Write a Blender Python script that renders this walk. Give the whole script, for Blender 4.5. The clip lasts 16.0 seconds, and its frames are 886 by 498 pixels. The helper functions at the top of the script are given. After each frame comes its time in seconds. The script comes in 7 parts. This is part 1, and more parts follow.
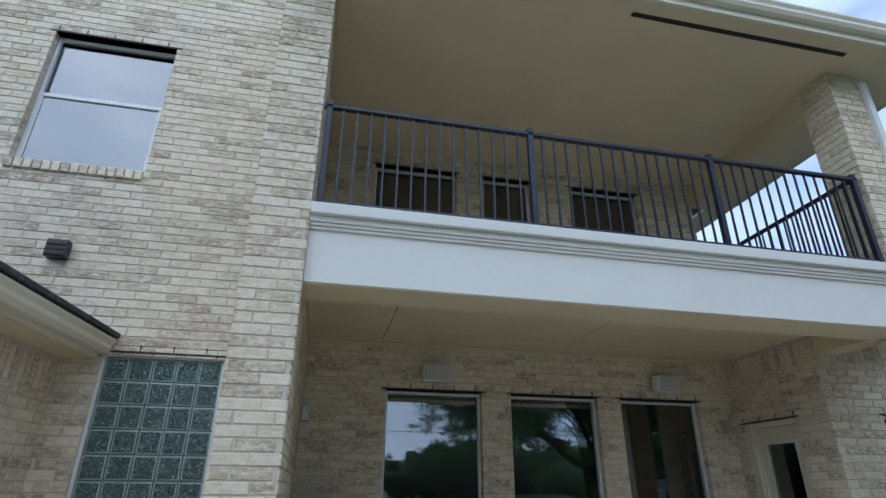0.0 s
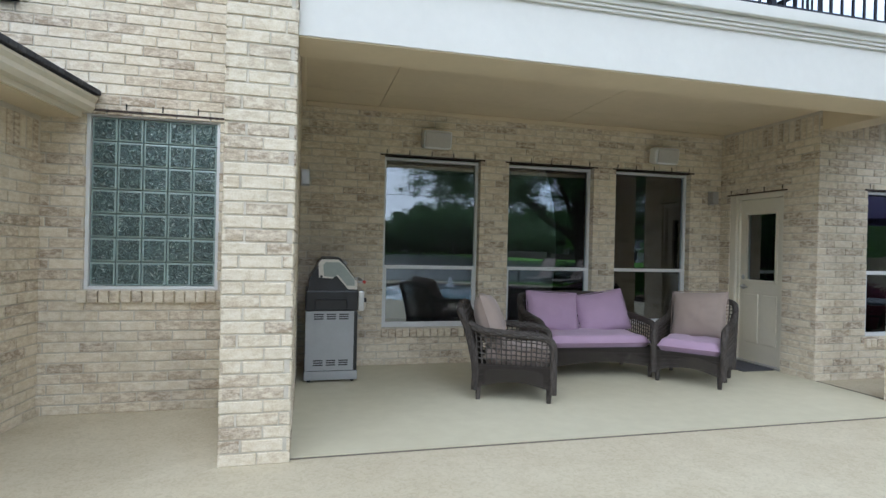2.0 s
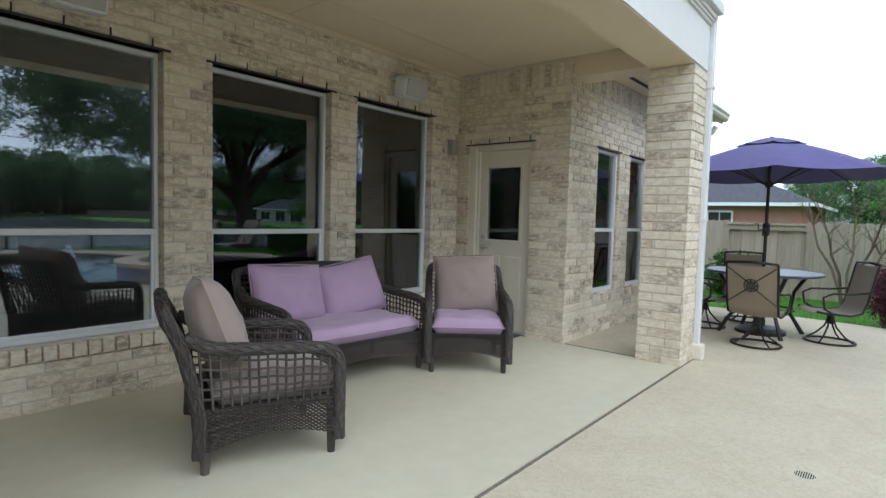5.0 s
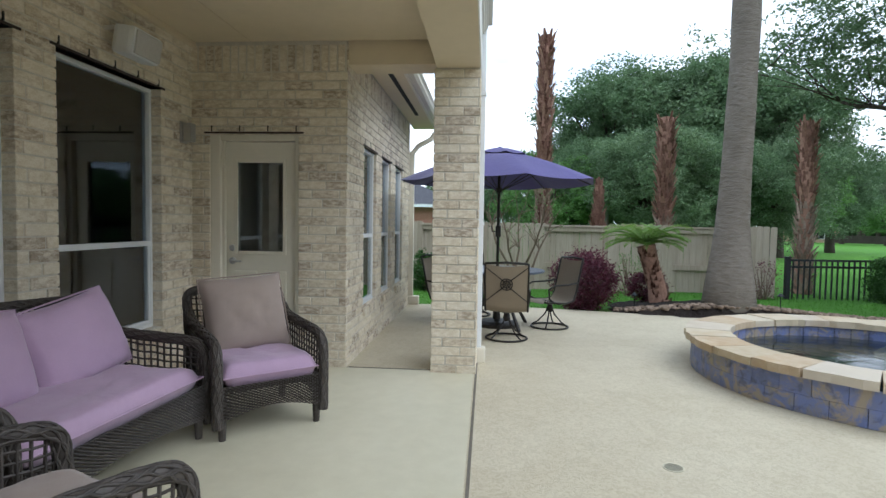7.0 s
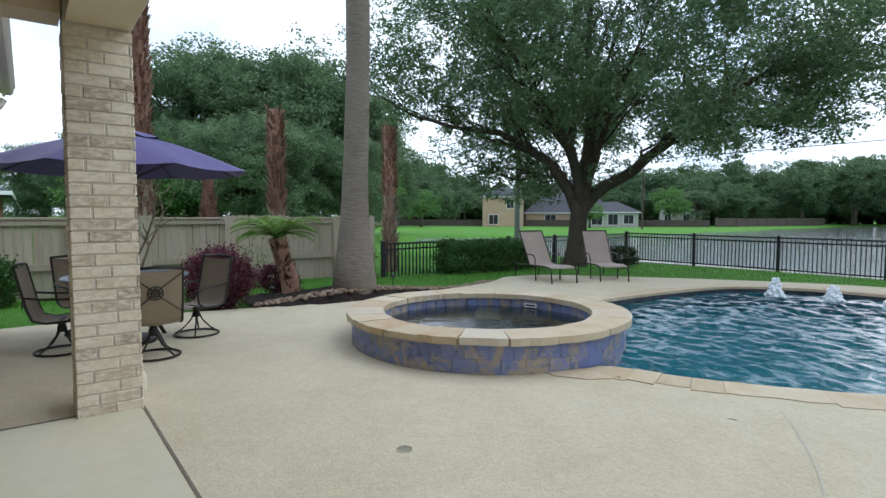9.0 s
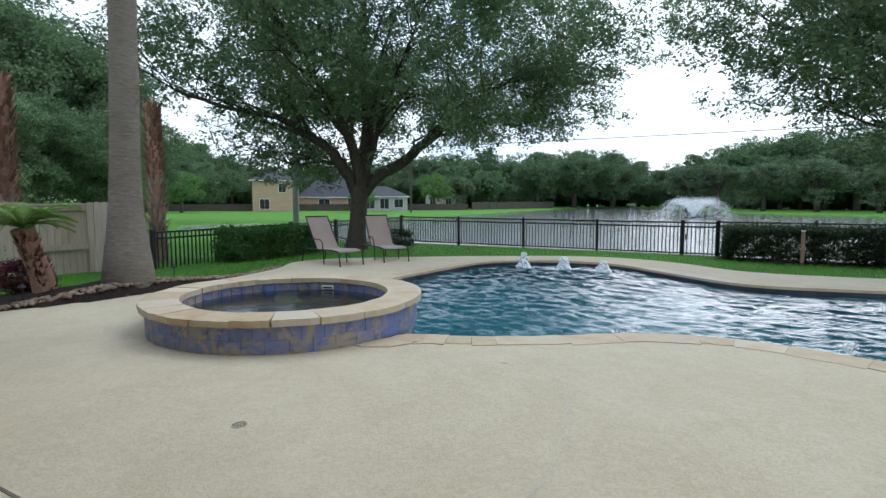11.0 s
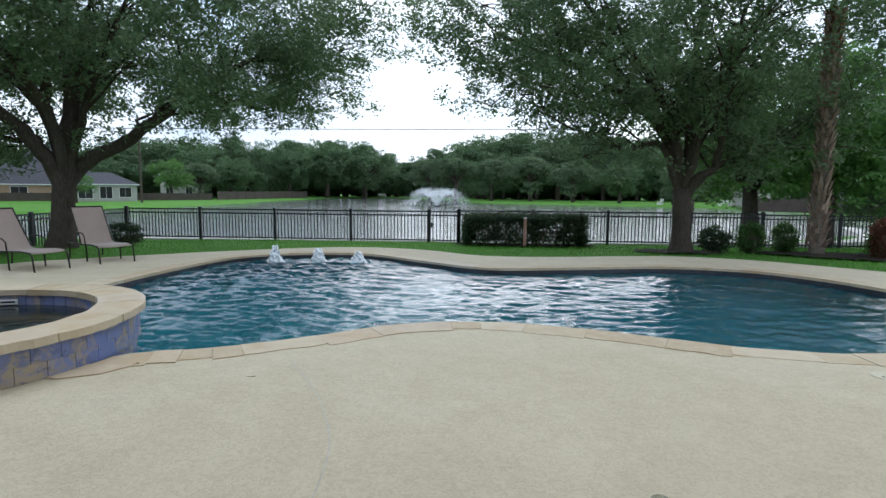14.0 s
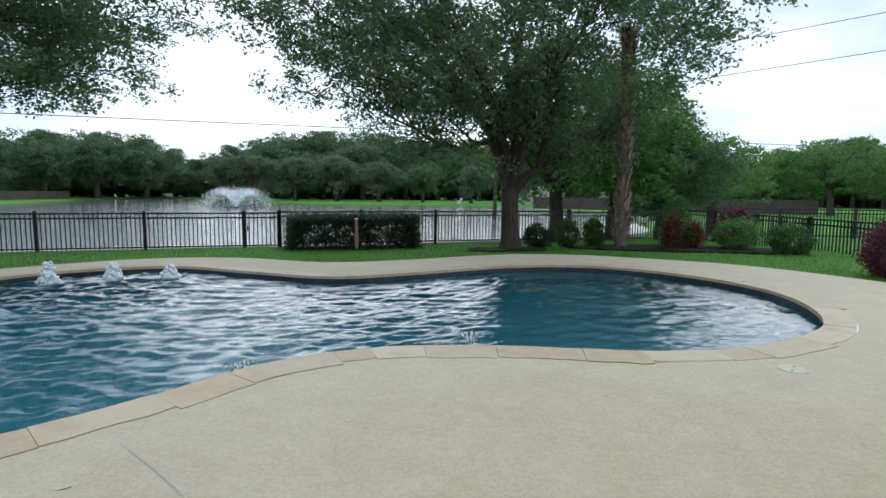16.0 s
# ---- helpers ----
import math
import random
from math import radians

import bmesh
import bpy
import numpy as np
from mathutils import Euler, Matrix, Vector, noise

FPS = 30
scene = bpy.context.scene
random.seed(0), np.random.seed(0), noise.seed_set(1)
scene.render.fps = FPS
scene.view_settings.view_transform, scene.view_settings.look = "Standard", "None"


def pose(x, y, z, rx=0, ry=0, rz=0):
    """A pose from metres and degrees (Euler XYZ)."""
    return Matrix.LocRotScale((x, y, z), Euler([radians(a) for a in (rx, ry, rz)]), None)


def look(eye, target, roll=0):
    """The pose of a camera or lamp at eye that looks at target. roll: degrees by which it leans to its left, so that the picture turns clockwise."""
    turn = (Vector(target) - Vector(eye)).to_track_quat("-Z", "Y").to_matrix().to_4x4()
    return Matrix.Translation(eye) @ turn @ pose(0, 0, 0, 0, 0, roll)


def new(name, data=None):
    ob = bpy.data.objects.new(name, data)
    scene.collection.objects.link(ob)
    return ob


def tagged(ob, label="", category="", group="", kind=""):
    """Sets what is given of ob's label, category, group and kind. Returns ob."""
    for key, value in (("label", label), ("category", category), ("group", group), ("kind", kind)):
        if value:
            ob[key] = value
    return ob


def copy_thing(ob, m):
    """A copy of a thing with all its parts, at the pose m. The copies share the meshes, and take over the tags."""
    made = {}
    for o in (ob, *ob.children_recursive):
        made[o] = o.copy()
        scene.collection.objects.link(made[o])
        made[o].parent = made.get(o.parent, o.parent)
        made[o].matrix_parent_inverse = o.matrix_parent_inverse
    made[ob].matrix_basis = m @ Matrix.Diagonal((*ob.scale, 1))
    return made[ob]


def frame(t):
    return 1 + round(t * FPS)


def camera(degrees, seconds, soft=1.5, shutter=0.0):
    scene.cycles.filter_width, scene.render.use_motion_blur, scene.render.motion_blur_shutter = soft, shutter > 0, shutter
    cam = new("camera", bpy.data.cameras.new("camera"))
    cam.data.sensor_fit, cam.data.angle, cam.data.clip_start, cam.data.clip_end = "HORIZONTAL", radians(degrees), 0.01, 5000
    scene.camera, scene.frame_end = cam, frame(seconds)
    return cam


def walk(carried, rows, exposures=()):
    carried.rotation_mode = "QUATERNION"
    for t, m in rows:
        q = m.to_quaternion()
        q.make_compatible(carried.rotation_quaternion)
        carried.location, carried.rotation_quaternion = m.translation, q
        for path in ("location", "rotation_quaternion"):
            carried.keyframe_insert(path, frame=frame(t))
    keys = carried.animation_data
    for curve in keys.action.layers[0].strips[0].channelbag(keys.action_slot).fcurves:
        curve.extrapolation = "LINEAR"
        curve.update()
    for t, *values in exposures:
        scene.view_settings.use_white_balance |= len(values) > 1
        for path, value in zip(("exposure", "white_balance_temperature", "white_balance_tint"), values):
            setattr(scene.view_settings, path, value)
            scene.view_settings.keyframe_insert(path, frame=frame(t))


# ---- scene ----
cam = camera(78.1, 16.0)
PATH = [
    (0, (0.572, 0.325, 1.307), (0.957, 2.112, 2.118), 0.4),
    (0.5, (0.535, 0.353, 1.314), (0.945, 2.215, 1.918), 0.7),
    (1, (0.484, 0.381, 1.325), (0.921, 2.291, 1.727), 0.8),
    (1.5, (0.43, 0.432, 1.341), (0.899, 2.368, 1.524), 1.1),
    (2, (0.44, 0.527, 1.35), (0.927, 2.467, 1.343), 1.3),
    (2.5, (0.457, 0.682, 1.351), (1.013, 2.601, 1.255), 1.3),
    (3, (0.511, 0.933, 1.337), (1.203, 2.805, 1.205), 1.1),
    (3.2, (0.539, 1.079, 1.335), (1.295, 2.925, 1.196), 1.1),
    (5.3, (0.725, 2.876, 1.267), (2.367, 4.012, 1.158), 1.3),
    (5.5, (0.752, 2.999, 1.267), (2.454, 4.043, 1.162), 1.1),
    (6, (0.829, 3.345, 1.261), (2.678, 4.102, 1.162), 1.1),
    (6.5, (0.907, 3.668, 1.3), (2.853, 4.121, 1.207), 1.0),
    (7, (0.98, 3.989, 1.309), (2.972, 4.147, 1.217), 0.9),
    (7.5, (1.1, 4.187, 1.308), (3.09, 4.009, 1.211), 0.5),
    (8, (1.243, 4.349, 1.336), (3.154, 3.77, 1.232), 0.8),
    (8.5, (1.321, 4.514, 1.36), (3.083, 3.575, 1.254), 0.6),
    (9, (1.34, 4.684, 1.389), (2.928, 3.475, 1.264), 0.1),
    (9.5, (1.297, 4.865, 1.407), (2.73, 3.476, 1.274), 0.0),
    (10, (1.244, 5.004, 1.418), (2.517, 3.469, 1.27), -0.2),
    (10.2, (1.242, 5.034, 1.416), (2.453, 3.45, 1.259), -0.1),
    (12.3, (1.207, 5.529, 1.453), (1.804, 3.631, 1.254), 0.1),
    (12.5, (1.229, 5.485, 1.452), (1.766, 3.569, 1.251), 0.2),
    (13, (1.289, 5.348, 1.449), (1.671, 3.396, 1.24), 0.3),
    (13.5, (1.292, 5.132, 1.427), (1.54, 3.159, 1.216), 0.3),
    (14, (1.331, 4.827, 1.422), (1.464, 2.843, 1.208), 0.5),
    (14.5, (1.44, 4.513, 1.415), (1.442, 2.524, 1.201), 0.5),
    (15, (1.627, 4.222, 1.387), (1.445, 2.242, 1.173), 0.6),
    (15.5, (1.81, 3.931, 1.391), (1.433, 1.978, 1.182), 0.5),
    (16, (2.047, 3.726, 1.396), (1.478, 1.82, 1.187), 0.5),
]
walk(cam, [(t, look(eye, target, roll)) for t, eye, target, roll in PATH],
     [(0.0, 0.25, 5150, 9), (0.5, 0.45, 5300, 9), (1.5, 0.85, 5450, 9), (2.5, 1.02, 5580, 9), (5.5, 1.0, 5580, 9), (7.0, 0.92, 5650, 8), (9.0, 0.66, 5720, 8), (12.5, 0.54, 5760, 8), (16.0, 0.4, 5780, 8)])

# ---- world and light ----
world = bpy.data.worlds.new("overcast_sky")
scene.world = world
world.use_nodes = True
wn, wl = world.node_tree.nodes, world.node_tree.links
wn.clear()
w_out = wn.new("ShaderNodeOutputWorld")
w_bg = wn.new("ShaderNodeBackground")
w_sky = wn.new("ShaderNodeTexSky")
w_sky.sky_type = "NISHITA"
w_sky.sun_disc = False
w_sky.sun_elevation, w_sky.sun_rotation = radians(36), radians(200)
w_tc = wn.new("ShaderNodeTexCoord")
w_map = wn.new("ShaderNodeMapping")
w_map.inputs["Scale"].default_value = (1.0, 1.0, 2.6)
w_noise = wn.new("ShaderNodeTexNoise")
w_noise.inputs["Scale"].default_value = 2.1
w_noise.inputs["Detail"].default_value = 7
w_noise.inputs["Roughness"].default_value = 0.55
w_ramp = wn.new("ShaderNodeValToRGB")
w_ramp.color_ramp.elements[0].position, w_ramp.color_ramp.elements[0].color = 0.34, (0.5, 0.5, 0.5, 1)
w_ramp.color_ramp.elements[1].position, w_ramp.color_ramp.elements[1].color = 0.52, (0.97, 0.97, 0.97, 1)
w_noise2 = wn.new("ShaderNodeTexNoise")
w_noise2.inputs["Scale"].default_value = 3.4
w_noise2.inputs["Detail"].default_value = 5
w_cloud = wn.new("ShaderNodeValToRGB")
w_cloud.color_ramp.elements[0].position, w_cloud.color_ramp.elements[0].color = 0.32, (4.3, 4.8, 5.5, 1)
w_cloud.color_ramp.elements[1].position, w_cloud.color_ramp.elements[1].color = 0.64, (7.6, 7.75, 7.9, 1)
w_mix = wn.new("ShaderNodeMixRGB")
wl.new(w_tc.outputs["Generated"], w_map.inputs["Vector"])
wl.new(w_map.outputs["Vector"], w_noise.inputs["Vector"])
wl.new(w_map.outputs["Vector"], w_noise2.inputs["Vector"])
wl.new(w_noise.outputs["Fac"], w_ramp.inputs["Fac"])
wl.new(w_noise2.outputs["Fac"], w_cloud.inputs["Fac"])
wl.new(w_ramp.outputs["Color"], w_mix.inputs["Fac"])
wl.new(w_sky.outputs["Color"], w_mix.inputs["Color1"])
wl.new(w_cloud.outputs["Color"], w_mix.inputs["Color2"])
wl.new(w_mix.outputs["Color"], w_bg.inputs["Color"])
w_bg.inputs["Strength"].default_value = 0.138
wl.new(w_bg.outputs["Background"], w_out.inputs["Surface"])

sun_data = bpy.data.lights.new("sun", "SUN")
sun_data.energy, sun_data.angle, sun_data.color = 1.22, radians(75), (1.0, 0.96, 0.9)
sun = new("sun", sun_data)
sun.matrix_world = look((-4.2, -11, 8.6), (0, 0, 0))

# ---- materials ----


class Nodes:
    """A Principled material with a few helpers for procedural colour and relief."""

    def __init__(self, name, rough=0.6, metal=0.0, spec=0.5):
        self.m = bpy.data.materials.new(name)
        self.m.use_nodes = True
        self.t = self.m.node_tree
        self.b = self.t.nodes["Principled BSDF"]
        self.b.inputs["Roughness"].default_value = rough
        self.b.inputs["Metallic"].default_value = metal
        self.b.inputs["Specular IOR Level"].default_value = spec
        self.tc = self.t.nodes.new("ShaderNodeNewGeometry")
        self.relief = None

    def node(self, kind, **vals):
        n = self.t.nodes.new(kind)
        for k, v in vals.items():
            n.inputs[k].default_value = v
        return n

    def link(self, a, b):
        self.t.links.new(a, b)

    def coords(self, scale=(1, 1, 1), rot=(0, 0, 0)):
        n = self.node("ShaderNodeMapping", Scale=scale, Rotation=rot)
        self.link(self.tc.outputs["Position"], n.inputs["Vector"])
        return n.outputs["Vector"]

    def noise(self, scale, detail=4, rough=0.55, stretch=(1, 1, 1), warp=0.0):
        n = self.node("ShaderNodeTexNoise", Scale=scale, Detail=detail, Roughness=rough, Distortion=warp)
        self.link(self.coords(stretch), n.inputs["Vector"])
        return n.outputs["Fac"]

    def ramp(self, fac, stops):
        n = self.t.nodes.new("ShaderNodeValToRGB")
        e = n.color_ramp.elements
        while len(e) < len(stops):
            e.new(0.5)
        for el, (p, c) in zip(e, stops):
            el.position = p
            el.color = (*c, 1) if len(c) == 3 else c
        self.link(fac, n.inputs["Fac"])
        return n.outputs["Color"]

    def mix(self, fac, a, b, mode="MIX"):
        n = self.t.nodes.new("ShaderNodeMixRGB")
        n.blend_type = mode
        for v, k in ((fac, "Fac"), (a, "Color1"), (b, "Color2")):
            if isinstance(v, (int, float)):
                n.inputs[k].default_value = v if k == "Fac" else (v, v, v, 1)
            elif isinstance(v, tuple):
                n.inputs[k].default_value = (*v, 1)
            else:
                self.link(v, n.inputs[k])
        return n.outputs["Color"]

    def random(self):
        """A value per object and per loose piece."""
        o = self.t.nodes.new("ShaderNodeObjectInfo")
        g = self.t.nodes.new("ShaderNodeNewGeometry")
        a = self.t.nodes.new("ShaderNodeMath")
        a.operation = "ADD"
        self.link(o.outputs["Random"], a.inputs[0])
        self.link(g.outputs["Random Per Island"], a.inputs[1])
        f = self.t.nodes.new("ShaderNodeMath")
        f.operation = "FRACT"
        self.link(a.outputs[0], f.inputs[0])
        return f.outputs[0]

    def color(self, c):
        if isinstance(c, tuple):
            self.b.inputs["Base Color"].default_value = (*c, 1)
        else:
            self.link(c, self.b.inputs["Base Color"])
        return self

    def roughness(self, r):
        self.link(r, self.b.inputs["Roughness"])
        return self

    def bump(self, h, strength=0.3, dist=0.01):
        n = self.node("ShaderNodeBump", Strength=strength, Distance=dist)
        self.link(h, n.inputs["Height"])
        if self.relief:
            self.link(self.relief, n.inputs["Normal"])
        self.relief = n.outputs["Normal"]
        self.link(self.relief, self.b.inputs["Normal"])
        return self


def plain(name, c, rough=0.6, metal=0.0, var=0.12, scale=6.0, bump=0.1, spec=0.5):
    """One colour with soft two-scale variation and fine relief."""
    n = Nodes(name, rough, metal, spec)
    lo = tuple(max(0.0, v * (1 - var)) for v in c)
    hi = tuple(min(1.0, v * (1 + var)) for v in c)
    col = n.ramp(n.noise(scale, 5), [(0.3, lo), (0.7, hi)])
    col = n.mix(0.35, col, n.ramp(n.noise(scale * 9, 3), [(0.3, lo), (0.7, hi)]))
    n.color(col)
    if bump:
        n.bump(n.noise(scale * 25, 3), bump, 0.004)
    return n.m


def brick_material(name, tones, mortar_wash):
    n = Nodes(name, 0.88, 0, 0.25)
    r = n.random()
    base = n.ramp(r, tones)
    face = n.noise(16, 6, 0.65, (1, 1, 2.2))
    base = n.mix(n.ramp(face, [(0.4, (0, 0, 0)), (0.62, (0.8, 0.8, 0.8))]), base, mortar_wash)
    smear = n.noise(7, 5, 0.7, (1, 1, 1.6), 0.8)
    base = n.mix(n.ramp(smear, [(0.55, (0, 0, 0)), (0.72, (0.5, 0.5, 0.5))]), base, tones[-2][1])
    grit = n.noise(120, 3)
    base = n.mix(0.35, base, n.ramp(grit, [(0.35, (0.22, 0.19, 0.16)), (0.6, (0.62, 0.57, 0.5))]), "OVERLAY")
    stain = n.noise(1.3, 5)
    base = n.mix(n.ramp(stain, [(0.52, (0, 0, 0)), (0.8, (0.4, 0.4, 0.4))]), base, (0.34, 0.31, 0.25))
    n.color(base)
    n.bump(n.noise(45, 5, 0.7), 0.55, 0.008)
    n.bump(grit, 0.35, 0.003)
    return n.m


BRICK = brick_material("pale_brick", [(0.0, (0.62, 0.55, 0.43)), (0.25, (0.72, 0.65, 0.53)), (0.5, (0.66, 0.585, 0.46)),
                                     (0.7, (0.55, 0.475, 0.36)), (0.86, (0.46, 0.39, 0.295)), (1.0, (0.35, 0.285, 0.21))], (0.82, 0.76, 0.65))
RED_BRICK = brick_material("red_brick", [(0.0, (0.3, 0.12, 0.09)), (0.5, (0.36, 0.16, 0.12)), (1.0, (0.24, 0.1, 0.08))], (0.42, 0.26, 0.2))
MORTAR = plain("mortar", (0.6, 0.555, 0.47), 0.95, 0, 0.14, 9, 0.4)
CREAM = plain("cream_paint", (0.72, 0.67, 0.55), 0.55, 0, 0.05, 2, 0.05)
SOFFIT = plain("soffit_paint", (0.68, 0.58, 0.41), 0.6, 0, 0.06, 1.2, 0.06)
WHITE = plain("white_stucco", (0.72, 0.71, 0.67), 0.75, 0, 0.04, 1.5, 0.15)
VINYL = plain("white_vinyl", (0.72, 0.73, 0.73), 0.4, 0, 0.04, 4, 0.02)
BLACK_METAL = plain("black_painted_metal", (0.012, 0.013, 0.017), 0.45, 0.2, 0.3, 12, 0.08)
BLUE_METAL = plain("dark_blue_painted_iron", (0.02, 0.022, 0.035), 0.4, 0.3, 0.3, 12, 0.08)
LINTEL = plain("dark_steel_lintel", (0.05, 0.035, 0.03), 0.7, 0.4, 0.3, 14, 0.2)
DARK = plain("dark_recess", (0.02, 0.02, 0.02), 0.8, 0, 0.2, 5, 0)
ROOM = plain("interior_paint", (0.42, 0.4, 0.37), 0.8, 0, 0.08, 1, 0)
STEEL = plain("brushed_steel", (0.5, 0.5, 0.5), 0.35, 0.85, 0.08, 30, 0.04)
GREY_ENAMEL = plain("grey_enamel", (0.36, 0.37, 0.38), 0.4, 0.3, 0.06, 6, 0.03)
BLACK_ENAMEL = plain("black_enamel", (0.02, 0.02, 0.022), 0.3, 0.1, 0.25, 9, 0.03)
PLASTIC_WHITE = plain("aged_white_plastic", (0.66, 0.63, 0.57), 0.5, 0, 0.05, 8, 0.03)
GRILLE = plain("pale_grille", (0.5, 0.48, 0.45), 0.7, 0, 0.1, 60, 0.3)
MAT = plain("dark_door_mat", (0.07, 0.07, 0.08), 0.95, 0, 0.3, 60, 0.7)
SHADE = plain("roller_shade", (0.3, 0.28, 0.25), 0.8, 0, 0.08, 20, 0.1)
GREEN_UTILITY = plain("galvanised_pole", (0.19, 0.205, 0.18), 0.6, 0.3, 0.12, 3, 0.1)
WATERPROOF = plain("pool_plaster", (0.045, 0.22, 0.26), 0.8, 0, 0.2, 1.2, 0.2)


def roof_material():
    n = Nodes("dark_shingle_roof", 0.92, 0, 0.2)
    v = n.node("ShaderNodeTexBrick", Scale=3.0)
    v.inputs["Color1"].default_value, v.inputs["Color2"].default_value = (0.055, 0.055, 0.065, 1), (0.1, 0.1, 0.11, 1)
    v.inputs["Mortar"].default_value = (0.03, 0.03, 0.035, 1)
    n.link(n.coords(), v.inputs["Vector"])
    n.color(n.mix(0.5, v.outputs["Color"], n.ramp(n.noise(30, 4), [(0.3, (0.05, 0.05, 0.06)), (0.7, (0.12, 0.12, 0.13))])))
    n.bump(n.noise(80, 3), 0.5, 0.01)
    return n.m


ROOF = roof_material()


def deck_material():
    n = Nodes("kool_deck_concrete", 0.85, 0, 0.3)
    big = n.noise(0.55, 6, 0.6)
    mid = n.noise(5, 6, 0.65, warp=0.6)
    c = n.ramp(big, [(0.3, (0.47, 0.415, 0.3)), (0.5, (0.55, 0.495, 0.375)), (0.72, (0.6, 0.55, 0.43))])
    c = n.mix(0.45, c, n.ramp(mid, [(0.32, (0.45, 0.395, 0.29)), (0.68, (0.62, 0.575, 0.455))]))
    c = n.mix(0.35, c, n.ramp(n.noise(1.7, 5, 0.7, warp=0.5), [(0.35, (0.46, 0.4, 0.29)), (0.62, (0.64, 0.59, 0.47))]))
    knock = n.noise(24, 5, 0.62, warp=1.8)
    c = n.mix(0.3, c, n.ramp(knock, [(0.38, (0.42, 0.37, 0.27)), (0.56, (0.65, 0.6, 0.47))]))
    stain = n.noise(2.2, 4, 0.7)
    c = n.mix(n.ramp(stain, [(0.63, (0, 0, 0)), (0.75, (0.25, 0.25, 0.25))]), c, (0.36, 0.32, 0.24))
    c = n.mix(1.0, c, (0.985, 0.96, 0.9), "MULTIPLY")
    n.color(c)
    n.bump(n.ramp(knock, [(0.42, (0, 0, 0)), (0.52, (1, 1, 1))]), 0.35, 0.004)
    n.bump(n.noise(160, 2), 0.25, 0.002)
    return n.m


DECK = deck_material()


def porch_material():
    n = Nodes("painted_porch_concrete", 0.6, 0, 0.4)
    c = n.ramp(n.noise(0.7, 6, 0.6), [(0.3, (0.53, 0.49, 0.35)), (0.7, (0.61, 0.57, 0.425))])
    c = n.mix(0.4, c, n.ramp(n.noise(7, 5, 0.6), [(0.3, (0.52, 0.48, 0.345)), (0.7, (0.63, 0.59, 0.44))]))
    n.color(c)
    n.bump(n.noise(60, 4), 0.2, 0.003)
    return n.m


PORCH = porch_material()
JOINT = plain("dark_joint", (0.16, 0.14, 0.11), 0.95, 0, 0.3, 20, 0.4)


def stone_material():
    n = Nodes("flagstone", 0.8, 0, 0.3)
    base = n.ramp(n.random(), [(0.0, (0.47, 0.38, 0.25)), (0.3, (0.54, 0.45, 0.31)), (0.55, (0.6, 0.52, 0.39)), (0.8, (0.46, 0.34, 0.21)), (1.0, (0.57, 0.5, 0.4))])
    base = n.mix(n.ramp(n.noise(6, 6, 0.7), [(0.4, (0, 0, 0)), (0.75, (0.6, 0.6, 0.6))]), base, (0.64, 0.56, 0.42))
    base = n.mix(n.ramp(n.noise(2.5, 5), [(0.52, (0, 0, 0)), (0.72, (0.55, 0.55, 0.55))]), base, (0.46, 0.31, 0.16))
    n.color(base)
    n.bump(n.noise(14, 6, 0.7), 0.5, 0.012)
    return n.m


STONE = stone_material()


def slate_material():
    n = Nodes("blue_slate_tile", 0.5, 0, 0.5)
    base = n.ramp(n.random(), [(0.0, (0.13, 0.16, 0.3)), (0.3, (0.2, 0.22, 0.33)), (0.5, (0.15, 0.2, 0.42)), (0.7, (0.3, 0.27, 0.22)), (0.85, (0.17, 0.19, 0.3)), (1.0, (0.38, 0.3, 0.18))])
    base = n.mix(n.ramp(n.noise(7, 5, 0.7, warp=0.8), [(0.42, (0, 0, 0)), (0.58, (0.9, 0.9, 0.9))]), base, (0.17, 0.21, 0.44))
    base = n.mix(n.ramp(n.noise(4.5, 5, 0.65, warp=1), [(0.5, (0, 0, 0)), (0.6, (0.85, 0.85, 0.85))]), base, (0.4, 0.32, 0.2))
    base = n.mix(n.ramp(n.noise(11, 4, 0.6, warp=0.6), [(0.56, (0, 0, 0)), (0.66, (0.7, 0.7, 0.7))]), base, (0.1, 0.11, 0.17))
    n.color(base)
    n.bump(n.noise(20, 5), 0.4, 0.006)
    return n.m


SLATE = slate_material()
SLATE_GROUT = plain("grey_tile_grout", (0.11, 0.11, 0.13), 0.9, 0, 0.3, 6, 0.3)
DARK_TILE = plain("dark_waterline_tile", (0.06, 0.065, 0.085), 0.4, 0, 0.4, 9, 0.3)


def water_material(name, tint, scale, height, stretch=(1, 1, 1), rough=0.03):
    n = Nodes(name, rough, 0, 0.5)
    n.color(tint)
    n.b.inputs["IOR"].default_value = 1.33
    a = n.noise(scale, 4, 0.55, stretch, 1.2)
    n.bump(a, 1.0, height)
    n.bump(n.noise(scale * 3.7, 3, 0.5, stretch, 0.8), 0.6, height * 0.35)
    return n


pool_nodes = water_material("pool_water", (0.3, 0.62, 0.7), 6.0, 0.006, (1, 1.8, 1), 0.005)
pool_nodes.b.inputs["Transmission Weight"].default_value = 1.0
POOL_WATER = pool_nodes.m
spa_nodes = water_material("spa_water", (0.07, 0.11, 0.1), 2.4, 0.012, (1, 1, 1), 0.0)
spa_nodes.b.inputs["Transmission Weight"].default_value = 0.9
SPA_WATER = spa_nodes.m
LAKE = water_material("lake_water", (0.15, 0.165, 0.15), 1.1, 0.05, (0.6, 1.6, 1), 0.06).m
FOAM = plain("white_water_foam", (0.85, 0.88, 0.9), 0.5, 0, 0.05, 20, 0.4)


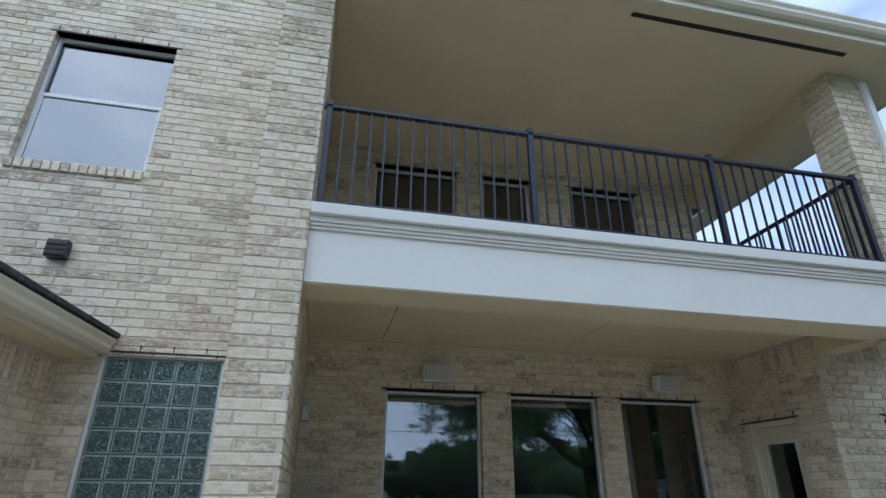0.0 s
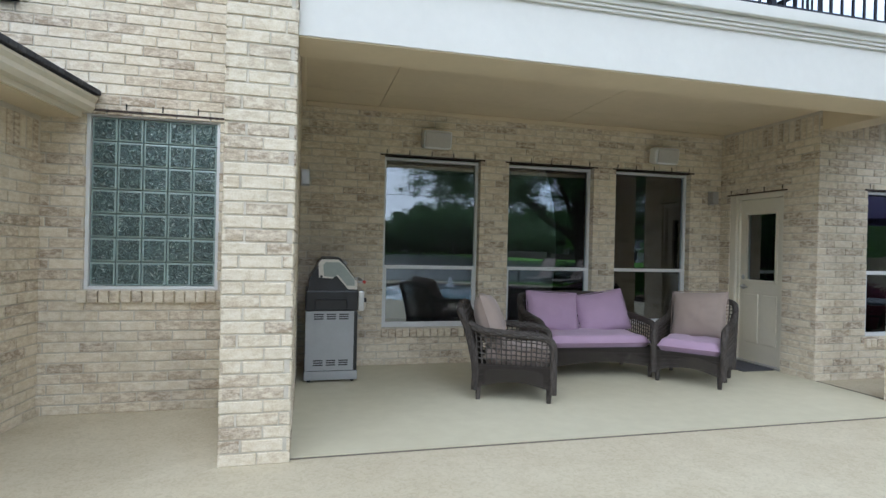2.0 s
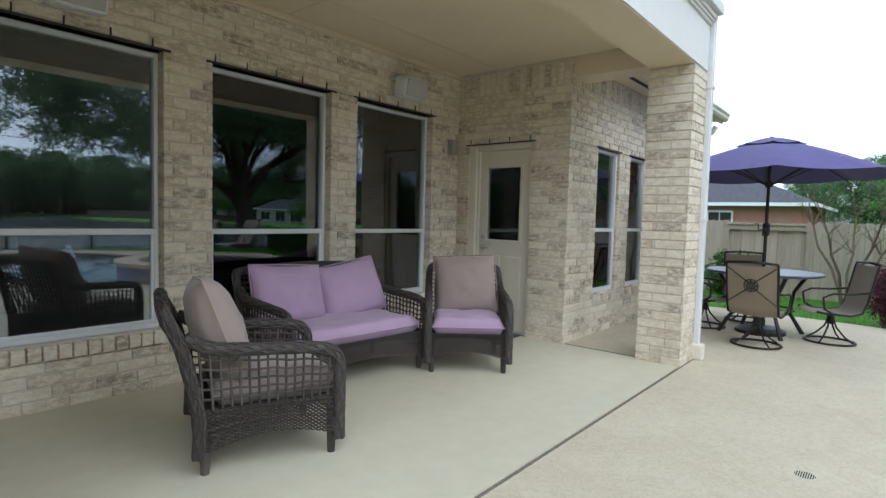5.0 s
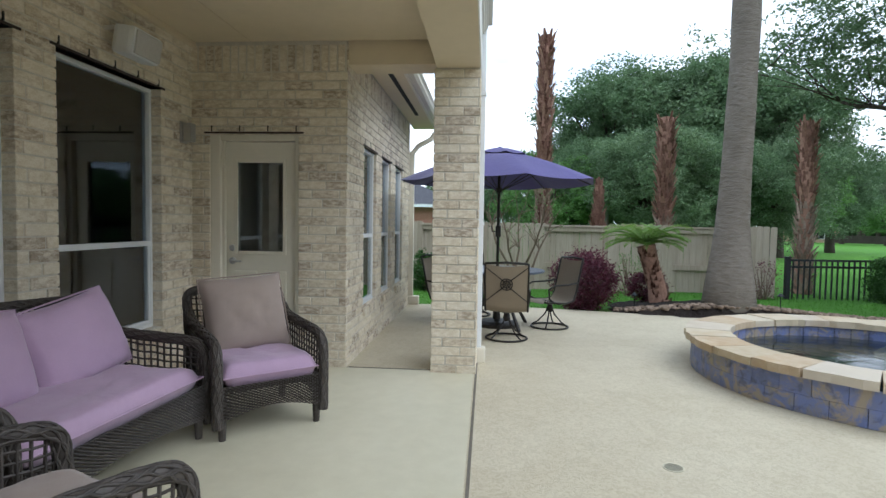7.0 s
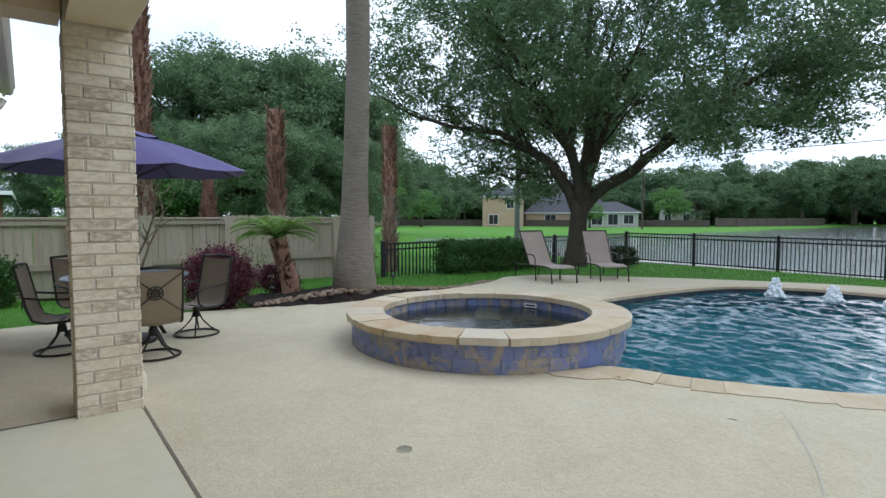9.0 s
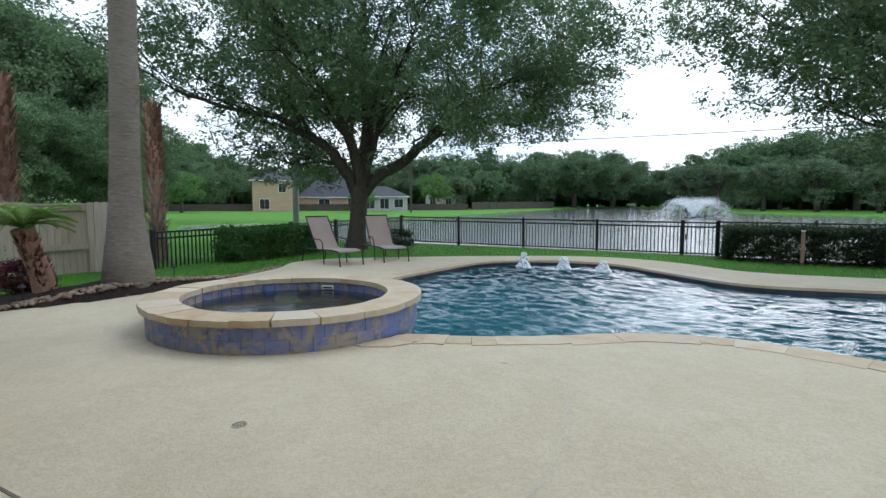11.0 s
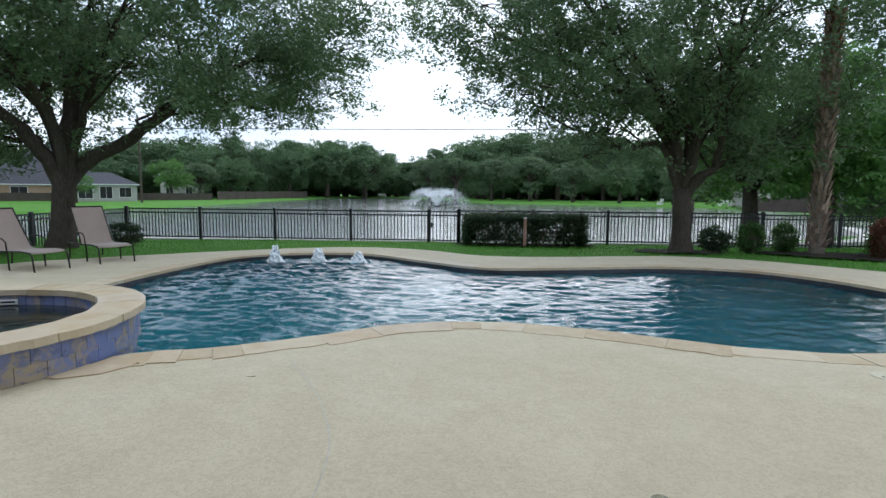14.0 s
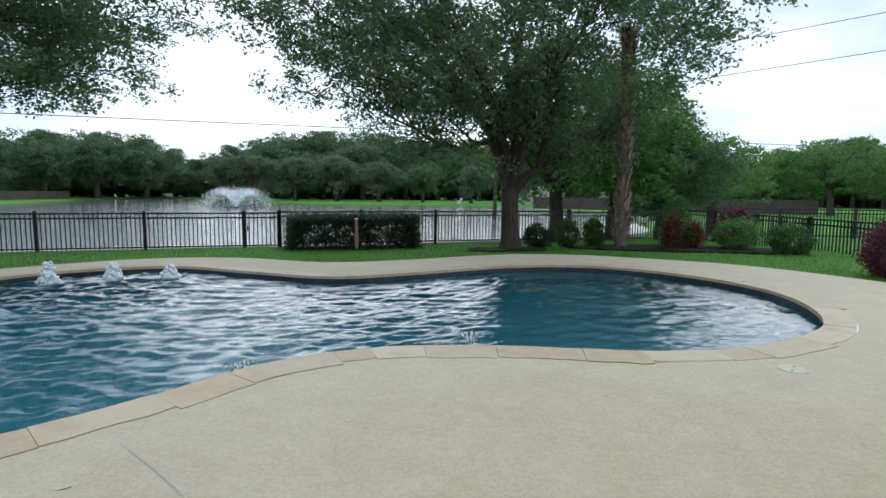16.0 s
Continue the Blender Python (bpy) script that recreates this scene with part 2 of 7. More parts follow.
def glass_material(name, tint, ior):
    m = bpy.data.materials.new(name)
    m.use_nodes = True
    t = m.node_tree
    t.nodes.clear()
    out = t.nodes.new("ShaderNodeOutputMaterial")
    tr = t.nodes.new("ShaderNodeBsdfTransparent")
    tr.inputs["Color"].default_value = (*tint, 1)
    gl = t.nodes.new("ShaderNodeBsdfGlossy")
    gl.inputs["Roughness"].default_value = 0.0
    gl.inputs["Color"].default_value = (0.9, 0.95, 1.0, 1)
    fr = t.nodes.new("ShaderNodeFresnel")
    fr.inputs["IOR"].default_value = ior
    mx = t.nodes.new("ShaderNodeMixShader")
    t.links.new(fr.outputs[0], mx.inputs[0])
    t.links.new(tr.outputs[0], mx.inputs[1])
    t.links.new(gl.outputs[0], mx.inputs[2])
    t.links.new(mx.outputs[0], out.inputs["Surface"])
    return m


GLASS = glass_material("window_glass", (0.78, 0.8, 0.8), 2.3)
# Darker tint stands in for the dim rooms behind the upper panes.
GLASS_HIGH = glass_material("dimmed_upper_glass", (0.3, 0.32, 0.33), 2.4)


def block_material():
    n = Nodes("glass_block", 0.08, 0, 0.8)
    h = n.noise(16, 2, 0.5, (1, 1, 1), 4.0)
    # Opaque face: pale wavy streaks in the colour imitate glints in the glass.
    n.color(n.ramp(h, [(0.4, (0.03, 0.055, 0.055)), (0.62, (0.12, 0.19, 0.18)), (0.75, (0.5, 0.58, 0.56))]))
    n.bump(h, 0.9, 0.03)
    return n.m


GLASS_BLOCK = block_material()
BLOCK_EDGE = plain("pale_green_glass_edge", (0.33, 0.42, 0.4), 0.25, 0, 0.15, 8, 0.1)


def leaf_material(name, lo, hi, rough=0.55):
    n = Nodes(name, rough, 0, 0.35)
    c = n.ramp(n.random(), [(0.0, lo), (0.6, tuple((a + b) / 2 for a, b in zip(lo, hi))), (1.0, hi)])
    c = n.mix(0.4, c, n.ramp(n.noise(0.8, 3), [(0.35, lo), (0.65, hi)]))
    n.color(c)
    n.b.inputs["Subsurface Weight"].default_value = 0.0
    tl = n.t.nodes.new("ShaderNodeBsdfTranslucent")
    n.link(c, tl.inputs["Color"])
    mx = n.t.nodes.new("ShaderNodeMixShader")
    mx.inputs[0].default_value = 0.4
    out = n.t.nodes["Material Output"]
    n.link(n.b.outputs[0], mx.inputs[1])
    n.link(tl.outputs[0], mx.inputs[2])
    n.link(mx.outputs[0], out.inputs["Surface"])
    return n.m


OAK_LEAF = leaf_material("live_oak_leaf", (0.07, 0.125, 0.056), (0.2, 0.285, 0.14))
FAR_LEAF = leaf_material("far_oak_leaf", (0.06, 0.115, 0.05), (0.175, 0.265, 0.125))
BRIGHT_LEAF = leaf_material("bright_green_leaf", (0.08, 0.17, 0.04), (0.16, 0.3, 0.08))
HEDGE_LEAF = leaf_material("hedge_leaf", (0.035, 0.09, 0.02), (0.1, 0.2, 0.05))
DARK_HEDGE_LEAF = leaf_material("dark_hedge_leaf", (0.02, 0.04, 0.02), (0.06, 0.09, 0.04))
RED_LEAF = leaf_material("burgundy_leaf", (0.05, 0.018, 0.025), (0.19, 0.045, 0.075))
PALE_LEAF = leaf_material("grey_green_leaf", (0.085, 0.13, 0.07), (0.17, 0.24, 0.12))
RUST_LEAF = leaf_material("rusty_leaf", (0.09, 0.035, 0.02), (0.24, 0.1, 0.06))
PALM_LEAF = leaf_material("sago_frond", (0.1, 0.2, 0.03), (0.26, 0.4, 0.09))
GRASS = leaf_material("lawn_blade", (0.07, 0.2, 0.02), (0.15, 0.36, 0.05))


def bark_material(name, lo, hi, stretch=(3, 3, 0.7), scale=9):
    n = Nodes(name, 0.92, 0, 0.2)
    h = n.noise(scale, 6, 0.65, stretch, 0.5)
    n.color(n.mix(0.3, n.ramp(h, [(0.3, lo), (0.7, hi)]), n.ramp(n.noise(2, 4), [(0.3, lo), (0.7, hi)])))
    n.bump(h, 0.9, 0.04)
    return n.m


OAK_BARK = bark_material("oak_bark", (0.035, 0.028, 0.022), (0.12, 0.1, 0.08))
PALM_BARK = bark_material("smooth_palm_bark", (0.15, 0.125, 0.1), (0.27, 0.24, 0.2), (1.2, 1.2, 5), 6)


def boot_material(name, lo, hi):
    n = Nodes(name, 0.9, 0, 0.2)
    n.color(n.mix(0.35, n.ramp(n.random(), [(0.0, lo), (0.7, tuple((p + q) / 2 for p, q in zip(lo, hi))), (1.0, hi)]), n.ramp(n.noise(20, 4), [(0.3, lo), (0.7, hi)])))
    n.bump(n.noise(40, 4), 0.5, 0.01)
    return n.m


BOOT = boot_material("dry_palm_boot", (0.07, 0.025, 0.018), (0.42, 0.25, 0.18))
BOOT_GREY = boot_material("weathered_palm_boot", (0.11, 0.065, 0.045), (0.48, 0.37, 0.29))
TWIG = bark_material("crape_myrtle_bark", (0.12, 0.085, 0.06), (0.24, 0.18, 0.13))
MULCH = bark_material("dark_mulch", (0.012, 0.009, 0.008), (0.05, 0.038, 0.03), (1, 1, 1), 30)
PEBBLE = boot_material("river_pebble", (0.12, 0.085, 0.06), (0.4, 0.3, 0.22))


def lawn_material():
    n = Nodes("lawn", 0.9, 0, 0.15)
    a = n.ramp(n.noise(0.35, 5), [(0.3, (0.06, 0.17, 0.018)), (0.7, (0.11, 0.26, 0.035))])
    b = n.ramp(n.noise(40, 4, 0.7), [(0.3, (0.035, 0.12, 0.012)), (0.7, (0.15, 0.34, 0.05))])
    n.color(n.mix(0.5, a, b))
    n.bump(n.noise(70, 4, 0.7), 0.9, 0.04)
    return n.m


LAWN = lawn_material()


def fence_wood():
    n = Nodes("weathered_cedar", 0.9, 0, 0.2)
    c = n.ramp(n.random(), [(0.0, (0.33, 0.27, 0.2)), (0.5, (0.4, 0.34, 0.26)), (1.0, (0.45, 0.385, 0.305))])
    c = n.mix(0.45, c, n.ramp(n.noise(8, 6, 0.7, (3, 3, 0.25)), [(0.3, (0.25, 0.2, 0.15)), (0.7, (0.5, 0.43, 0.34))]))
    n.color(c)
    n.bump(n.noise(14, 5, 0.6, (4, 4, 0.3)), 0.4, 0.006)
    return n.m


CEDAR = fence_wood()


def wicker_material():
    n = Nodes("dark_brown_wicker", 0.55, 0, 0.4)
    n.color(n.mix(0.5, n.ramp(n.random(), [(0, (0.03, 0.024, 0.02)), (0.6, (0.068, 0.057, 0.05)), (1, (0.125, 0.108, 0.095))]),
                  n.ramp(n.noise(40, 3), [(0.3, (0.026, 0.021, 0.018)), (0.7, (0.085, 0.072, 0.063))])))
    n.bump(n.noise(150, 2, 0.5, (1, 1, 3)), 0.3, 0.002)
    return n.m


WICKER = wicker_material()


def cloth(name, c):
    n = Nodes(name, 0.95, 0, 0.15)
    n.b.inputs["Sheen Weight"].default_value = 0.25
    lo, hi = tuple(v * 0.86 for v in c), tuple(min(1, v * 1.1) for v in c)
    n.color(n.mix(0.5, n.ramp(n.noise(3, 4), [(0.3, lo), (0.7, hi)]), n.ramp(n.noise(300, 2), [(0.3, lo), (0.7, hi)])))
    n.bump(n.noise(350, 2), 0.3, 0.002)
    n.bump(n.noise(5, 3, 0.5, warp=0.8), 0.25, 0.02)
    return n.m


LILAC = cloth("lilac_cushion_cloth", (0.45, 0.315, 0.44))
TAUPE = cloth("taupe_cushion_cloth", (0.33, 0.265, 0.23))
UMBRELLA = cloth("violet_umbrella_cloth", (0.085, 0.07, 0.22))
SLING = cloth("tan_sling_mesh", (0.27, 0.215, 0.15))
LOUNGE_SLING = cloth("taupe_sling_mesh", (0.34, 0.27, 0.23))
TABLE_TOP = plain("blue_grey_cast_table", (0.07, 0.085, 0.12), 0.3, 0.2, 0.3, 25, 0.3)
BRONZE = plain("dark_bronze_metal", (0.022, 0.018, 0.015), 0.45, 0.4, 0.35, 12, 0.1)

# ---- mesh helpers ----


class Geo:
    """Collects vertices and faces of one mesh."""

    def __init__(self):
        self.v, self.f = [], []

    def add(self, vs, fs):
        k = len(self.v)
        self.v.extend(tuple(p) for p in vs)
        self.f.extend(tuple(i + k for i in q) for q in fs)
        return self

    def box(self, x0, x1, y0, y1, z0, z1, bevel=0.0, m=None):
        if bevel <= 0:
            vs = [(x, y, z) for z in (z0, z1) for y in (y0, y1) for x in (x0, x1)]
            fs = [(0, 2, 3, 1), (4, 5, 7, 6), (0, 1, 5, 4), (2, 6, 7, 3), (0, 4, 6, 2), (1, 3, 7, 5)]
        else:
            b = min(bevel, (x1 - x0) / 2.01, (y1 - y0) / 2.01, (z1 - z0) / 2.01)
            bm = bmesh.new()
            bmesh.ops.create_cube(bm, size=1)
            for v in bm.verts:
                v.co = Vector(((x0 + x1) / 2 + v.co.x * (x1 - x0), (y0 + y1) / 2 + v.co.y * (y1 - y0), (z0 + z1) / 2 + v.co.z * (z1 - z0)))
            bmesh.ops.bevel(bm, geom=bm.edges[:], offset=b, segments=2, profile=0.6, affect="EDGES")
            bm.verts.index_update()
            vs = [v.co[:] for v in bm.verts]
            fs = [tuple(v.index for v in f.verts) for f in bm.faces]
            bm.free()
        if m is not None:
            vs = [(m @ Vector(p))[:] for p in vs]
        return self.add(vs, fs)

    def tube(self, pts, r, sides=8, closed=False, caps=True):
        """A tube along pts; r is one radius or one per point."""
        pts = [Vector(p) for p in pts]
        n = len(pts)
        rs = r if isinstance(r, (list, tuple)) else [r] * n
        vs, fs = [], []
        up = Vector((0.13, 0.21, 1)).normalized()
        last = None
        for i, p in enumerate(pts):
            if closed:
                d = pts[(i + 1) % n] - pts[i - 1]
            else:
                d = pts[min(i + 1, n - 1)] - pts[max(i - 1, 0)]
            d = d.normalized() if d.length > 1e-9 else Vector((0, 0, 1))
            if last is None:
                a = d.cross(up if abs(d.dot(up)) < 0.95 else Vector((1, 0, 0))).normalized()
            else:
                a = (last - d * last.dot(d))
                a = a.normalized() if a.length > 1e-6 else d.orthogonal().normalized()
            last = a
            b = d.cross(a)
            for k in range(sides):
                w = 2 * math.pi * k / sides
                vs.append((p + (a * math.cos(w) + b * math.sin(w)) * rs[i])[:])
        for i in range(n if closed else n - 1):
            j = (i + 1) % n
            for k in range(sides):
                k2 = (k + 1) % sides
                fs.append((i * sides + k, i * sides + k2, j * sides + k2, j * sides + k))
        if caps and not closed:
            fs.append(tuple(range(sides - 1, -1, -1)))
            fs.append(tuple((n - 1) * sides + k for k in range(sides)))
        return self.add(vs, fs)

    def braid(self, pts, r, sides=18, lobes=4, pitch=0.16):
        """A twisted, rope-like rail along pts."""
        dense, run = [], [0.0]
        pts = [Vector(p) for p in pts]
        n = len(pts)
        for i in range(n - 1):
            p0, p1, p2, p3 = pts[max(i - 1, 0)], pts[i], pts[i + 1], pts[min(i + 2, n - 1)]
            k = max(2, int((p2 - p1).length / 0.014))
            for s in range(k):
                t = s / k
                dense.append(0.5 * ((2 * p1) + (p2 - p0) * t + (2 * p0 - 5 * p1 + 4 * p2 - p3) * t * t + (3 * p1 - p0 - 3 * p2 + p3) * t ** 3))
        dense.append(pts[-1])
        for a, b in zip(dense, dense[1:]):
            run.append(run[-1] + (b - a).length)
        self.tube(dense, r * 0.8, 10)
        strands = 16
        for s in range(strands):
            line, prev = [], None
            for i, p in enumerate(dense):
                f = (dense[min(i + 1, len(dense) - 1)] - dense[max(i - 1, 0)]).normalized()
                u = (Vector((1, 0.13, 0.07)) if prev is None else prev)
                u = (u - f * u.dot(f)).normalized()
                prev = u
                w = 2 * math.pi * s / strands + (0.5 if s % 2 else 0.34) * math.sin(2 * math.pi * run[i] / pitch + s * 1.9)
                line.append(p + (u * math.cos(w) + f.cross(u) * math.sin(w)) * r * 0.86)
            self.tube(line, r * 0.17, 4)
        return self

    def lathe(self, profile, centre=(0, 0, 0), sides=24, caps=True):
        """A turned body: profile of (radius, height)."""
        cx, cy, cz = centre
        vs, fs = [], []
        for r, h in profile:
            for k in range(sides):
                w = 2 * math.pi * k / sides
                vs.append((cx + r * math.cos(w), cy + r * math.sin(w), cz + h))
        for i in range(len(profile) - 1):
            for k in range(sides):
                k2 = (k + 1) % sides
                fs.append((i * sides + k, i * sides + k2, (i + 1) * sides + k2, (i + 1) * sides + k))
        if caps:
            fs.append(tuple(range(sides - 1, -1, -1)))
            fs.append(tuple((len(profile) - 1) * sides + k for k in range(sides)))
        return self.add(vs, fs)

    def prism(self, outline, z0, z1):
        """A flat outline (x, y) raised from z0 to z1."""
        n = len(outline)
        vs = [(x, y, z0) for x, y in outline] + [(x, y, z1) for x, y in outline]
        fs = [tuple(range(n - 1, -1, -1)), tuple(range(n, 2 * n))]
        fs += [(i, (i + 1) % n, n + (i + 1) % n, n + i) for i in range(n)]
        return self.add(vs, fs)

    def moved(self, m):
        self.v = [(m @ Vector(p))[:] for p in self.v]
        return self

    def mesh(self, name, mat, smooth=False):
        me = bpy.data.meshes.new(name)
        me.from_pydata(self.v, [], self.f)
        if smooth:
            me.polygons.foreach_set("use_smooth", [True] * len(me.polygons))
        if mat:
            me.materials.append(mat)
        me.update()
        return me


def part(name, geo, material, parent, label="", smooth=False):
    ob = new(name, geo.mesh(name, material, smooth))
    ob.parent = parent
    if label:
        ob["label"] = label
    return ob


def thing(name, label, category, m=None, group="", kind=""):
    ob = new(name)
    if m is not None:
        ob.matrix_basis = m
    return tagged(ob, label, category, group, kind)


def solid(name, geo, material, label="", category="", kind="", smooth=False, group="", m=None):
    ob = new(name, geo.mesh(name, material, smooth))
    if m is not None:
        ob.matrix_basis = m
    return tagged(ob, label, category, group, kind)


def curve_points(ctrl, per=8, closed=True):
    """Catmull-Rom points through the control points (x, y)."""
    n = len(ctrl)
    out = []
    for i in range(n if closed else n - 1):
        if closed:
            p0, p1, p2, p3 = (Vector(ctrl[(i + k) % n]) for k in (-1, 0, 1, 2))
        else:
            p0, p1, p2, p3 = (Vector(ctrl[min(max(i + k, 0), n - 1)]) for k in (-1, 0, 1, 2))
        for s in range(per):
            t = s / per
            q = 0.5 * ((2 * p1) + (p2 - p0) * t + (2 * p0 - 5 * p1 + 4 * p2 - p3) * t * t + (3 * p1 - p0 - 3 * p2 + p3) * t ** 3)
            out.append(tuple(q))
    if not closed:
        out.append(tuple(ctrl[-1]))
    return out


def inside(x, y, poly):
    hit = False
    n = len(poly)
    for i in range(n):
        x0, y0 = poly[i][:2]
        x1, y1 = poly[i - 1][:2]
        if (y0 > y) != (y1 > y) and x < (x1 - x0) * (y - y0) / (y1 - y0) + x0:
            hit = not hit
    return hit


def offset_loop(loop, d):
    """The closed loop moved outward by d (for a counter-clockwise loop)."""
    n = len(loop)
    out = []
    for i in range(n):
        a, b = Vector(loop[i - 1]), Vector(loop[(i + 1) % n])
        t = (b - a).normalized()
        out.append((loop[i][0] + t.y * d, loop[i][1] - t.x * d))
    return out


def filled(outer, holes, z):
    """Faces that fill an outline and leave holes open."""
    from mathutils.geometry import delaunay_2d_cdt
    vs, es, idx = [], [], 0
    for loop in (outer, *holes):
        n = len(loop)
        vs += [Vector(p[:2]) for p in loop]
        es += [(idx + i, idx + (i + 1) % n) for i in range(n)]
        idx += n
    ov, _, of, *_ = delaunay_2d_cdt(vs, es, [], 0, 1e-5)
    g = Geo()
    keep = []
    for f in of:
        c = sum((ov[i] for i in f), Vector((0, 0))) / len(f)
        if inside(c.x, c.y, outer) and not any(inside(c.x, c.y, h) for h in holes):
            keep.append(tuple(f))
    return g.add([(p.x, p.y, z) for p in ov], keep)

# ---- walls of brick ----
COURSE, BRICK_LEN, GAP = 0.08, 0.25, 0.011
brick_meshes = {}


def brick_shape(g, u0, u1, v0, v1, depth, out):
    """One brick in wall coordinates: u along, y inward, v up; a chamfered face proud of the mortar by out."""
    c = 0.004
    k = [(u0, depth, v0), (u1, depth, v0), (u1, depth, v1), (u0, depth, v1)]
    m = [(u0, -out + c, v0), (u1, -out + c, v0), (u1, -out + c, v1), (u0, -out + c, v1)]
    f = [(u0 + c, -out, v0 + c), (u1 - c, -out, v0 + c), (u1 - c, -out, v1 - c), (u0 + c, -out, v1 - c)]
    fs = [(8, 9, 10, 11)]
    for i in range(4):
        j = (i + 1) % 4
        fs += [(4 + i, 4 + j, 8 + j, 8 + i), (i, j, 4 + j, 4 + i)]
    g.add(k + m + f, fs)


def layout(length, z0, z1, holes, rng, soldier=None):
    """Rows of bricks (u0, u1, v0, v1, at_edge) in running bond round the openings."""
    rows = []
    n = int((z1 - z0) / COURSE + 0.5)
    for r in range(n):
        v0, v1 = z0 + r * COURSE, z0 + (r + 1) * COURSE - GAP
        if soldier and v1 > soldier[0] and v0 < soldier[1]:
            continue
        spans = [(0.0, length)]
        for h0, h1, w0, w1 in holes:
            if (v0 + v1) / 2 > w0 and (v0 + v1) / 2 < w1:
                cut = []
                for a, b in spans:
                    if h1 <= a or h0 >= b:
                        cut.append((a, b))
                    else:
                        if h0 - a > 0.03:
                            cut.append((a, h0))
                        if b - h1 > 0.03:
                            cut.append((h1, b))
                spans = cut
        for a, b in spans:
            x = -BRICK_LEN * (0.5 if r % 2 else 1.0) - (0.03 if r % 3 == 0 else 0)
            while x < b:
                p, q = max(x, a), min(x + BRICK_LEN, b)
                if q - p > 0.025:
                    p2 = p - 0.004 if p == a and a > 0 else (p - 0.009 if p == a else p)
                    q2 = q + 0.004 if q == b and b < length else (q + 0.009 if q == b else q - GAP)
                    rows.append((p2, q2, v0, v1, (p == a and a > 0) or (q == b and b < length)))
                x += BRICK_LEN
    if soldier:
        x, w = 0.0, 0.075
        while x < length - 0.03:
            rows.append((x, min(x + w, length) - GAP, soldier[0], soldier[1] - GAP, False))
            x += w
    return rows


def brick_face(parent, m, length, z0, z1, holes=(), near=(0, 1.2), count=300, soldier=None, seed=1, sills=(), material=None):
    """Bricks over one wall face: the nearest ones as single bricks, the rest joined."""
    rng = random.Random(seed)
    rows = layout(length, z0, z1, holes, rng, soldier)
    for u0, u1, v in sills:
        n = max(1, round((u1 - u0) / 0.08))
        w = (u1 - u0) / n
        for i in range(n):
            rows.append((u0 + i * w, u0 + (i + 1) * w - GAP, v - 0.1, v - 0.008, "sill"))
    rows.sort(key=lambda q: (q[4] is not False, abs((q[0] + q[1]) / 2 - near[0]) + abs((q[2] + q[3]) / 2 - near[1])))
    singles, rest = rows[:count], rows[count:]
    mat = material or BRICK
    for u0, u1, v0, v1, edge in singles:
        if edge is not False:
            rest.append((u0, u1, v0, v1, edge))
            continue
        key = (round((u1 - u0) * 100), round((v1 - v0) * 1000))
        if key not in brick_meshes:
            g = Geo()
            brick_shape(g, 0, key[0] / 100, 0, key[1] / 1000, 0.012, 0.0)
            brick_meshes[key] = g.mesh("brick", BRICK)
        ob = new("brick", brick_meshes[key])
        ob.parent = parent
        ob.matrix_basis = m @ pose(u0, -0.006 - rng.uniform(0, 0.0045), v0, 0, rng.uniform(-0.25, 0.25), 0)
    g = Geo()
    for u0, u1, v0, v1, edge in rest:
        j = rng.uniform(0, 0.0045)
        if edge == "sill":
            brick_shape(g, u0, u1, v0, v1, 0.1, 0.035 + j)
        else:
            brick_shape(g, u0, u1, v0, v1, 0.1 if edge else 0.012, 0.006 + j)
    g.moved(m)
    if g.v:
        ob = part("brick_field", g, mat, parent)
        tagged(ob, kind="stuff")


def wall_body(name, m, length, z0, z1, depth, holes=(), label="", start=0.0):
    """The wall behind the bricks, with its openings cut through."""
    us = sorted({start, length, *(h[0] for h in holes), *(h[1] for h in holes)})
    vs = sorted({z0, z1, *(h[2] for h in holes), *(h[3] for h in holes)})
    g = Geo()
    for a, b in zip(us, us[1:]):
        run = None
        for c, d in zip(vs, vs[1:]):
            if any(h[0] < (a + b) / 2 < h[1] and h[2] < (c + d) / 2 < h[3] for h in holes):
                if run:
                    g.box(a, b, 0, depth, *run)
                run = None
            else:
                run = (run[0] if run else c, d)
        if run:
            g.box(a, b, 0, depth, *run)
    g.moved(m)
    return solid(name, g, MORTAR, label, "wall", "structure")


def lintel(parent_wall, m, u0, u1, v):
    g = Geo().box(u0 - 0.045, u1 + 0.045, -0.014, 0.08, v, v + 0.016).moved(m)
    part("lintel", g, LINTEL, parent_wall, "dark steel lintel")
    g = Geo()
    x = u0 + 0.02
    while x < u1:
        g.box(x, x + 0.009, -0.0125, 0.01, v + 0.02, v + 0.07)
        x += 0.26
    part("weep_slot", g.moved(m), DARK, parent_wall)


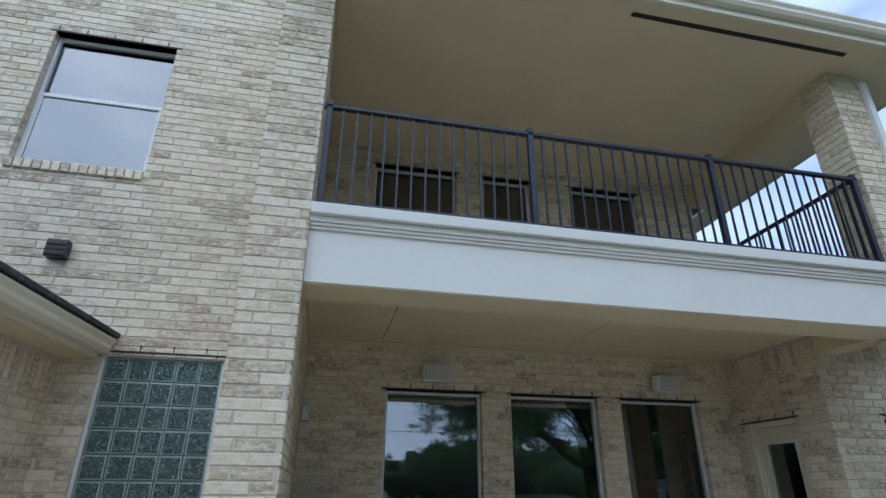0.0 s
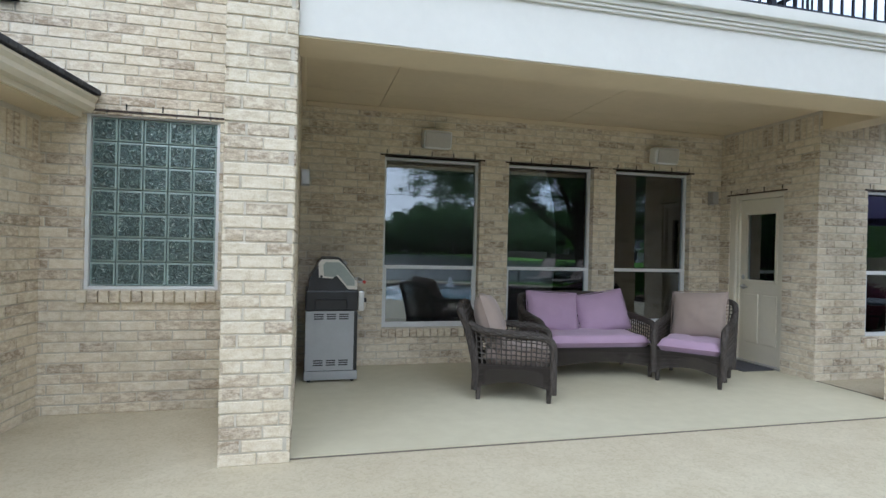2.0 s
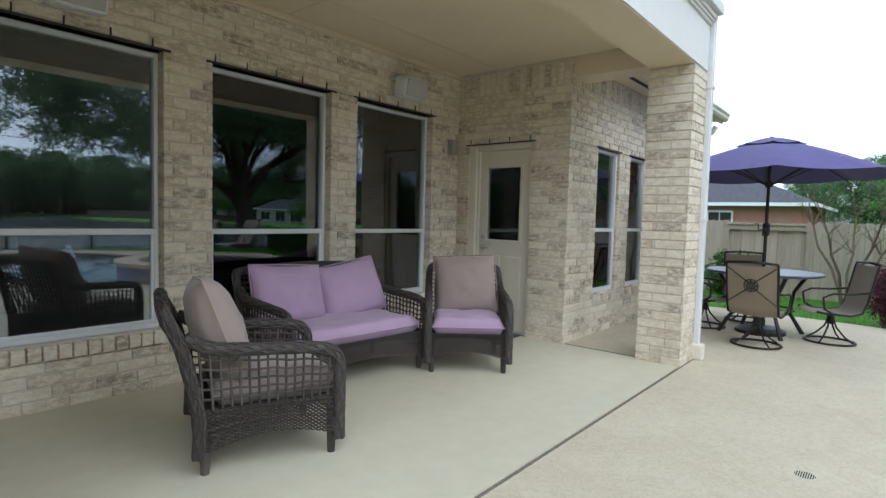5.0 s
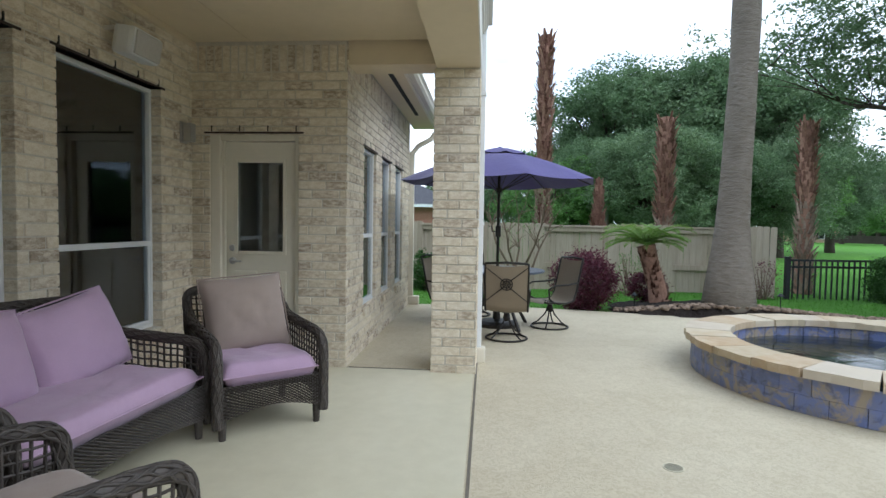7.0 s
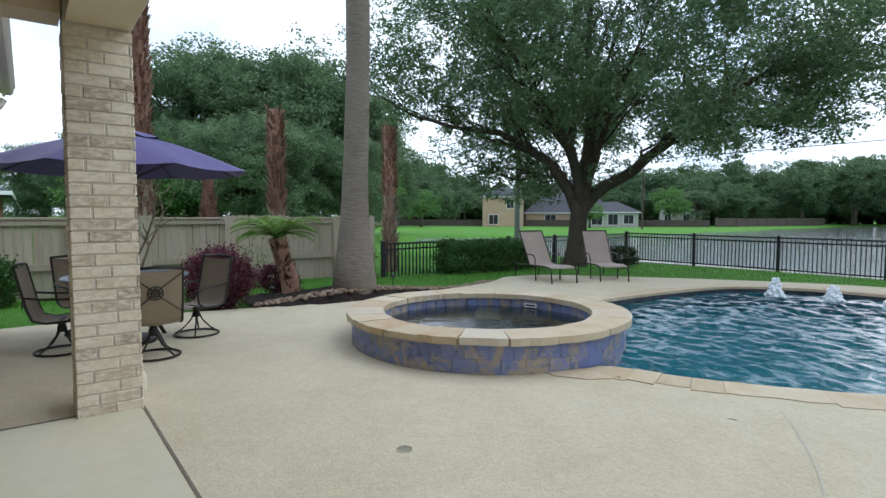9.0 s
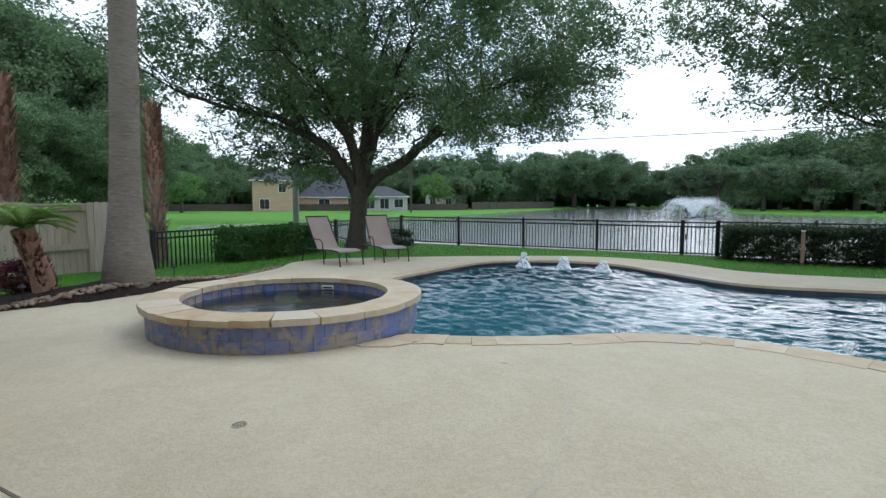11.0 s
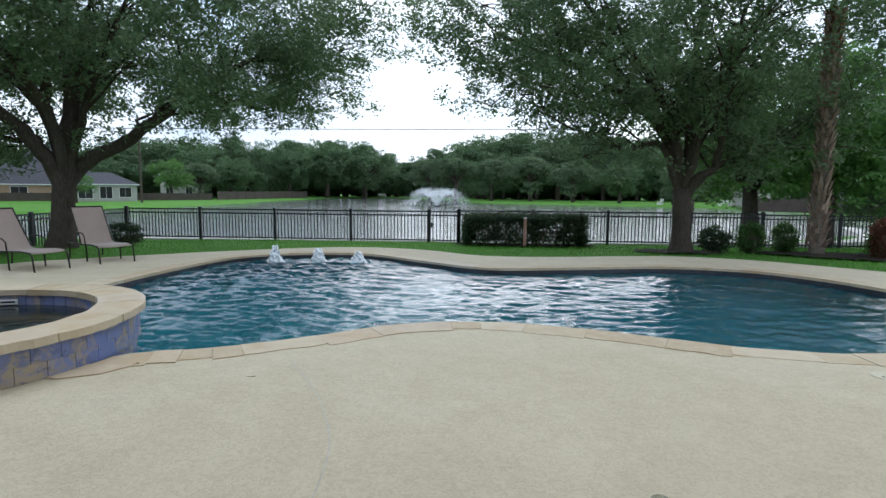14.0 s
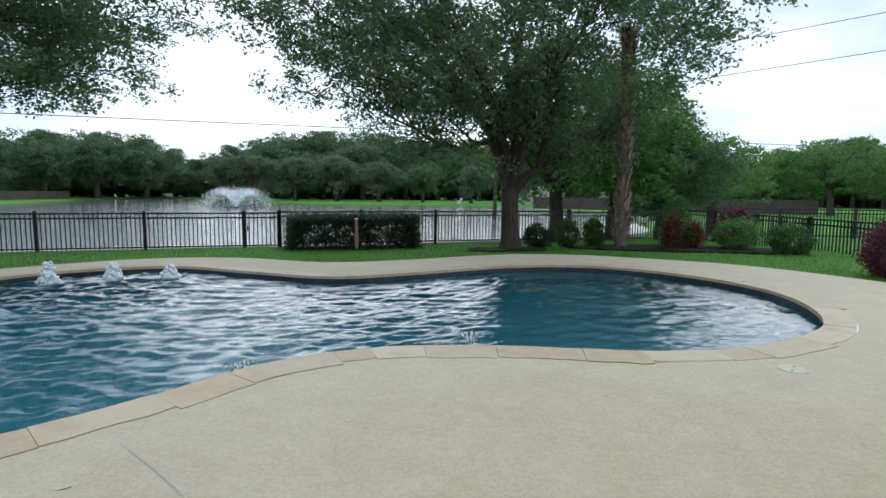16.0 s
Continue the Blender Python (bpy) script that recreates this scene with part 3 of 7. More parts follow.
def window(name, m, u0, u1, v0, v1, rail, label, shade=0.0, inset=0.075):
    """A single-hung window of white vinyl set back in its opening."""
    w = thing(name, label, "window", m, kind="structure")
    f, y0, y1 = 0.035, inset, inset + 0.065
    g = Geo()
    g.box(u0 + 0.005, u0 + f, y0, y1, v0, v1, 0.006).box(u1 - f, u1 - 0.005, y0, y1, v0, v1, 0.006)
    g.box(u0 + f, u1 - f, y0, y1, v1 - f, v1 - 0.004, 0.006).box(u0 + f, u1 - f, y0 - 0.01, y1, v0, v0 + f, 0.006)
    part("window_frame", g, VINYL, w)
    g = Geo().box(u0 + f, u1 - f, y0 - 0.004, y1 - 0.02, rail - 0.02, rail + 0.02, 0.005)
    part("meeting_rail", g, VINYL, w)
    g = Geo()
    s = 0.022
    g.box(u0 + f, u0 + f + s, y0 + 0.003, y0 + 0.03, v0 + f, rail - 0.02, 0.004).box(u1 - f - s, u1 - f, y0 + 0.003, y0 + 0.03, v0 + f, rail - 0.02, 0.004)
    g.box(u0 + f + s, u1 - f - s, y0 + 0.003, y0 + 0.03, v0 + f, v0 + f + s, 0.004)
    part("lower_sash", g, VINYL, w)
    # Panes above 3.2 m take the glass with room gloom in its tint.
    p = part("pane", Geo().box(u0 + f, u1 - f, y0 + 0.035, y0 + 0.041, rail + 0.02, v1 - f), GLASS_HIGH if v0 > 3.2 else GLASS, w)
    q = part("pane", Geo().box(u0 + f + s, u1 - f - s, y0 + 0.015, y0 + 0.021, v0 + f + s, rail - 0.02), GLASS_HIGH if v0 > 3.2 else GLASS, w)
    p.visible_shadow = q.visible_shadow = False
    if shade:
        part("roller_shade", Geo().box(u0 + f, u1 - f, y1 + 0.03, y1 + 0.036, v1 - shade, v1 - 0.03).box(u0 + f, u1 - f, y1 + 0.02, y1 + 0.07, v1 - 0.09, v1 - 0.03, 0.02), SHADE, w, "rolled-up beige window shade")
    return w


BACK_Y, WING_X, WING_Y, FIN_E, FIN_W, FIN_S, LEFT_Y = 6.67, 5.77, 5.24, 0.36, -0.04, 4.02, 5.28
m_back = pose(FIN_E, BACK_Y, 0)
back_len = WING_X - FIN_E
WINS = [(1.28, 2.42), (2.77, 3.9), (4.2, 5.3)]
holes = [(a - FIN_E, b - FIN_E, 0.42, 2.37) for a, b in WINS]
UPS = [(1.0, 2.13), (2.5, 3.2), (3.79, 4.87)]
up_holes = [(a - FIN_E, b - FIN_E, 3.55 if i == 1 else 3.95, 5.35) for i, (a, b) in enumerate(UPS)]
wall = wall_body("wall_back", m_back, back_len, 0, 6.0, 0.2, holes + up_holes, "pale brick house wall under the covered patio")
brick_face(wall, m_back, back_len, 0, 2.9, holes, (2.4, 1.0), 300, seed=3, sills=[(a, b, 0.42) for a, b, _, _ in holes])
brick_face(wall, m_back, back_len, 3.22, 5.6, up_holes, (2.4, 4.4), 0, seed=4)
for h in holes + up_holes:
    lintel(wall, m_back, h[0], h[1], h[3])
for i, h in enumerate(holes):
    window(f"window_{i + 1}", m_back, h[0], h[1], h[2], h[3], 1.11, "tall white vinyl single-hung window, dark reflecting glass", 0.16)
for i, h in enumerate(up_holes):
    window(f"window_{i + 4}", m_back, h[0], h[1], h[2], h[3], 4.6, "white vinyl balcony window, glass tinted dark for the dim room")

# fin wall that carries the balcony and roof
fin = solid("wall_fin", Geo().box(FIN_W, FIN_E, FIN_S, BACK_Y + 0.2, 0, 5.9), MORTAR, "pale brick fin wall beside the covered patio", "wall", "structure")
brick_face(fin, pose(FIN_W, FIN_S, 0), FIN_E - FIN_W, 0, 5.9, (), (0.2, 1.2), 150, seed=5)
brick_face(fin, pose(FIN_E, FIN_S, 0, 0, 0, 90), BACK_Y - FIN_S, 0, 5.6, (), (0.4, 1.2), 120, seed=6)
brick_face(fin, pose(FIN_W, LEFT_Y, 0, 0, 0, -90), LEFT_Y - FIN_S, 0, 5.9, (), (0.6, 1.2), 30, seed=7)

# tall wall with the glass-block window
LEFT_X = -4.2
m_left = pose(LEFT_X, LEFT_Y, 0)
left_len = FIN_W - LEFT_X
gb = (-1.225 - LEFT_X, -0.25 - LEFT_X, 0.96, 2.34)
uw = (-2.42 - LEFT_X, -1.26 - LEFT_X, 4.06, 5.58)
wall = wall_body("wall_stair", m_left, left_len - 0.004, 0, 7.2, 0.2, [gb, uw], "tall pale brick wall with a glass-block window, mossy low down")
brick_face(wall, m_left, left_len, 0, 7.2, [gb, uw], (left_len - 0.8, 1.6), 300, seed=8, sills=[(gb[0] - 0.03, gb[1], 0.96), (uw[0], uw[1], 4.06)])
lintel(wall, m_left, gb[0], gb[1], gb[3])
lintel(wall, m_left, uw[0], uw[1], uw[3])
window("window_8", m_left, uw[0], uw[1], uw[2], uw[3], 4.85, "white vinyl upper window reflecting the sky")
w = thing("window_7", "glass-block window of square wavy blocks in a white frame", "window", m_left, kind="structure")
u0, u1, v0, v1 = gb
part("window_frame", Geo().box(u0, u0 + 0.03, 0.02, 0.12, v0, v1, 0.005).box(u1 - 0.03, u1, 0.02, 0.12, v0, v1, 0.005)
     .box(u0 + 0.03, u1 - 0.03, 0.02, 0.12, v0, v0 + 0.025, 0.005).box(u0 + 0.03, u1 - 0.03, 0.02, 0.12, v1 - 0.03, v1, 0.005), VINYL, w)
part("mortar_grid", Geo().box(u0 + 0.03, u1 - 0.03, 0.075, 0.1, v0 + 0.025, v1 - 0.03), BLOCK_EDGE, w)
bu, bv = (u1 - u0 - 0.06) / 5, (v1 - v0 - 0.055) / 7
g = Geo().box(0.004, bu - 0.004, 0.045, 0.09, 0.004, bv - 0.004, 0.008)
edge_mesh = g.mesh("glass_block", BLOCK_EDGE)
rim = 0.017
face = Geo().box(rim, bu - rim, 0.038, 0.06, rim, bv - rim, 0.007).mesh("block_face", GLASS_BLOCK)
for i in range(5):
    for j in range(7):
        b = new("glass_block", edge_mesh)
        b.parent = w
        b.matrix_basis = pose(u0 + 0.03 + i * bu, 0, v0 + 0.025 + j * bv)
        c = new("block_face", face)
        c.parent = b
vent = thing("wall_vent", "small dark hooded vent on the brick wall", "vent", pose(-1.76, LEFT_Y - 0.006, 3.18))
part("hood", Geo().box(-0.085, 0.085, -0.09, 0, -0.07, 0.09, 0.012), BLACK_ENAMEL, vent)
for k in range(3):
    part("louvre", Geo().box(-0.075, 0.075, -0.1, -0.088, -0.06 + k * 0.045, -0.035 + k * 0.045, 0.004), LINTEL, vent)

# low wing at the side with its eave
SW_X = -1.52
LOW_TURN = pose(SW_X, LEFT_Y, 0, 0, 0, -6) @ pose(-SW_X, -LEFT_Y, 0)
m_low = LOW_TURN @ pose(SW_X, 2.4, 0, 0, 0, 90)
wall = wall_body("wall_low_wing", m_low, LEFT_Y - 2.4, 0, 2.3, 0.2, (), "low pale brick wing wall under a gutter")
brick_face(wall, m_low, LEFT_Y - 2.4, 0, 2.26, (), (2.4, 1.2), 220, seed=9, soldier=(2.0, 2.24))
m_low2 = LOW_TURN @ pose(-4.2, 2.4, 0)
wall = wall_body("wall_low_end", m_low2, SW_X + 4.195, 0, 2.3, 0.2, (), "pale brick end wall of the low wing")
brick_face(wall, m_low2, SW_X + 4.2, 0, 2.26, (), (2.4, 1.2), 0, seed=10)
solid("soffit_low", Geo().box(-4.2, -1.26, 2.0, LEFT_Y, 2.27, 2.3), SOFFIT, "cream painted soffit board", "soffit", "structure", m=LOW_TURN)
low = thing("roof_low_wing", "low roof of dark shingles with a cream gutter", "roof", LOW_TURN, kind="structure")
g = Geo().add([(-1.2, 2.0, 2.46), (-1.2, LEFT_Y, 2.46), (-4.2, LEFT_Y, 3.6), (-4.2, 2.0, 3.6), (-1.2, 2.0, 2.43), (-1.2, LEFT_Y, 2.43), (-4.2, LEFT_Y, 3.57), (-4.2, 2.0, 3.57)],
              [(0, 1, 2, 3), (7, 6, 5, 4), (0, 4, 5, 1), (3, 2, 6, 7), (0, 3, 7, 4), (1, 5, 6, 2)])
part("roof", g, ROOF, low)
part("fascia", Geo().box(-1.27, -1.24, 2.0, LEFT_Y, 2.28, 2.44), CREAM, low)
part("drip_edge", Geo().box(-1.4, -1.115, 2.0, LEFT_Y + 0.03, 2.455, 2.495, 0.01), ROOF, low, "dark shingle edge")


def gutter_profile(g, m, length):
    """An open ogee gutter, length along y, its back at x=0, opening up."""
    prof = [(0, 0.12), (0, 0.0), (0.06, 0.0), (0.085, 0.035), (0.085, 0.07), (0.105, 0.1), (0.105, 0.12), (0.095, 0.12), (0.095, 0.1), (0.075, 0.07), (0.075, 0.04), (0.055, 0.01), (0.01, 0.01), (0.01, 0.12)]
    n = len(prof)
    vs = [(x, 0, z) for x, z in prof] + [(x, length, z) for x, z in prof]
    fs = [(i, (i + 1) % n, n + (i + 1) % n, n + i) for i in range(n)]
    fs += [(0, 1, 12, 13), (1, 2, 11, 12), (2, 3, 10, 11), (3, 4, 9, 10), (4, 5, 8, 9), (5, 6, 7, 8)]
    fs += [tuple(n + i for i in reversed(f)) for f in fs[n:n + 6]]
    return g.add([(m @ Vector(v))[:] for v in vs], fs)


part("gutter", gutter_profile(Geo(), pose(-1.24, 2.0, 2.32), LEFT_Y - 1.98), CREAM, low)
lamp = thing("wall_lantern", "slim metal wall lantern on the brick", "lamp", LOW_TURN @ pose(SW_X + 0.006, 4.0, 1.85, 0, 0, 90))
part("back_plate", Geo().box(-0.05, 0.05, -0.02, 0, -0.12, 0.12, 0.004), STEEL, lamp)
part("shade", Geo().box(-0.04, 0.04, -0.1, -0.02, -0.1, 0.1, 0.006), PLASTIC_WHITE, lamp)

# door wall and east wing
m_door = pose(WING_X, BACK_Y, 0, 0, 0, -90)
door_hole = (BACK_Y - 6.5, BACK_Y - 5.67, 0, 2.09)
wall = wall_body("wall_door", m_door, BACK_Y - WING_Y - 0.006, 0, 3.2, 0.2, [door_hole], "pale brick return wall with the patio door")
brick_face(wall, m_door, BACK_Y - WING_Y, 0, 2.9, [door_hole], (1.0, 1.2), 200, soldier=(2.64, 2.88), seed=11)
lintel(wall, m_door, door_hole[0], door_hole[1], 2.09)
wing_len = 9.66 - WING_X
m_wing = pose(WING_X, WING_Y, 0)
w_holes = [(6.44 - WING_X, 7.06 - WING_X, 0.45, 2.08), (7.39 - WING_X, 8.0 - WING_X, 0.45, 2.08), (8.35 - WING_X, 8.98 - WING_X, 0.45, 2.08)]
wall = wall_body("wall_wing", m_wing, wing_len - 0.005, 0, 3.0, 0.2, w_holes, "pale brick wing wall with three windows", 0.005)
brick_face(wall, m_wing, wing_len, 0, 2.88, w_holes, (0.5, 1.2), 260, soldier=(2.64, 2.88), seed=12, sills=[(a, b, 0.45) for a, b, _, _ in w_holes])
for i, h in enumerate(w_holes):
    lintel(wall, m_wing, h[0], h[1], h[3])
    window(f"window_{i + 9}", m_wing, h[0], h[1], h[2], h[3], 1.17, "narrow white vinyl single-hung window", inset=0.025)
m_end = pose(9.66, WING_Y, 0, 0, 0, 90)
wall = wall_body("wall_wing_end", m_end, 4.0, 0, 3.0, 0.2, (), "pale brick end wall of the wing")
brick_face(wall, m_end, 4.0, 0, 2.88, (), (0.5, 1.2), 0, seed=13)

# patio door
d = thing("door_1", "cream half-glazed patio door with raised panels, closed", "door", m_door, kind="structure")
a, b, _, top = door_hole
part("door_frame", Geo().box(a, a + 0.095, 0.004, 0.15, 0, top, 0.008).box(b - 0.045, b, 0.02, 0.15, 0, top, 0.006).box(a + 0.095, b - 0.045, 0.02, 0.15, top - 0.06, top - 0.003, 0.006)
     .box(a + 0.095, a + 0.12, 0.04, 0.13, 0, top - 0.06, 0.004), CREAM, d)
l0, l1 = a + 0.122, b - 0.05
gw0, gw1, gz0, gz1 = l0 + 0.1, l1 - 0.11, 1.02, 1.85
leaf = Geo()
leaf.box(l0, gw0, 0.07, 0.115, 0.02, top - 0.065).box(gw1, l1, 0.07, 0.115, 0.02, top - 0.065)
leaf.box(gw0, gw1, 0.07, 0.115, 0.02, gz0).box(gw0, gw1, 0.07, 0.115, gz1, top - 0.065)
leaf_ob = part("door_leaf", leaf, CREAM, d)
part("glazing_bead", Geo().box(gw0 - 0.02, gw0 + 0.012, 0.055, 0.075, gz0 - 0.02, gz1 + 0.02, 0.006).box(gw1 - 0.012, gw1 + 0.02, 0.055, 0.075, gz0 - 0.02, gz1 + 0.02, 0.006)
     .box(gw0 + 0.012, gw1 - 0.012, 0.055, 0.075, gz0 - 0.02, gz0 + 0.012, 0.006).box(gw0 + 0.012, gw1 - 0.012, 0.055, 0.075, gz1 - 0.012, gz1 + 0.02, 0.006), CREAM, leaf_ob)
pane = part("pane", Geo().box(gw0, gw1, 0.09, 0.096, gz0, gz1), GLASS, leaf_ob)
pane.visible_shadow = False
mid = (gw0 + gw1) / 2
for p0, p1 in ((gw0 - 0.02, mid - 0.03), (mid + 0.03, gw1 + 0.02)):
    part("raised_panel", Geo().box(p0, p1, 0.06, 0.075, 0.25, 0.85, 0.012), CREAM, leaf_ob)
part("deadbolt", Geo().lathe([(0.03, 0), (0.03, 0.012), (0.022, 0.02)], sides=16).moved(pose(l0 + 0.06, 0.07, 1.06, 90)), STEEL, leaf_ob)
h = part("handle", Geo().lathe([(0.032, 0), (0.032, 0.01), (0.014, 0.02), (0.012, 0.05)], sides=16).moved(pose(l0 + 0.06, 0.07, 0.94, 90))
         .tube([(l0 + 0.06, 0.025, 0.94), (l0 + 0.1, 0.02, 0.94), (l0 + 0.16, 0.026, 0.938)], 0.009), STEEL, leaf_ob, "satin steel lever handle")
part("threshold", Geo().box(a, b, -0.02, 0.15, 0.0, 0.025, 0.006), STEEL, d)
solid("door_mat", Geo().box(5.3, 5.74, 5.72, 6.42, 0.006, 0.018, 0.004), MAT, "dark woven door mat on the concrete", "mat")

# rooms behind the glass
solid("room_floor", Geo().box(FIN_E, 9.66, BACK_Y + 0.21, 10.5, -0.02, 0.02), ROOM, "dim interior floor", "floor", "structure")
solid("room_wall_north", Geo().box(FIN_E, 9.66, 10.5, 10.6, 0, 5.9), ROOM, "dim interior wall", "wall", "structure")
solid("room_ceiling", Geo().box(FIN_E, 9.66, BACK_Y + 0.21, 10.5, 2.75, 3.0), ROOM, "dim interior ceiling", "ceiling", "structure")
solid("room_wall_west", Geo().box(FIN_E - 0.3, FIN_E, BACK_Y + 0.21, 10.6, 0, 5.9), ROOM, "dim interior wall", "wall", "structure")
solid("wing_floor", Geo().box(WING_X + 0.21, 9.45, WING_Y + 0.21, BACK_Y + 0.2, -0.02, 0.018), ROOM, "dim wing floor", "floor", "structure")
solid("wing_ceiling", Geo().box(WING_X + 0.21, 9.45, WING_Y + 0.21, BACK_Y + 0.2, 2.7, 2.74), ROOM, "dim wing ceiling", "ceiling", "structure")
solid("stair_room_wall", Geo().box(LEFT_X, FIN_W, LEFT_Y + 0.9, LEFT_Y + 1.0, 0, 6.4), ROOM, "dim stair room wall", "wall", "structure")

# brick post
PX0, PX1, PY0, PY1 = 5.71, 6.09, 4.07, 4.45
post = solid("brick_post", Geo().box(PX0, PX1, PY0, PY1, 0, 5.6), MORTAR, "square pale brick post holding up the balcony", "pillar", "structure")
for k, (x, y, ang) in enumerate(((PX0, PY0, 0), (PX1, PY0, 90), (PX1, PY1, 180), (PX0, PY1, -90))):
    brick_face(post, pose(x, y, 0, 0, 0, ang), 0.38, 0, 2.66, (), (0.2, 1.2), 70, seed=20 + k)
    brick_face(post, pose(x, y, 0, 0, 0, ang), 0.38, 3.26, 5.6, (), (0.2, 4.2), 0, seed=30 + k)
spout = thing("downspout", "white square downspout strapped to the brick post", "downspout")
part("pipe", Geo().box(6.1, 6.175, 4.02, 4.12, 0.12, 5.5, 0.008), VINYL, spout)
part("shoe", Geo().box(6.08, 6.195, 3.98, 4.13, 0.0, 0.15, 0.02), CREAM, spout)
for z in (1.3, 2.5):
    part("strap", Geo().box(6.092, 6.183, 4.012, 4.127, z, z + 0.03, 0.003), VINYL, spout)
spout = thing("downspout", "cream downspout at the wing corner", "downspout")
part("pipe", Geo().box(9.68, 9.75, 5.16, 5.24, 0.1, 2.45, 0.008), CREAM, spout)
part("elbow", Geo().tube([(9.71, 5.2, 2.42), (9.73, 5.1, 2.55), (9.75, 4.9, 2.66), (9.76, 4.85, 2.75)], 0.04, 8), CREAM, spout)
part("shoe", Geo().box(9.66, 9.78, 5.06, 5.25, 0.0, 0.14, 0.02), CREAM, spout)

# balcony beam, porch ceiling, balcony
beam = thing("balcony_beam", "white stucco balcony beam with a moulded cap", "beam", kind="structure")
part("face", Geo().box(FIN_E + 0.01, PX1, 4.06, 4.42, 2.655, 3.06), WHITE, beam)
for z0, z1, o in ((3.06, 3.085, 0.02), (3.085, 3.11, 0.035), (3.11, 3.16, 0.05), (3.16, 3.25, 0.09)):
    part("moulding", Geo().box(FIN_E + 0.01, PX1 + o, 4.06 - o, 4.42, z0, z1, 0.008), WHITE, beam)
part("soffit_strip", Geo().box(FIN_E + 0.01, PX0, 4.07, 4.44, 2.645, 2.656), SOFFIT, beam)
solid("beam_side", Geo().box(5.79, 6.09, 4.46, WING_Y - 0.005, 2.7, 3.2), SOFFIT, "cream painted side beam of the patio roof", "beam", "structure")
solid("balcony_slab", Geo().box(FIN_E + 0.01, 5.79, 4.43, BACK_Y - 0.01, 2.96, 3.2), SOFFIT, "balcony floor slab", "slab", "structure")
g = Geo()
for x0, x1 in ((FIN_E + 0.012, 1.196), (1.204, 3.386), (3.394, 5.76)):
    for y0, y1 in ((4.43, 6.106), (6.114, BACK_Y - 0.012)):
        g.box(x0, x1, y0, y1, 2.9, 2.958)
solid("patio_ceiling", g, SOFFIT, "cream painted panel ceiling of the patio", "ceiling", "structure")
g = Geo().box(FIN_E + 0.01, FIN_E + 0.05, 4.43, BACK_Y - 0.01, 2.85, 2.9, 0.01).box(FIN_E + 0.05, 5.76, BACK_Y - 0.055, BACK_Y - 0.012, 2.85, 2.9, 0.01)
solid("ceiling_trim", g, SOFFIT, "cream cove moulding round the patio ceiling", "trim", "structure")
solid("balcony_ceiling", Geo().box(FIN_E, 6.5, 3.62, BACK_Y, 5.6, 5.66), SOFFIT, "cream painted balcony ceiling", "ceiling", "structure")
solid("balcony_header", Geo().box(5.73, 6.07, 4.45, BACK_Y, 5.25, 5.6), SOFFIT, "cream header over the balcony side", "beam", "structure")
vent_strip = solid("soffit_vent", Geo().box(3.2, 5.7, 3.78, 3.83, 5.592, 5.599), DARK, "dark slotted soffit vent strip", "vent", "structure")
roof = thing("roof_main", "main roof of dark shingles with a cream gutter", "roof", kind="structure")
g = Geo().add([(FIN_W - 0.05, 3.5, 5.76), (6.9, 3.5, 5.76), (4.5, 8.5, 8.5), (FIN_W - 0.05, 8.5, 8.5), (6.9, 12.0, 5.76)], [(0, 1, 2, 3), (1, 4, 2), (0, 3, 2, 1)])
part("roof", g, ROOF, roof)
part("fascia", Geo().box(FIN_E, 6.9, 3.59, 3.62, 5.58, 5.77).box(6.87, 6.9, 3.62, 10.0, 5.58, 5.77), CREAM, roof)
part("gutter", gutter_profile(Geo(), pose(FIN_E, 3.59, 5.66, 0, 0, -90), 6.56), CREAM, roof)
solid("soffit_upper", Geo().box(6.5, 6.87, 3.62, 10.0, 5.6, 5.64), SOFFIT, "cream upper soffit", "soffit", "structure")

rail = thing("balcony_railing", "dark blue-black iron balcony railing", "railing")
posts = [0.42, 2.17, 3.98, 5.62]
for x in posts:
    part("post", Geo().box(x - 0.025, x + 0.025, 4.085, 4.135, 3.25, 4.27, 0.004), BLUE_METAL, rail)
part("top_rail", Geo().box(0.38, 5.66, 4.085, 4.135, 4.2, 4.235, 0.006), BLUE_METAL, rail)
part("bottom_rail", Geo().box(0.42, 5.62, 4.095, 4.125, 3.31, 3.335, 0.004), BLUE_METAL, rail)
bal = Geo().box(-0.008, 0.008, -0.008, 0.008, 3.335, 4.2).mesh("baluster", BLUE_METAL)
for a, b in zip(posts, posts[1:]):
    n = round((b - a) / 0.115)
    for k in range(1, n):
        o = new("baluster", bal)
        o.parent = rail
        o.matrix_basis = pose(a + (b - a) * k / n, 4.11, 0)
side = thing("balcony_railing", "dark iron side railing of the balcony", "railing")
part("post", Geo().box(5.6, 5.65, BACK_Y - 0.08, BACK_Y - 0.03, 3.2, 4.25, 0.004), BLUE_METAL, side)
part("top_rail", Geo().box(5.6, 5.65, 4.135, BACK_Y - 0.08, 4.2, 4.235, 0.006), BLUE_METAL, side)
part("bottom_rail", Geo().box(5.61, 5.64, 4.135, BACK_Y - 0.08, 3.31, 3.335, 0.004), BLUE_METAL, side)
for k in range(1, 22):
    o = new("baluster", bal)
    o.parent = side
    o.matrix_basis = pose(5.625, 4.11 + 2.5 * k / 22, 0)

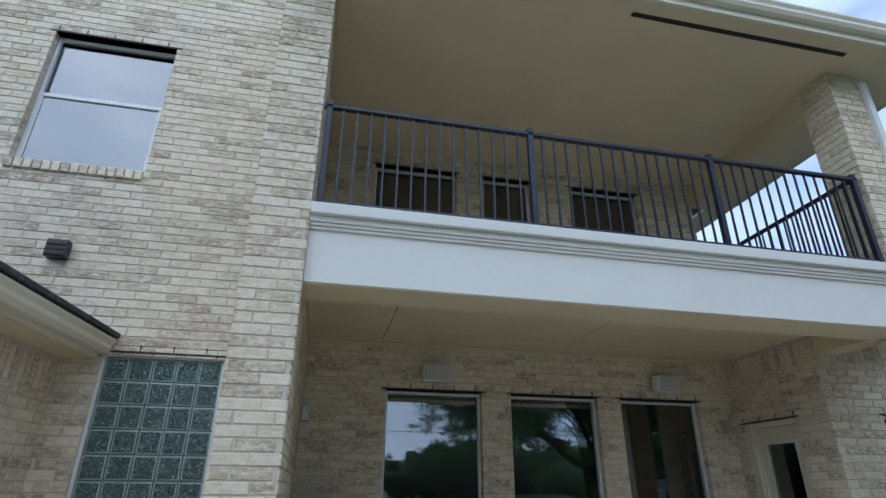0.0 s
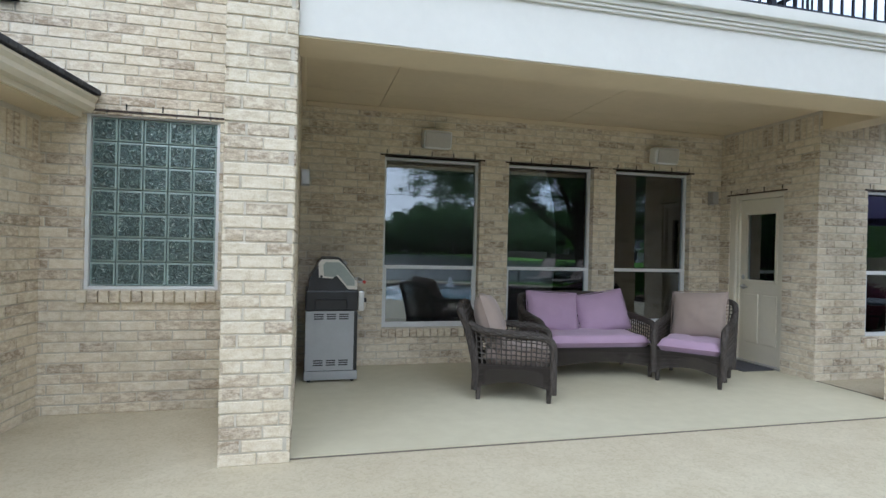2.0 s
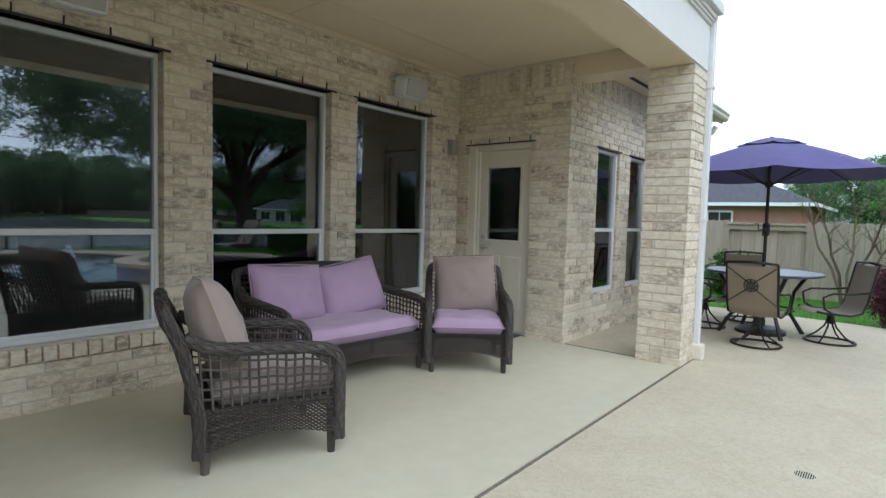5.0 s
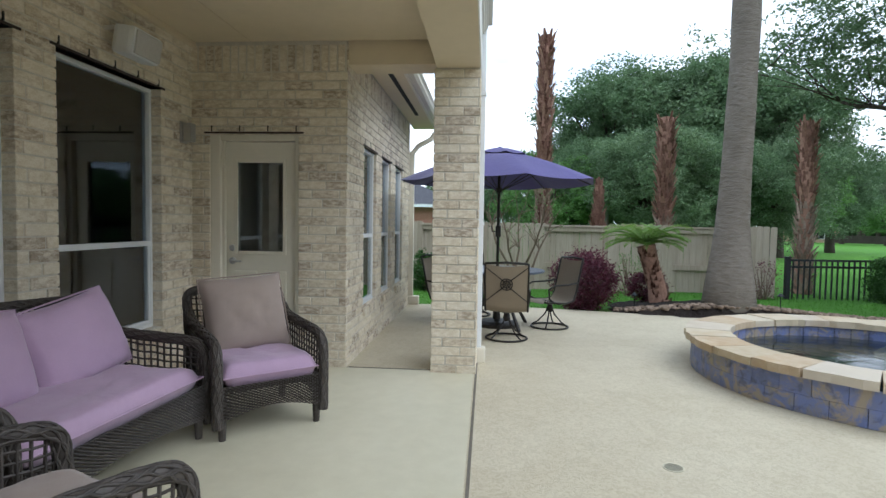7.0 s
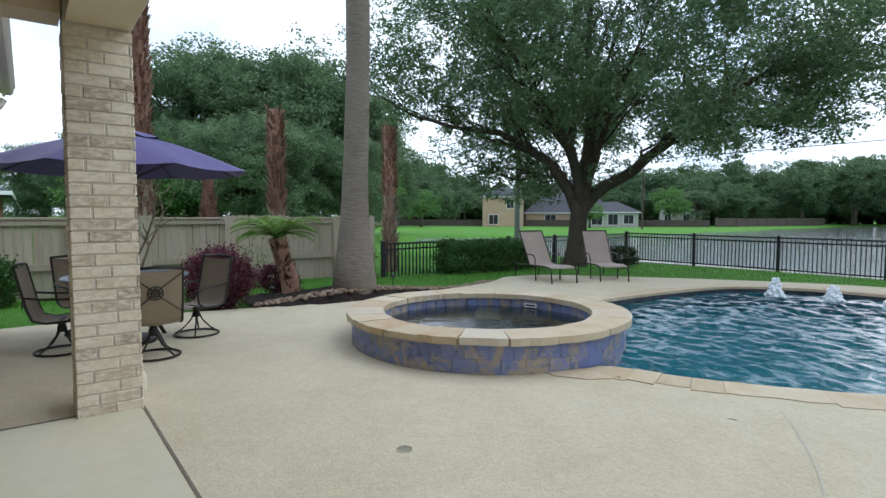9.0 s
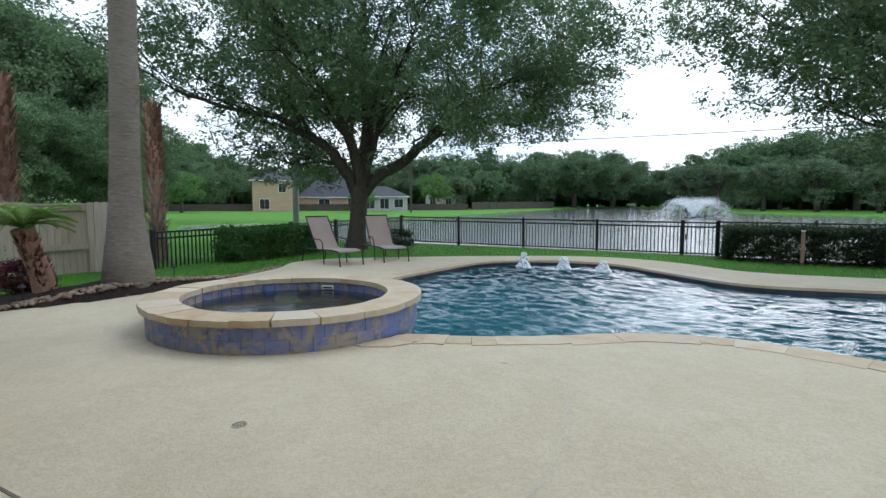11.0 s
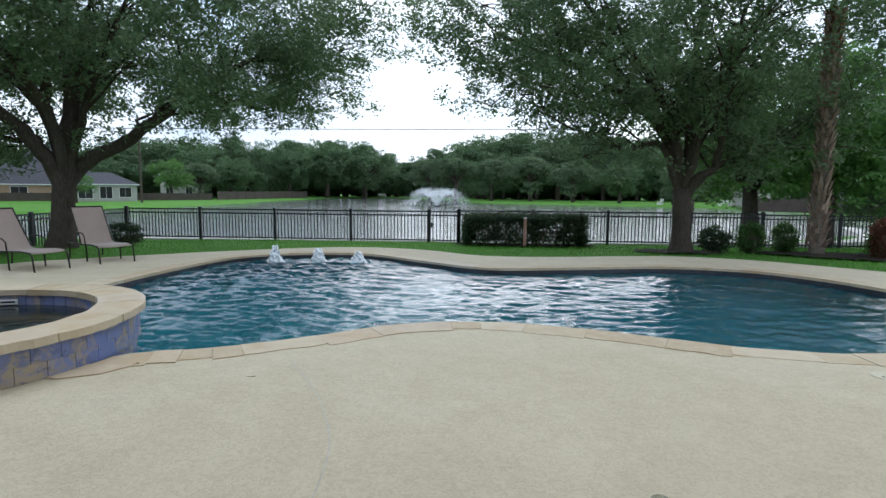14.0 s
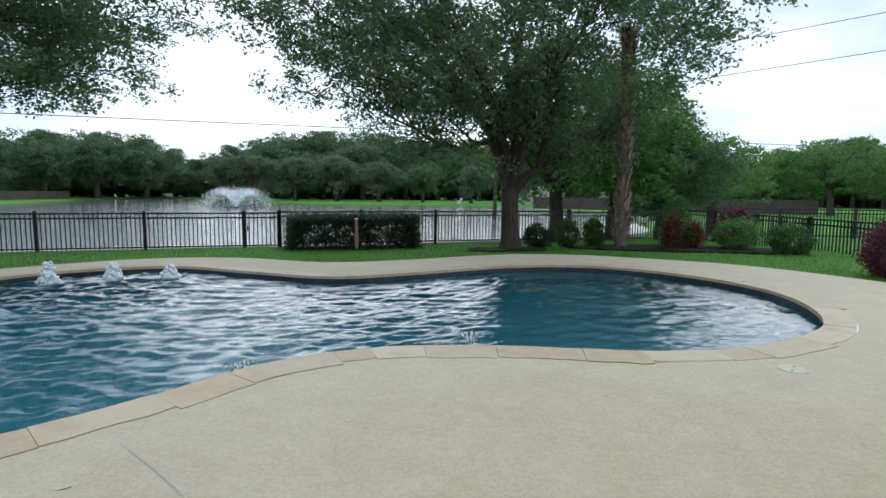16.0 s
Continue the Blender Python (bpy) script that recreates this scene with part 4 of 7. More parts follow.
# wing roof and eave
wr = thing("roof_wing", "wing roof of dark shingles with a cream gutter", "roof", kind="structure")
g = Geo().add([(5.77, 4.82, 2.98), (10.1, 4.82, 2.98), (8.0, 8.2, 4.6), (5.77, 8.2, 4.6), (10.1, 11.0, 2.98)], [(0, 1, 2, 3), (1, 4, 2)])
part("roof", g, ROOF, wr)
part("fascia", Geo().box(6.1, 10.1, 4.84, 4.87, 2.84, 2.99), CREAM, wr)
part("gutter", gutter_profile(Geo(), pose(6.1, 4.84, 2.86, 0, 0, -90), 4.0), CREAM, wr)
part("soffit", Geo().box(6.1, 10.1, 4.87, WING_Y - 0.012, 2.875, 2.9), SOFFIT, wr)
part("soffit_vent", Geo().box(6.6, 8.9, 5.0, 5.05, 2.868, 2.874), DARK, wr)

# ---- deck, pool, spa ----
POOL = [(4.6, 0.8), (4.3, 0.5), (3.68, 0.25), (3.02, -0.14), (2.12, -0.78), (1.15, -0.97), (0.2, -0.76), (-0.63, -0.41), (-1.2, -0.2), (-2.17, -0.13), (-3.41, -0.51), (-4.28, -1.35),
        (-4.85, -2.65), (-4.61, -4.17), (-3.7, -5.42), (-2.2, -5.82), (-0.3, -5.42), (1.2, -5.25), (2.46, -6.1), (3.92, -7.15), (5.5, -6.95), (6.42, -6.1), (6.75, -4.33), (6.85, -2.6), (6.95, -1.2), (6.4, 0.0)]
pool_in = list(reversed(curve_points(POOL, 6)))  # counter-clockwise
if sum(a[0] * b[1] - b[0] * a[1] for a, b in zip(pool_in, pool_in[1:])) < 0:
    pool_in.reverse()
pool_out = offset_loop(pool_in, 0.27)
SPA_X, SPA_Y, SPA_R = 5.95, 0.55, 1.5
DECK_EDGE = [(9.75, 5.24), (9.8, 4.5), (9.7, 3.2), (9.5, 2.2), (9.3, 1.4), (9.12, 0.4), (9.35, -0.8), (9.45, -1.9), (9.75, -3.0), (10.2, -3.9), (9.9, -4.9), (8.8, -5.9), (7.44, -6.95), (5.6, -8.1), (4.16, -8.5),
             (2.64, -8.1), (1.2, -7.1), (-0.5, -7.15), (-1.6, -7.4), (-3.0, -7.6), (-4.3, -7.2), (-5.2, -6.5), (-6.6, -5.0), (-7.26, -2.9), (-7.5, 0.0), (-7.5, 4.0)]
edge = curve_points(DECK_EDGE, 4, closed=False)
deck_loop = edge + [(-7.5, 6.0), (-1.4, 6.0), (-0.05, 6.0), (-0.05, 6.9), (5.9, 6.9), (5.9, 6.0), (9.75, 6.0)]
spa_hole = [(SPA_X + (SPA_R - 0.1) * math.cos(2 * math.pi * k / 48), SPA_Y + (SPA_R - 0.1) * math.sin(2 * math.pi * k / 48)) for k in range(48)]


def merged(loop, centre, r):
    """The loop with a round bay joined to it."""
    cx, cy = centre
    n = len(loop)
    ins = [math.hypot(x - cx, y - cy) < r for x, y in loop]
    start = next(i for i in range(n) if ins[i] and not ins[i - 1])
    end = next(i for i in range(start, start + n) if not ins[(i + 1) % n] and ins[i % n])
    outside = [loop[i % n] for i in range(end + 1, start + n)]
    a1 = math.atan2(outside[-1][1] - cy, outside[-1][0] - cx)
    a0 = math.atan2(outside[0][1] - cy, outside[0][0] - cx)
    while a0 < a1:
        a0 += 2 * math.pi
    k = max(8, int((a0 - a1) / 0.12))
    arc = [(cx + r * math.cos(a1 + (a0 - a1) * i / k), cy + r * math.sin(a1 + (a0 - a1) * i / k)) for i in range(k + 1)]
    return outside + arc


hole_loop = merged(pool_out, (SPA_X, SPA_Y), SPA_R - 0.06)
deck = solid("deck", filled(deck_loop, [hole_loop], 0.0), DECK, "tan textured concrete pool deck", "pavement", "structure")
rim_g = Geo()
n = len(deck_loop)
rim_g.add([(x, y, 0) for x, y in deck_loop] + [(x, y, -0.3) for x, y in deck_loop], [(i, (i + 1) % n, n + (i + 1) % n, n + i) for i in range(n)])
part("deck_edge", rim_g, DECK, deck)
porch = solid("porch_floor", Geo().box(FIN_E + 0.01, 5.76, 4.08, BACK_Y - 0.012, -0.05, 0.006), PORCH, "smooth tan painted patio floor", "floor", "structure")
solid("expansion_joint", Geo().box(FIN_E - 0.3, 6.1, 4.05, 4.068, -0.05, 0.004), JOINT, "dark expansion joint in the concrete", "joint", "structure")
solid("expansion_joint", Geo().box(5.775, 5.8, 4.46, WING_Y - 0.02, -0.05, 0.004), JOINT, "dark expansion joint beside the post", "joint", "structure")


def crack(points, width, label):
    g = Geo()
    pts = curve_points(points, 8, closed=False)
    vs, fs = [], []
    for i, p in enumerate(pts):
        q = pts[min(i + 1, len(pts) - 1)]
        o = pts[max(i - 1, 0)]
        d = (Vector(q) - Vector(o)).normalized()
        w = width * (0.6 + 0.4 * noise.noise((p[0] * 9, p[1] * 9, 0)))
        vs += [(p[0] - d.y * w, p[1] + d.x * w, 0.003), (p[0] + d.y * w, p[1] - d.x * w, 0.003)]
        if i:
            fs.append((2 * i - 2, 2 * i - 1, 2 * i + 1, 2 * i))
    solid("deck_crack", g.add(vs, fs), JOINT_PALE, label, "crack", "structure")


JOINT_PALE = plain("pale_worn_joint", (0.5, 0.47, 0.39), 0.95, 0, 0.2, 20, 0.3)
crack([(2.92, 0.45), (2.58, 0.98), (2.34, 1.45), (2.14, 2.0), (2.08, 2.65), (2.14, 3.15)], 0.009, "worn control joint across the deck")

# pool shell and water
WATER_Z = -0.13
pool_shell = thing("pool", "free-form pool with a flagstone coping", "pool", kind="structure")
n = len(pool_in)
g = Geo().add([(x, y, -0.01) for x, y in pool_in] + [(x, y, -0.22) for x, y in pool_in], [(i, (i + 1) % n, n + (i + 1) % n, n + i) for i in range(n)])
part("waterline_tile", g, DARK_TILE, pool_shell, "dark slate waterline tile")
g = Geo().add([(x, y, -0.22) for x, y in pool_in] + [(x, y, -1.25) for x, y in pool_in], [(i, (i + 1) % n, n + (i + 1) % n, n + i) for i in range(n)])
bottom = filled(pool_in, [], -1.25)
g.add(bottom.v, bottom.f)
part("basin", g, WATERPROOF, pool_shell, "blue-green plaster basin")
# choppy water sheet on a regular net
xs = np.arange(-5.1, 7.3, 0.05)
ys = np.arange(-7.5, 1.15, 0.036)
wv, wf, index = [], [], {}
pool_wide = offset_loop(pool_in, 0.16)
jets = [(5.55, -6.15), (4.7, -6.35), (3.85, -6.35)]
for j, y in enumerate(ys):
    for i, x in enumerate(xs):
        if inside(x, y, pool_wide):
            swell = 0.4 * noise.noise((x * 1.2 + 3 + y * 0.3, y * 2.4, 0.3)) + 0.5 * (1 - 2.2 * abs(noise.noise((x * 2.1 - y * 0.9, y * 4.6 + x * 0.8, 2.3)))) + 0.36 * (1 - 2.2 * abs(noise.noise((x * 4.8 + y * 1.4, y * 8.6 - x, 5.1))))
            near_jet = sum(math.exp(-((x - a) ** 2 + (y - b) ** 2) / 2.2) for a, b in jets)
            amp = 0.036 + 0.016 * min(1.2, near_jet) + 0.014 * min(max((x - 0.5) / 3, 0), 1)
            index[(i, j)] = len(wv)
            wv.append((x, y, WATER_Z + amp * swell))
for (i, j), k in index.items():
    q = (k, index.get((i + 1, j)), index.get((i + 1, j + 1)), index.get((i, j + 1)))
    if None not in q:
        wf.append(q)
water = solid("pool_water", Geo().add(wv, wf), POOL_WATER, "choppy turquoise pool water reflecting the sky", "water", "structure", smooth=True)
water.visible_shadow = False
# coping of single flagstones
coping = thing("pool_coping", "irregular tan flagstone coping round the pool", "coping", kind="structure")
rng = random.Random(41)
i = 0
n = len(pool_in)
while i < n:
    step = rng.choice((2, 3, 4, 5, 5))
    ids = [(i + k) % n for k in range(step + 1)] if i + step <= n else [k % n for k in range(i, n + 1)]
    i += step
    if all(math.hypot(pool_in[k][0] - SPA_X, pool_in[k][1] - SPA_Y) < SPA_R + 0.05 for k in ids):
        continue
    o, inn = [], []
    jit = rng.uniform(-0.05, 0.05)
    for k in ids:
        a, b = Vector(pool_in[k]), Vector(pool_out[k])
        d = (b - a).normalized()
        inn.append(a - d * (0.03 + rng.uniform(0, 0.012)))
        o.append(a + d * (0.3 + jit + rng.uniform(-0.015, 0.015)))
    inn[0], inn[-1] = inn[0].lerp(inn[1], 0.014), inn[-1].lerp(inn[-2], 0.014)
    o[0], o[-1] = o[0].lerp(o[1], 0.014), o[-1].lerp(o[-2], 0.014)
    z = 0.007 + rng.uniform(-0.003, 0.004)
    loop = [p[:2] for p in inn] + [p[:2] for p in reversed(o)]
    part("stone", Geo().prism(loop, -0.04, z), STONE, coping)

# raised spa
spa = thing("spa", "raised round spa clad in blue slate tile", "spa", kind="structure")
part("backing", Geo().lathe([(SPA_R - 0.012, 0.0), (SPA_R - 0.012, 0.262), (1.35, 0.262)], (SPA_X, SPA_Y, 0), 64, caps=False), SLATE_GROUT, spa)
part("shell", Geo().lathe([(1.35, 0.258), (1.2, 0.258), (1.2, -0.6), (0.02, -0.6)], (SPA_X, SPA_Y, 0), 64, caps=False), DARK_TILE, spa)
part("footing", Geo().lathe([(SPA_R - 0.02, -1.2), (SPA_R - 0.02, 0.0)], (SPA_X, SPA_Y, 0), 64, caps=False), SLATE, spa)
tiles_round = 44
for row in range(2):
    z0 = 0.002 + row * 0.132
    for k in range(tiles_round):
        a = 2 * math.pi * (k + 0.5 * row) / tiles_round
        if row == 0 and k == 0:
            g = Geo().box(-0.1062, 0.1062, -0.012, 0.006, 0, 0.1305, 0.002)
            slate_mesh = g.mesh("tile", SLATE)
        t_ob = new("tile", slate_mesh)
        t_ob.parent = spa
        t_ob.matrix_basis = pose(SPA_X + SPA_R * math.cos(a), SPA_Y + SPA_R * math.sin(a), z0, 0, 0, math.degrees(a) + 90)
    for k in range(50):
        a = 2 * math.pi * (k + 0.5 * row) / 50
        if row == 0 and k == 0:
            inner_mesh = Geo().box(-0.072, 0.072, -0.004, 0.01, 0, 0.127, 0.003).mesh("tile", SLATE)
        t_ob = new("tile", inner_mesh)
        t_ob.parent = spa
        t_ob.matrix_basis = pose(SPA_X + 1.2 * math.cos(a), SPA_Y + 1.2 * math.sin(a), z0, 0, 0, math.degrees(a) + 90)
k, rng = 0, random.Random(7)
a = 0.0
while a < 2 * math.pi - 0.05:
    w = min(rng.uniform(0.22, 0.42), 2 * math.pi - a)
    if 2 * math.pi - a - w < 0.12:
        w = 2 * math.pi - a
    steps = 5
    inn = [(SPA_X + (1.17 + rng.uniform(-0.012, 0.012)) * math.cos(a + 0.0025 + (w - 0.005) * s / steps), SPA_Y + 1.17 * math.sin(a + 0.0025 + (w - 0.005) * s / steps)) for s in range(steps + 1)]
    out = [(SPA_X + (1.57 + rng.uniform(-0.015, 0.015)) * math.cos(a + 0.0025 + (w - 0.005) * s / steps), SPA_Y + (1.57 + rng.uniform(-0.012, 0.012)) * math.sin(a + 0.0025 + (w - 0.005) * s / steps)) for s in range(steps + 1)]
    part("stone", Geo().prism(list(reversed(inn)) + out, 0.268 + rng.uniform(-0.004, 0.003), 0.33 + rng.uniform(-0.004, 0.006)), STONE, spa)
    a += w
g = filled([(SPA_X + 1.195 * math.cos(2 * math.pi * k / 48), SPA_Y + 1.195 * math.sin(2 * math.pi * k / 48)) for k in range(48)], [], 0.16)
sw = solid("spa_water", g, SPA_WATER, "still dark spa water", "water", "structure", smooth=True)
sw.visible_shadow = False
sk = thing("spa_skimmer", "white skimmer plate in the spa wall", "skimmer", pose(SPA_X + 1.17 * math.cos(-1.25), SPA_Y + 1.17 * math.sin(-1.25), 0.2, 0, 0, math.degrees(-1.25) - 90) @ Matrix.Scale(0.66, 4))
part("plate", Geo().box(-0.13, 0.13, -0.02, 0.01, -0.04, 0.04, 0.005), VINYL, sk)
part("mouth", Geo().box(-0.1, 0.1, -0.024, -0.018, -0.015, 0.015, 0.003), DARK, sk)


def bubbler(name, x, y, z, height, width, seed, label):
    """A heap of white water drops with a ragged top."""
    r = random.Random(seed)
    g = Geo()
    ball = bmesh.new()
    bmesh.ops.create_icosphere(ball, subdivisions=1, radius=1)
    bv, bf = [v.co.copy() for v in ball.verts], [tuple(v.index for v in f.verts) for f in ball.faces]
    ball.free()
    core = [(0.001, height * 0.86)]
    for k in range(1, 9):
        core.insert(0, (width * 0.72 * (k / 8) ** 0.75, height * 0.86 * (1 - (k / 8) ** 1.3)))
    g.lathe(core, (x, y, z), 20)
    g.v = [(p[0] + 0.025 * noise.noise((p[0] * 22, p[1] * 22, p[2] * 14)), p[1] + 0.025 * noise.noise((p[1] * 22, p[2] * 14, p[0] * 22 + 5)), p[2] + 0.03 * noise.noise((p[0] * 18 + 9, p[1] * 18, p[2] * 18))) for p in g.v]
    for _ in range(230):
        h = r.random() ** 0.8
        a, d = r.uniform(0, 6.28), r.random() ** 0.6 * width * (1 - h * 0.75)
        s = r.uniform(0.012, 0.04) * (1.15 - 0.6 * h)
        c = Vector((x + d * math.cos(a), y + d * math.sin(a), z + h * height * r.uniform(0.8, 1.05)))
        g.add([(c + Vector((v.x, v.y, v.z * 1.5)) * s)[:] for v in bv], bf)
    solid(name, g, FOAM, label, "water jet", smooth=True)


for i, (x, y) in enumerate(jets):
    bubbler("bubbler", x, y, WATER_Z - 0.02, 0.4 - 0.06 * i, 0.2, 50 + i, "white bubbling water jet in the pool")


def drip(x, y, h, seed):
    r = random.Random(seed)
    g = Geo()
    for _ in range(60):
        t = r.random()
        px, py, pz = x + r.gauss(0, 0.03) * (0.4 + t), y + r.gauss(0, 0.03) * (0.4 + t), WATER_Z + h * t
        s = r.uniform(0.004, 0.009)
        g.add([(px, py, pz - s * 2), (px + s, py, pz), (px, py + s, pz), (px - s, py, pz), (px, py, pz + s * 2)], [(0, 2, 1), (0, 3, 2), (0, 1, 3), (4, 1, 2), (4, 2, 3), (4, 3, 1)])
    solid("thin_jet", g, FOAM, "thin spray of water at the pool edge", "water jet", "stuff")


drip(0.33, -1.05, 0.2, 3)
drip(2.4, -0.95, 0.1, 4)
drain_label = "round slotted drain set in the deck"
for x, y in ((3.99, 2.95), (0.47, 2.37)):
    dr = thing("deck_drain", drain_label, "drain", pose(x, y, 0) @ Matrix.Scale(0.74, 4))
    part("ring", Geo().lathe([(0.075, -0.01), (0.075, 0.004), (0.066, 0.005), (0.066, -0.01)], sides=28), PORCH, dr)
    part("well", Geo().lathe([(0.066, 0.0012), (0.001, 0.0012)], sides=28, caps=False), DARK, dr)
    for k in range(-4, 5):
        w = math.sqrt(max(0.0, 0.066 ** 2 - (k * 0.014) ** 2))
        if w > 0.01:
            part("slat", Geo().box(-w, w, k * 0.014 - 0.0028, k * 0.014 + 0.0028, -0.008, 0.004), PORCH, dr)

lid = thing("skimmer_lid", "round pale skimmer lid flush in the deck", "lid", pose(-1.88, 0.44, 0) @ Matrix.Scale(0.85, 4))
part("disc", Geo().lathe([(0.125, -0.01), (0.125, 0.004), (0.118, 0.006), (0.001, 0.006)], sides=28), PORCH, lid)
part("rim", Geo().lathe([(0.14, -0.01), (0.14, 0.0035), (0.129, 0.0035), (0.129, -0.01)], sides=28, caps=False), PORCH, lid)
for a in (0.6, 3.7):
    part("finger_hole", Geo().lathe([(0.014, 0.0062), (0.014, 0.0072)], (0.07 * math.cos(a), 0.07 * math.sin(a), 0), 10), DARK, lid)

# ---- ground and lake ----
LAKE_EDGE = [(15.5, -17.6), (5, -18.6), (-6, -19.8), (-14, -22.5), (-25, -32), (-34, -47), (-37, -64), (-33, -80), (-16, -91), (0, -100), (9, -122), (20, -148), (32, -150), (41, -130), (41.5, -107), (39, -80), (38, -58), (40.5, -36), (45, -27), (38, -21), (25, -18)]
lake_loop = curve_points(LAKE_EDGE, 5)
LAKE_Z = -0.95


def lake_distance(x, y):
    return min(math.hypot(x - a, y - b) for a, b in lake_loop)


def ground_z(x, y):
    z = -0.05 - 0.048 * min(max(-6.8 - y, 0), 9)
    if x > 9:
        z -= 0.035 * min(x - 9, 6) * (1 if y > -7 else 0.4)
    if y < -14.5:
        z -= 0.09 * min(-14.5 - y, 3)
    if y < -17:
        z = max(min(z, -0.7), -0.75)
    if inside(x, y, lake_loop):
        z = -2.2 if lake_distance(x, y) > 1.2 else -1.3
    mound = math.exp(-(((x - 9.75) / 1.1) ** 2 + ((y - 0.35) / 1.3) ** 2)) * 0.2
    return z + (mound if x > 9.2 else 0) + 0.012 * noise.noise((x * 0.7, y * 0.7, 0))


def axis(points):
    out = []
    for (a, b, s) in points:
        out += list(np.arange(a, b, s))
    return out + [points[-1][1]]


gx = axis([(-900, -200, 100), (-200, -60, 20), (-60, -16, 2.2), (-16, 20, 0.45), (20, 60, 2.2), (60, 200, 20), (200, 900, 100)])
gy = axis([(-1400, -200, 120), (-200, -160, 10), (-160, -30, 2.2), (-30, -17, 0.9), (-17, 8, 0.45), (8, 30, 2.2), (30, 200, 20), (200, 900, 100)])
gv = [(x, y, ground_z(x, y)) for y in gy for x in gx]
gf = []
for j in range(len(gy) - 1):
    for i in range(len(gx) - 1):
        cs = [(gx[i + a], gy[j + b]) for a in (0, 1) for b in (0, 1)]
        if all(-9 < c[0] < 11 and -9 < c[1] < 7 for c in cs) and all(inside(c[0], c[1], deck_loop) for c in cs):
            continue
        k = j * len(gx) + i
        gf.append((k, k + 1, k + len(gx) + 1, k + len(gx)))
solid("ground", Geo().add(gv, gf), LAWN, "green lawn and far meadows", "lawn", "structure", smooth=True)
g = filled(offset_loop(list(lake_loop) if sum(a[0] * b[1] - b[0] * a[1] for a, b in zip(lake_loop, lake_loop[1:])) > 0 else list(reversed(lake_loop)), 0.8), [], LAKE_Z)
solid("lake", g, LAKE, "grey rippled lake water", "water", "structure")
# pale path along the near shore
PATH_CONCRETE = plain("pale_path_concrete", (0.5, 0.49, 0.45), 0.9, 0, 0.08, 2, 0.1)
shore = curve_points([(17, -16.6), (8, -17.0), (-4, -17.4), (-12, -18.6), (-17, -22), (-21, -30)], 6, closed=False)
vs, fs = [], []
for i, p in enumerate(shore):
    q, o = shore[min(i + 1, len(shore) - 1)], shore[max(i - 1, 0)]
    d = (Vector(q) - Vector(o)).normalized()
    for s in (-0.45, 0.45):
        vs.append((p[0] - d.y * s, p[1] + d.x * s, -0.6))
    for s in (0.45, -0.45):
        vs.append((p[0] - d.y * s, p[1] + d.x * s, -1.2))
    if i:
        b = 4 * i
        fs += [(b - 4 + k, b - 4 + (k + 1) % 4, b + (k + 1) % 4, b + k) for k in range(4)]
solid("shore_path", Geo().add(vs, fs), PATH_CONCRETE, "pale concrete path along the lake shore", "path", "structure")

# ---- fences ----


def iron_fence(name, a, b, spacing, top, label, gate=False):
    """Black iron panels from a to b: posts with caps, three rails, square pickets."""
    a, b = Vector(a), Vector(b)
    length = (b - a).length
    ang = math.degrees(math.atan2(b.y - a.y, b.x - a.x))
    n = max(1, round(length / spacing))
    f = thing(name, label, "fence", pose(a.x, a.y, 0, 0, 0, ang))
    base = top - 1.17
    step = length / n
    pm = Geo().box(-0.045, 0.045, -0.045, 0.045, base - 0.3, top + 0.02).box(-0.052, 0.052, -0.052, 0.052, top + 0.02, top + 0.045, 0.008).mesh("post", BLACK_METAL)
    for i in range(n + 1):
        o = new("post", pm)
        o.parent = f
        o.matrix_basis = pose(i * step, 0, 0)
    pk = Geo().box(-0.013, 0.013, -0.013, 0.013, base + 0.05, top - 0.02).mesh("picket", BLACK_METAL)
    for i in range(n):
        for z in (top - 0.03, top - 0.17, base + 0.12):
            part("rail", Geo().box(i * step + 0.03, (i + 1) * step - 0.03, -0.018, 0.018, z - 0.025, z + 0.02), BLACK_METAL, f)
        m = round(step / 0.12)
        for k in range(1, m):
            o = new("picket", pk)
            o.parent = f
            o.matrix_basis = pose(i * step + step * k / m, 0, 0)
    return f


FENCE_Y = -14.54
iron_fence("iron_fence", (14.35, FENCE_Y), (3.16, FENCE_Y), 2.8, 0.7, "black iron fence along the lake shore")
gate = iron_fence("iron_gate", (3.12, FENCE_Y), (2.1, FENCE_Y), 1.1, 0.7, "black iron gate in the lake fence, closed")
part("latch", Geo().box(0.06, 0.11, -0.05, 0.05, 0.1, 0.28, 0.008), BLACK_METAL, gate)
iron_fence("iron_fence", (2.06, FENCE_Y), (-8.3, FENCE_Y), 2.6, 0.74, "black iron fence along the lake shore")
iron_fence("iron_fence", (-8.34, FENCE_Y), (-13.4, FENCE_Y), 2.5, 0.7, "black iron fence along the lake shore")
iron_fence("iron_fence", (13.2, -2.45), (14.35, -14.5), 2.4, 0.68, "black iron side fence beside the hedge")
iron_fence("iron_fence", (-13.4, -14.5), (-10.6, -3.0), 2.4, 0.78, "black iron side fence behind the shrubs")
iron_fence("iron_fence", (-14.6, -14.5), (-24, -9.5), 2.4, 0.85, "black iron fence of the next garden")


